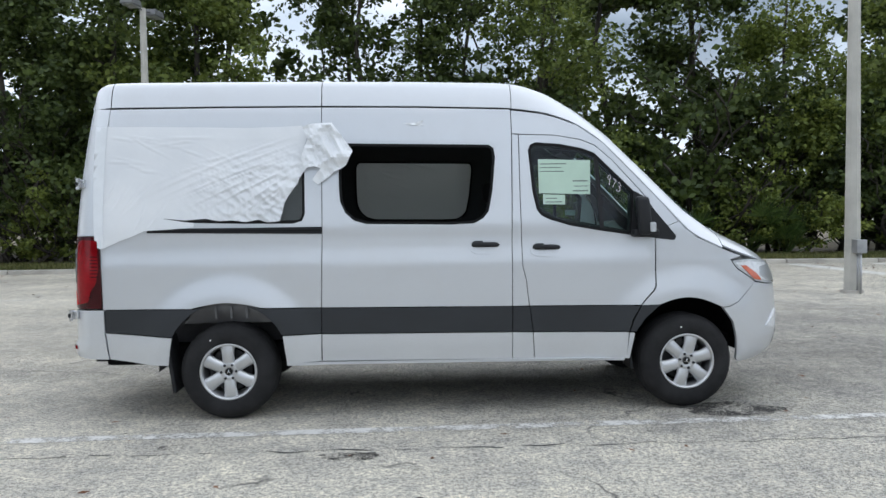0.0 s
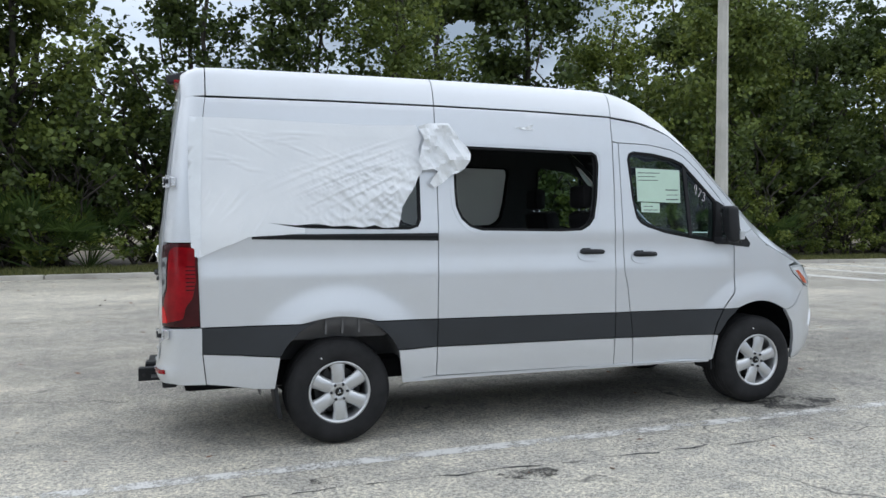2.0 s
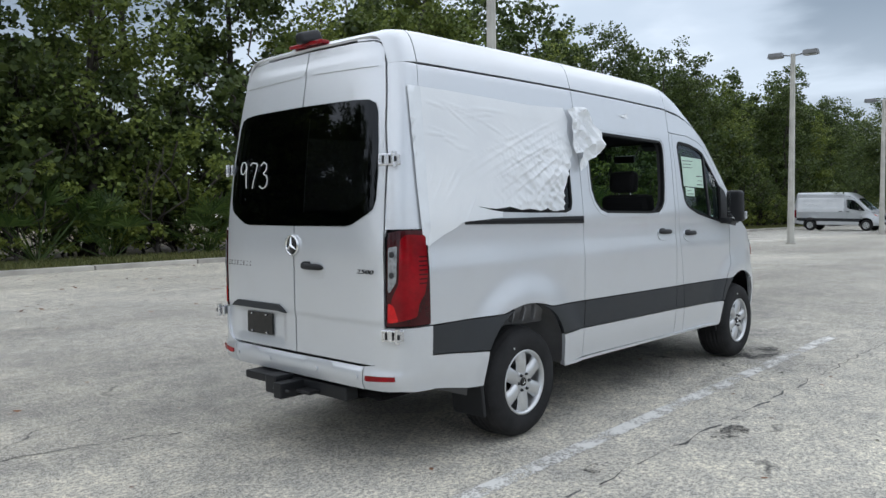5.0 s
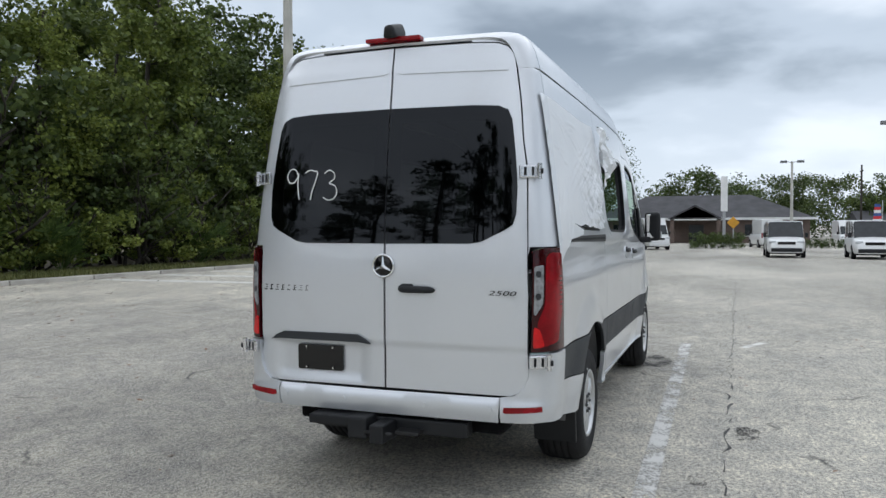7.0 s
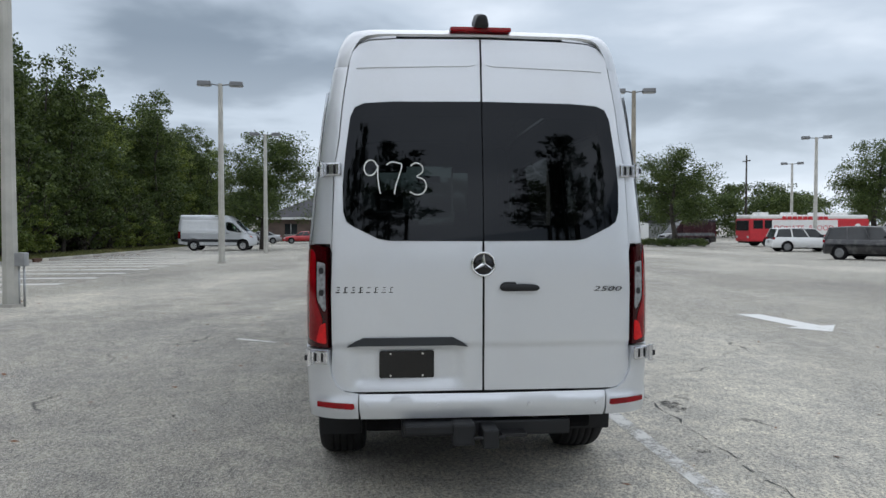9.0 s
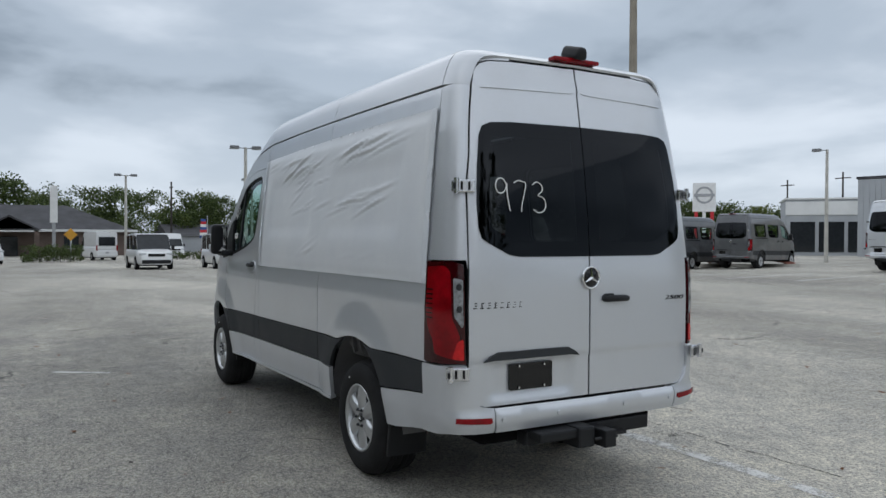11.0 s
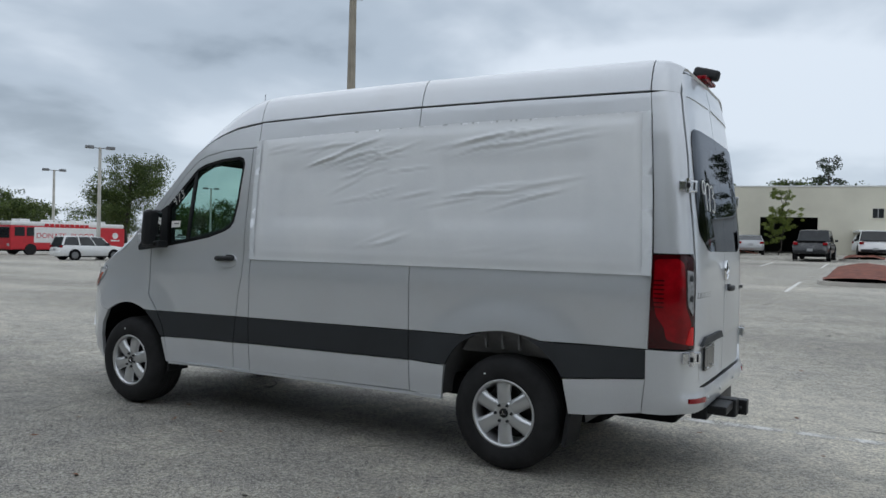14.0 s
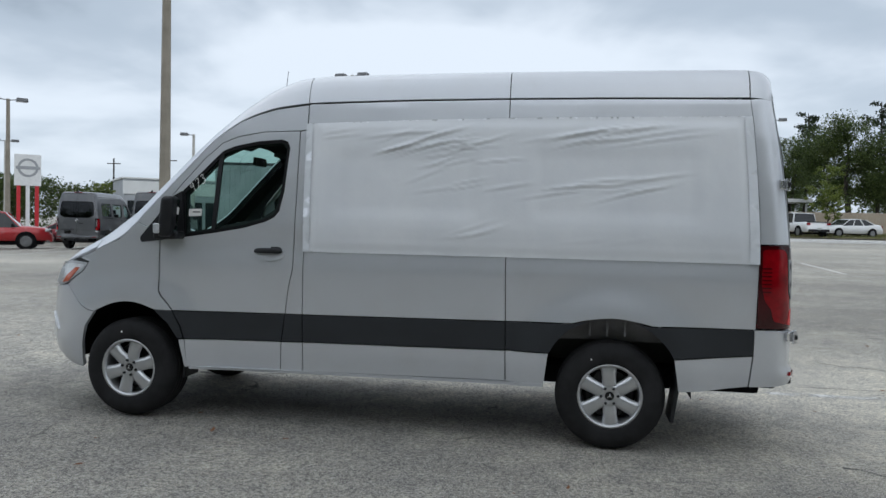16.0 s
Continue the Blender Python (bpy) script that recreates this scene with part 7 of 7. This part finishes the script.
def bus():
    """A long red bus with a white banner."""
    b = thing("bus", "long red bus with a white banner along its side", "bus", group=ROW)
    box_part("body", (0, 0, 1.45), (10.2, 2.5, 2.0), SIGNRED, b, .12)
    box_part("roof", (0, 0, 2.62), (10.1, 2.4, .36), SIGNWHITE, b, .12)
    box_part("skirt", (0, 0, .42), (9.8, 2.4, .20), UNDER, b, .03)
    for x in (-3.6, -1.2, 1.2, 3.2):
        box_part("roof_unit", (x, 0, 2.90), (.8, 1.2, .22), SIGNWHITE, b, .05)
    box_part("windscreen", (-5.09, 0, 1.85), (.06, 2.2, .9), WINDOWDARK, b, .03)
    for k in range(2):
        box_part("window", (-4.4 + k * .95, -1.25, 1.95), (.80, .04, .75), WINDOWDARK, b, .02)
    bn = box_part("banner", (-.45, -1.262, 1.70), (5.6, .03, 1.30), SIGNWHITE, b, .005)
    for word, wx in (("DONATE", -1.82), ("BLOOD", .95)):
        text_on(bn, word, .62, pose(wx, -1.283, 1.62, 90, 0, 0), SIGNRED)
    for k in range(9):
        box_part("text_bar", (-2.2 + .44 * k, -1.255, 2.50), (.34, .06, .30), SIGNRED, bn, .004)
    box_part("text_bar", (-.45, -1.283, 1.15), (2.6, .008, .14), SIGNRED, bn, .002)
    bm = bmesh.new()
    add_cyl(bm, (4.1, -1.285, 1.75), (4.1, -1.25, 1.75), .28, .28, 20)
    part("emblem", bm, SIGNWHITE, b)
    box_part("text_bar", (4.1, -1.268, 1.30), (.9, .008, .12), SIGNWHITE, b, .002)
    for x in (-3.5, 2.6):
        for s in (-1, 1):
            part("wheel", lathe([(0, -.02), (.47, -.02), (.48, .02), (.48, .25), (0, .25)], 24), RUBBER, b, m=pose(x, s * 1.26, .48, 0, 0, 0 if s < 0 else 180))
    for s in (-1, 1):
        box_part("headlight", (-5.1, s * .95, .85), (.06, .3, .2), CLEARLENS, b, .02)
    b.matrix_world = pose(64.6, -39.9, gz(64.6, -39.9), 0, 0, -86) @ Matrix.Diagonal((1.2, 1, 1.06, 1))


bus()

# ---- buildings, signs, islands, hedges ----
def frame_at(p, q):
    """Origin at p, x along the front to q, y towards the lot."""
    d = Vector((q[0] - p[0], q[1] - p[1]))
    return Matrix.Translation((p[0], p[1], gz(*p))) @ Matrix.Rotation(math.atan2(d.y, d.x), 4, "Z") @ Matrix.Diagonal((1, -1, 1, 1)), d.length


def wall_with(name, length, height, openings, material, parent, thick=.25, base=-.6):
    """A wall in its own x-z plane with openings that go through it."""
    outer = [(0, base), (length, base), (length, height), (0, height)]
    verts, tris = filled(outer, [[(a, c), (b, c), (b, d), (a, d)] for a, b, c, d in openings], 4.0)
    bm = bmesh.new()
    vs = [bm.verts.new((x, 0, z)) for x, z in verts]
    fs = []
    for t in tris:
        fs.append(bm.faces.new([vs[i] for i in t]))
    r = bmesh.ops.extrude_face_region(bm, geom=fs)
    for v in r["geom"]:
        if isinstance(v, bmesh.types.BMVert):
            v.co.y += thick
    bmesh.ops.recalc_face_normals(bm, faces=bm.faces[:])
    return part(name, bm, material, parent)


def workshop():
    """Long flat-roofed workshop: grey metal end, cream front with openings."""
    m, L = frame_at((18.7, -55.5), (-5.5, -59.6))
    b = thing("workshop_building", "long low cream workshop with a flat roof and dark openings", "building", m)
    H = 5.75
    ops = [(3.2, 4.3, 1.3, 2.4), (5.85, 6.45, .25, 2.25), (13.1, 17.1, .3, 3.45), (20.7, 21.45, 3.45, 4.15)]
    w = wall_with("wall", L, H, ops, CREAM, b, -.25)
    for o in ops[:1] + ops[3:]:
        win = new("window")
        win.parent = b
        box_part("pane", ((o[0] + o[1]) / 2, -.14, (o[2] + o[3]) / 2), (o[1] - o[0], .03, o[3] - o[2]), WINDOWDARK, win, 0)
        box_part("sill", ((o[0] + o[1]) / 2, .02, o[2] - .04), (o[1] - o[0] + .2, .14, .07), CREAM, win, .01)
        box_part("mullion", ((o[0] + o[1]) / 2, -.11, (o[2] + o[3]) / 2), (.05, .05, o[3] - o[2]), SIGNGREY, win, .004)
    box_part("door", (6.15, -.16, 1.25), (.60, .06, 2.0), DARKHOLE, b, .004)
    box_part("back_wall", (L / 2, -13, H / 2 - .3), (L, .2, H), CREAM, b, .01)
    box_part("end_wall", (L - .1, -6.5, H / 2 - .3), (.2, 12.8, H), CREAM, b, .01)
    box_part("inner_wall", (15, -7, H / 2 - .3), (14, .2, H), DARKHOLE, b, .01)
    box_part("roof", (L / 2, -6.6, H - .12), (L - .1, 12.9, .16), SHINGLE, b, .01)
    box_part("parapet_cap", (L / 2, -.12, H + .04), (L + .06, .36, .09), WHITEWALL, b, .01)
    box_part("wall_lamp", (3.7, .12, 4.1), (.25, .25, .22), LAMPGREY, b, .03)
    box_part("roof_vent", (6, -3, H + .2), (.7, .7, .4), GALV, b, .03)
    box_part("lean_to", (21.8, 1.2, 1.15), (3.0, 2.2, 2.3), TANWALL, b, .03)
    box_part("lean_to_roof", (21.4, 1.2, 2.42), (3.9, 2.6, .14), WHITEWALL, b, .02)
    g = new("metal_end")
    g.parent = b
    for k in range(28):
        box_part("cladding_sheet", (-.20 - .42 * k, -.10, H / 2 - .3), (.405, .12 + .02 * (k % 2), H + .1), GREYWALL, g, .006)
    box_part("end_roof", (-6, -6.5, H - .1), (11.9, 12.5, .2), SHINGLE, b, .01)


workshop()


def garage():
    m, L = frame_at((-6.5, -66.6), (-13.1, -67.8))
    b = thing("garage_building", "small white garage with an open roller door", "building", m)
    H = 5.0
    wall_with("wall", L, H, [(1.2, 4.5, .05, 3.3)], WHITEWALL, b, -.2)
    box_part("side_wall", (L - .1, -4, H / 2 - .2), (.2, 7.6, H), WHITEWALL, b, .01)
    box_part("side_wall", (.1, -4, H / 2 - .2), (.2, 7.6, H), WHITEWALL, b, .01)
    box_part("back_wall", (L / 2, -8, H / 2 - .2), (L, .2, H), DARKHOLE, b, .01)
    box_part("roof", (L / 2, -4, H + .06), (L + .4, 8.4, .14), WHITEWALL, b, .02)
    box_part("roller_door", (2.85, -.30, 3.55), (3.4, .3, .4), GALV, b, .05)
    c = thing("canopy", "white flat canopy on thin posts behind the garage", "canopy", pose(-18.5, -80, gz(-18, -80)))
    box_part("canopy_roof", (0, 0, 3.0), (9, 5, .35), WHITEWALL, c, .03)
    for x in (-4, 0, 4):
        for y in (-2, 2):
            cyl_part("post", (x, y, -.1), (x, y, 2.9), .07, WHITEWALL, c)
    f = thing("fence", "tan board fence along the far verge", "fence", pose(-32, -66.5, gz(-25, -66), 0, 0, 4))
    for k in range(54):
        box_part("board", (.30 * k, 0, .95), (.285, .03, 1.9), TANWALL, f, .004)
    for k in range(8):
        box_part("post", (2.3 * k, -.06, .95), (.1, .1, 2.0), TANWALL, f, .008)


garage()


def office():
    """Low brick office with a hipped shingle roof and a gabled porch."""
    m = pose(97, 2.0, gz(97, 2), 0, 0, 90)
    b = thing("office_house", "low brown brick office with grey hipped roof and gabled porch", "building", m)
    L, D, H = 26, 14, 3.0
    box_part("wall", (0, -D / 2, H / 2), (L, D, H), BRICKWALL, b, .02)
    bm = bmesh.new()
    e = [(-L / 2 - .8, .8, H), (L / 2 + .8, .8, H), (L / 2 + .8, -D - .8, H), (-L / 2 - .8, -D - .8, H)]
    r = [(-L / 2 + 6.5, -D / 2, H + 3.2), (L / 2 - 6.5, -D / 2, H + 3.2)]
    v = [bm.verts.new(p) for p in e + r]
    for f in ((0, 1, 5, 4), (1, 2, 5), (2, 3, 4, 5), (3, 0, 4), (3, 2, 1, 0)):
        bm.faces.new([v[i] for i in f])
    bmesh.ops.recalc_face_normals(bm, faces=bm.faces[:])
    part("roof", bm, SHINGLE, b)
    box_part("fascia", (0, .78, H), (L + 1.6, .1, .28), WHITEWALL, b, .01)
    for x in (-10, -6.5, 6.0, 9.5):
        w = new("window")
        w.parent = b
        box_part("pane", (x, .03, 1.6), (1.6, .06, 1.4), WINDOWDARK, w, .0)
        box_part("sill", (x, .08, .86), (1.8, .16, .08), WHITEWALL, w, .01)
        box_part("frame", (x, .07, 1.6), (.06, .05, 1.4), WHITEWALL, w, .004)
    p = new("porch")
    p.parent = b
    bm = bmesh.new()
    t = [bm.verts.new(q) for q in ((-3.2, 4.0, H), (-3.2 + 6.4, 4.0, H), (0, 4.0, H + 1.7), (-3.2, -2, H), (3.2, -2, H), (0, -2, H + 1.7))]
    for f in ((0, 1, 2), (3, 5, 4), (0, 2, 5, 3), (1, 4, 5, 2), (0, 3, 4, 1)):
        bm.faces.new([t[i] for i in f])
    bmesh.ops.recalc_face_normals(bm, faces=bm.faces[:])
    part("porch_roof", bm, SHINGLE, p)
    bm = bmesh.new()
    t = [bm.verts.new(q) for q in ((-2.6, 4.03, H + .15), (2.6, 4.03, H + .15), (0, 4.03, H + 1.45))]
    bm.faces.new(t[::-1])
    bmesh.ops.solidify(bm, geom=bm.faces[:], thickness=.04)
    part("gable", bm, CREAM, p)
    for x in (-2.7, 2.7):
        box_part("porch_post", (x, 3.7, H / 2), (.5, .5, H), BRICKWALL, p, .02)
    box_part("porch_beam", (0, 3.8, H - .05), (6.2, .3, .3), WHITEWALL, p, .02)
    box_part("entrance", (0, .06, 1.15), (1.8, .08, 2.2), WINDOWDARK, b, .01)
    h = thing("warehouse", "low grey warehouse with a white gable end", "building", pose(114, -36, gz(110, -36), 0, 0, 90) @ Matrix.Diagonal((1, 1, .68, 1)))
    box_part("wall", (0, -6, 1.8), (34, 12, 3.6), GREYWALL, h, .02)
    bm = bmesh.new()
    t = [bm.verts.new(q) for q in ((-17.5, .6, 3.6), (17.5, .6, 3.6), (17.5, -6, 6.2), (-17.5, -6, 6.2), (-17.5, -12.6, 3.6), (17.5, -12.6, 3.6))]
    for f in ((0, 1, 2, 3), (3, 2, 5, 4), (0, 3, 4), (1, 5, 2), (0, 4, 5, 1)):
        bm.faces.new([t[i] for i in f])
    bmesh.ops.recalc_face_normals(bm, faces=bm.faces[:])
    part("roof", bm, SHINGLE, h)
    bm = bmesh.new()
    o = [(-6, 0), (6, 0), (6, 3.4), (0, 6.0), (-6, 3.4)]
    t = [bm.verts.new((a, d, c)) for d in (2.5, -.4) for a, c in o]
    bm.faces.new(t[:5])
    bm.faces.new(t[:4:-1])
    for k in range(5):
        bm.faces.new((t[k], t[5 + k], t[5 + (k + 1) % 5], t[(k + 1) % 5]))
    bmesh.ops.recalc_face_normals(bm, faces=bm.faces[:])
    part("white_gable", bm, WHITEWALL, h)
    for k in range(5):
        box_part("roller_door", (-13 + 4.6 * k, .04, 1.4), (2.6, .08, 2.8), GALV, h, .01)
    s = thing("showroom", "pale flat-roofed showroom behind the grey vans", "building", pose(52, -88, gz(50, -88), 0, 0, 40))
    box_part("wall", (0, 0, 3.2), (16, 10, 7.0), GREYWALL, s, .03)
    box_part("front_band", (0, 5.05, 5.6), (16.2, .2, 1.6), WHITEWALL, s, .02)
    for k in range(5):
        box_part("window", (-6.2 + 3.1 * k, 5.04, 2.2), (2.7, .1, 3.6), WINDOWDARK, s, .01)
    box_part("roof_cap", (0, 0, 6.75), (16.4, 10.4, .2), WHITEWALL, s, .02)


office()


def sign_tower(x, y, w, h, turn):
    t = thing("sign_tower", "tall white sign tower with a plain round emblem and red bars", "sign", pose(x, y, gz(x, y), 0, 0, turn))
    box_part("panel", (0, 0, h - 2.1), (w, .5, 4.2), SIGNWHITE, t, .05)
    for k in (-1.1, 0, 1.1):
        box_part("red_bar", (k, 0, (h - 4.2) / 2), (.45, .4, h - 4.2), SIGNRED if k else SIGNWHITE, t, .02)
    part("emblem_ring", lathe([(.95, -.30), (1.25, -.30), (1.25, .30), (.95, .30), (.95, -.30)], 32), SIGNGREY, t, m=pose(0, 0, h - 1.8))
    box_part("emblem_bar", (0, 0, h - 1.8), (2.9, .64, .42), SIGNGREY, t, .03)
    return t


sign_tower(73.6, -86.1, 3.2, 10.3, 45)
s = thing("sign_slab", "narrow tall white sign slab", "sign", pose(74.8, -1.4, gz(74.8, -1.4), 0, 0, 90))
box_part("slab", (0, 0, 5.2), (.62, .3, 3.4), SIGNWHITE, s, .03)
box_part("post", (0, 0, 1.9), (.28, .22, 3.9), SIGNGREY, s, .02)
s = thing("warning_sign", "yellow diamond warning sign on a thin post", "sign", pose(66.8, -2.2, gz(66.8, -2.2), 0, 0, -90))
cyl_part("post", (0, 0, -.1), (0, 0, 2.6), .04, GALV, s)
box_part("plate", (0, -.06, 2.3), (.75, .02, .75), SIGNYELLOW, s, .003, Matrix.Rotation(radians(45), 4, "Y"))
s = thing("stop_sign", "red eight-sided stop sign on a steel post", "sign", pose(-12.2, -53.9, gz(-12.2, -53.9), 0, 0, 190))
cyl_part("post", (0, 0, -.1), (0, 0, 2.5), .035, GALV, s)
bm = bmesh.new()
add_cyl(bm, (0, -.055, 2.45), (0, -.035, 2.45), .42, .42, 8)
bmesh.ops.rotate(bm, verts=bm.verts[:], cent=(0, 0, 2.45), matrix=Matrix.Rotation(radians(22.5), 3, "Y"))
pl = part("plate", bm, SIGNRED, s)
part("rim", lathe([(.385, -.058), (.42, -.058), (.42, -.034), (.385, -.058)], 8), SIGNWHITE, s, m=pose(0, 0, 2.45, 0, 22.5, 0))
text_on(s, "STOP", .26, pose(0, -.062, 2.45, 90, 0, 0), SIGNWHITE)
s = thing("feather_flag", "blue and white striped flag on a thin pole", "flag", pose(70, -14.2, gz(70, -14), 0, 0, 90))
cyl_part("pole", (0, 0, -.1), (0, 0, 4.2), .03, GALV, s)
for k in range(7):
    box_part("stripe", (.38, 0, 2.2 + .26 * k), (.7 - .04 * k, .02, .25), (BLUECLOTH, SIGNWHITE, SIGNRED)[k % 3], s, .002)
for x, y, h in ((58, -95, 11), (100, -52, 12), (108, -18, 10), (70, -100, 11), (40, -118, 12)):
    p = thing("utility_pole", "thin dark wooden utility pole", "pole", pose(x, y, gz(x, y)))
    cyl_part("post", (0, 0, -.3), (0, 0, h), .16, BARK, p, .11)
    box_part("crossarm", (0, 0, h - .8), (2.2, .12, .14), BARK, p, .01)


def island(x0, x1, y0, y1, label):
    """Kerbed planting island with mulch."""
    pts = rounded([(x0, y0), (x1, y0), (x1, y1), (x0, y1)], 1.0, 5)
    zc = gz((x0 + x1) / 2, (y0 + y1) / 2)
    o = thing("planting_island", label, "island", kind="structure")
    inner = inset(pts, .18)
    n = len(inner)
    outer = inset(pts, 0)
    bm = bmesh.new()
    a = [bm.verts.new((x, y, gz(x, y) - .05)) for x, y in outer]
    b = [bm.verts.new((x, y, gz(x, y) + .14)) for x, y in inset(pts, .02)]
    c = [bm.verts.new((x, y, gz(x, y) + .14)) for x, y in inner]
    d = [bm.verts.new((x, y, gz(x, y) + .05)) for x, y in inner]
    for i in range(n):
        j = (i + 1) % n
        for p, q in ((a, b), (b, c), (c, d)):
            bm.faces.new((p[i], p[j], q[j], q[i]))
    bmesh.ops.recalc_face_normals(bm, faces=bm.faces[:])
    part("island_kerb", bm, CONCRETE, o)
    vs, ts = filled(inner, [], .6)
    raw("mulch", [(x, y, gz(x, y) + .11 + .10 * max(0, noise.noise((x, y, 0))) + .16 * smooth01(0, 1.0, min(abs(x - x0), abs(x - x1)))) for x, y in vs], ts, MULCH, o, "red-brown bark mulch", smooth=True)


island(-3.1, -.3, -36, -23.0, "kerbed island of red-brown mulch")
island(-2.7, -.1, -52.0, -45.5, "kerbed island of red-brown mulch")
island(5.0, 16.5, -53.2, -51.4, "kerbed mulch bed before the workshop")
island(20, 36, -24.5 - 8, -23.2 - 8, "kerbed mulch bed behind the parked row")
sheet("far_verge", [-70, -50, -40, -30, -24, -18, -13.2], [-66, -60, -57, -54, -52.4], SOIL, "far grass verge", lift=.07)
grass_patch("far_grass", [(-40, -13.4, -66, -52.5, .07)], [9000], "rough green grass on the far verge", .22)


def hedge(x, y, l, w, h, turn):
    t = thing("hedge", "clipped dark green hedge", "hedge", pose(x, y, gz(x, y), 0, 0, turn), group="hedges")
    rng = random.Random(int(x * 7 + y))
    verts, faces = [], []
    for _ in range(int(l * w * 16)):
        c = (rng.uniform(-l / 2, l / 2), rng.uniform(-w / 2, w / 2), rng.uniform(.15, h - .15))
        leaves(verts, faces, c, .28, 26, .12, .8, rng)
    raw("foliage", verts, faces, LEAF_A, t)
    for k in range(int(l * 2)):
        cyl_part("stem", (-l / 2 + .5 * k + .2, 0, -.05), (-l / 2 + .5 * k + .25, .05, h * .6), .025, BARK, t)


hedge(66.8, -0.9, 4.5, 3.0, 1.5, 90)
hedge(72, -11.0, 7.0, 1.2, .9, 90)
hedge(80, -22.0, 12.0, 1.4, .9, 90)
hedge(64, -27.0, 6.0, 2.4, .8, 60)

# ---- small things on the ground ----
box_part("storm_inlet", (33.0, KERB_Y + .06, gz(33.0, 16.7) + .08), (.9, .30, .16), RUST, None, .02)
tagged(bpy.data.objects["storm_inlet"], "rust-brown storm drain inlet in the kerb", "drain", kind="structure")


def scatter(name, n, spread, material, label, category, sizes, seed, thin=True):
    rng = random.Random(seed)
    verts, faces = [], []
    for _ in range(n):
        x, y = spread(rng)
        s, a, z = rng.uniform(*sizes), rng.uniform(0, 6.28), gz(x, y)
        u, v = Vector((math.cos(a), math.sin(a), 0)), Vector((-math.sin(a), math.cos(a), 0))
        k, c = len(verts), Vector((x, y, z))
        if thin:
            up = Vector((0, 0, s * rng.uniform(.1, .5)))
            verts += [c - u * s + up * .3, c + v * s * .45 + Vector((0, 0, .003)), c + u * s + up, c - v * s * .45 + up * .6 + Vector((0, 0, .002))]
            faces += [(k, k + 1, k + 2), (k, k + 2, k + 3)]
        else:
            h = Vector((0, 0, s * .6))
            verts += [c - u * s, c - v * s * .8, c + u * s * .9, c + v * s, c + h + u * s * .2]
            faces += [(k, k + 1, k + 4), (k + 1, k + 2, k + 4), (k + 2, k + 3, k + 4), (k + 3, k, k + 4)]
    return tagged(raw(name, verts, faces, material), label, category, kind="stuff")


ring = lambda r: ((lambda a, d: (1.2 + math.cos(a) * d * 1.25, math.sin(a) * d))(r.uniform(0, 6.28), 1.3 + 14 * r.random() ** .8))
scatter("fallen_leaves", 420, ring, DRYLEAF, "scattered dry brown leaves on the asphalt", "leaves", (.018, .045), 3)
scatter("fallen_leaves", 1500, lambda r: (r.uniform(-25, 50), KERB_Y - r.random() ** 2.2 * 9), DRYLEAF, "dry leaves drifted along the kerb", "leaves", (.025, .07), 4)
scatter("loose_grit", 5200, ring, CONCRETE, "loose pale grit on the asphalt", "gravel", (.004, .012), 6, False)
scatter("twigs", 160, ring, BARK, "small dark twigs and crumbs on the asphalt", "debris", (.012, .035), 8)
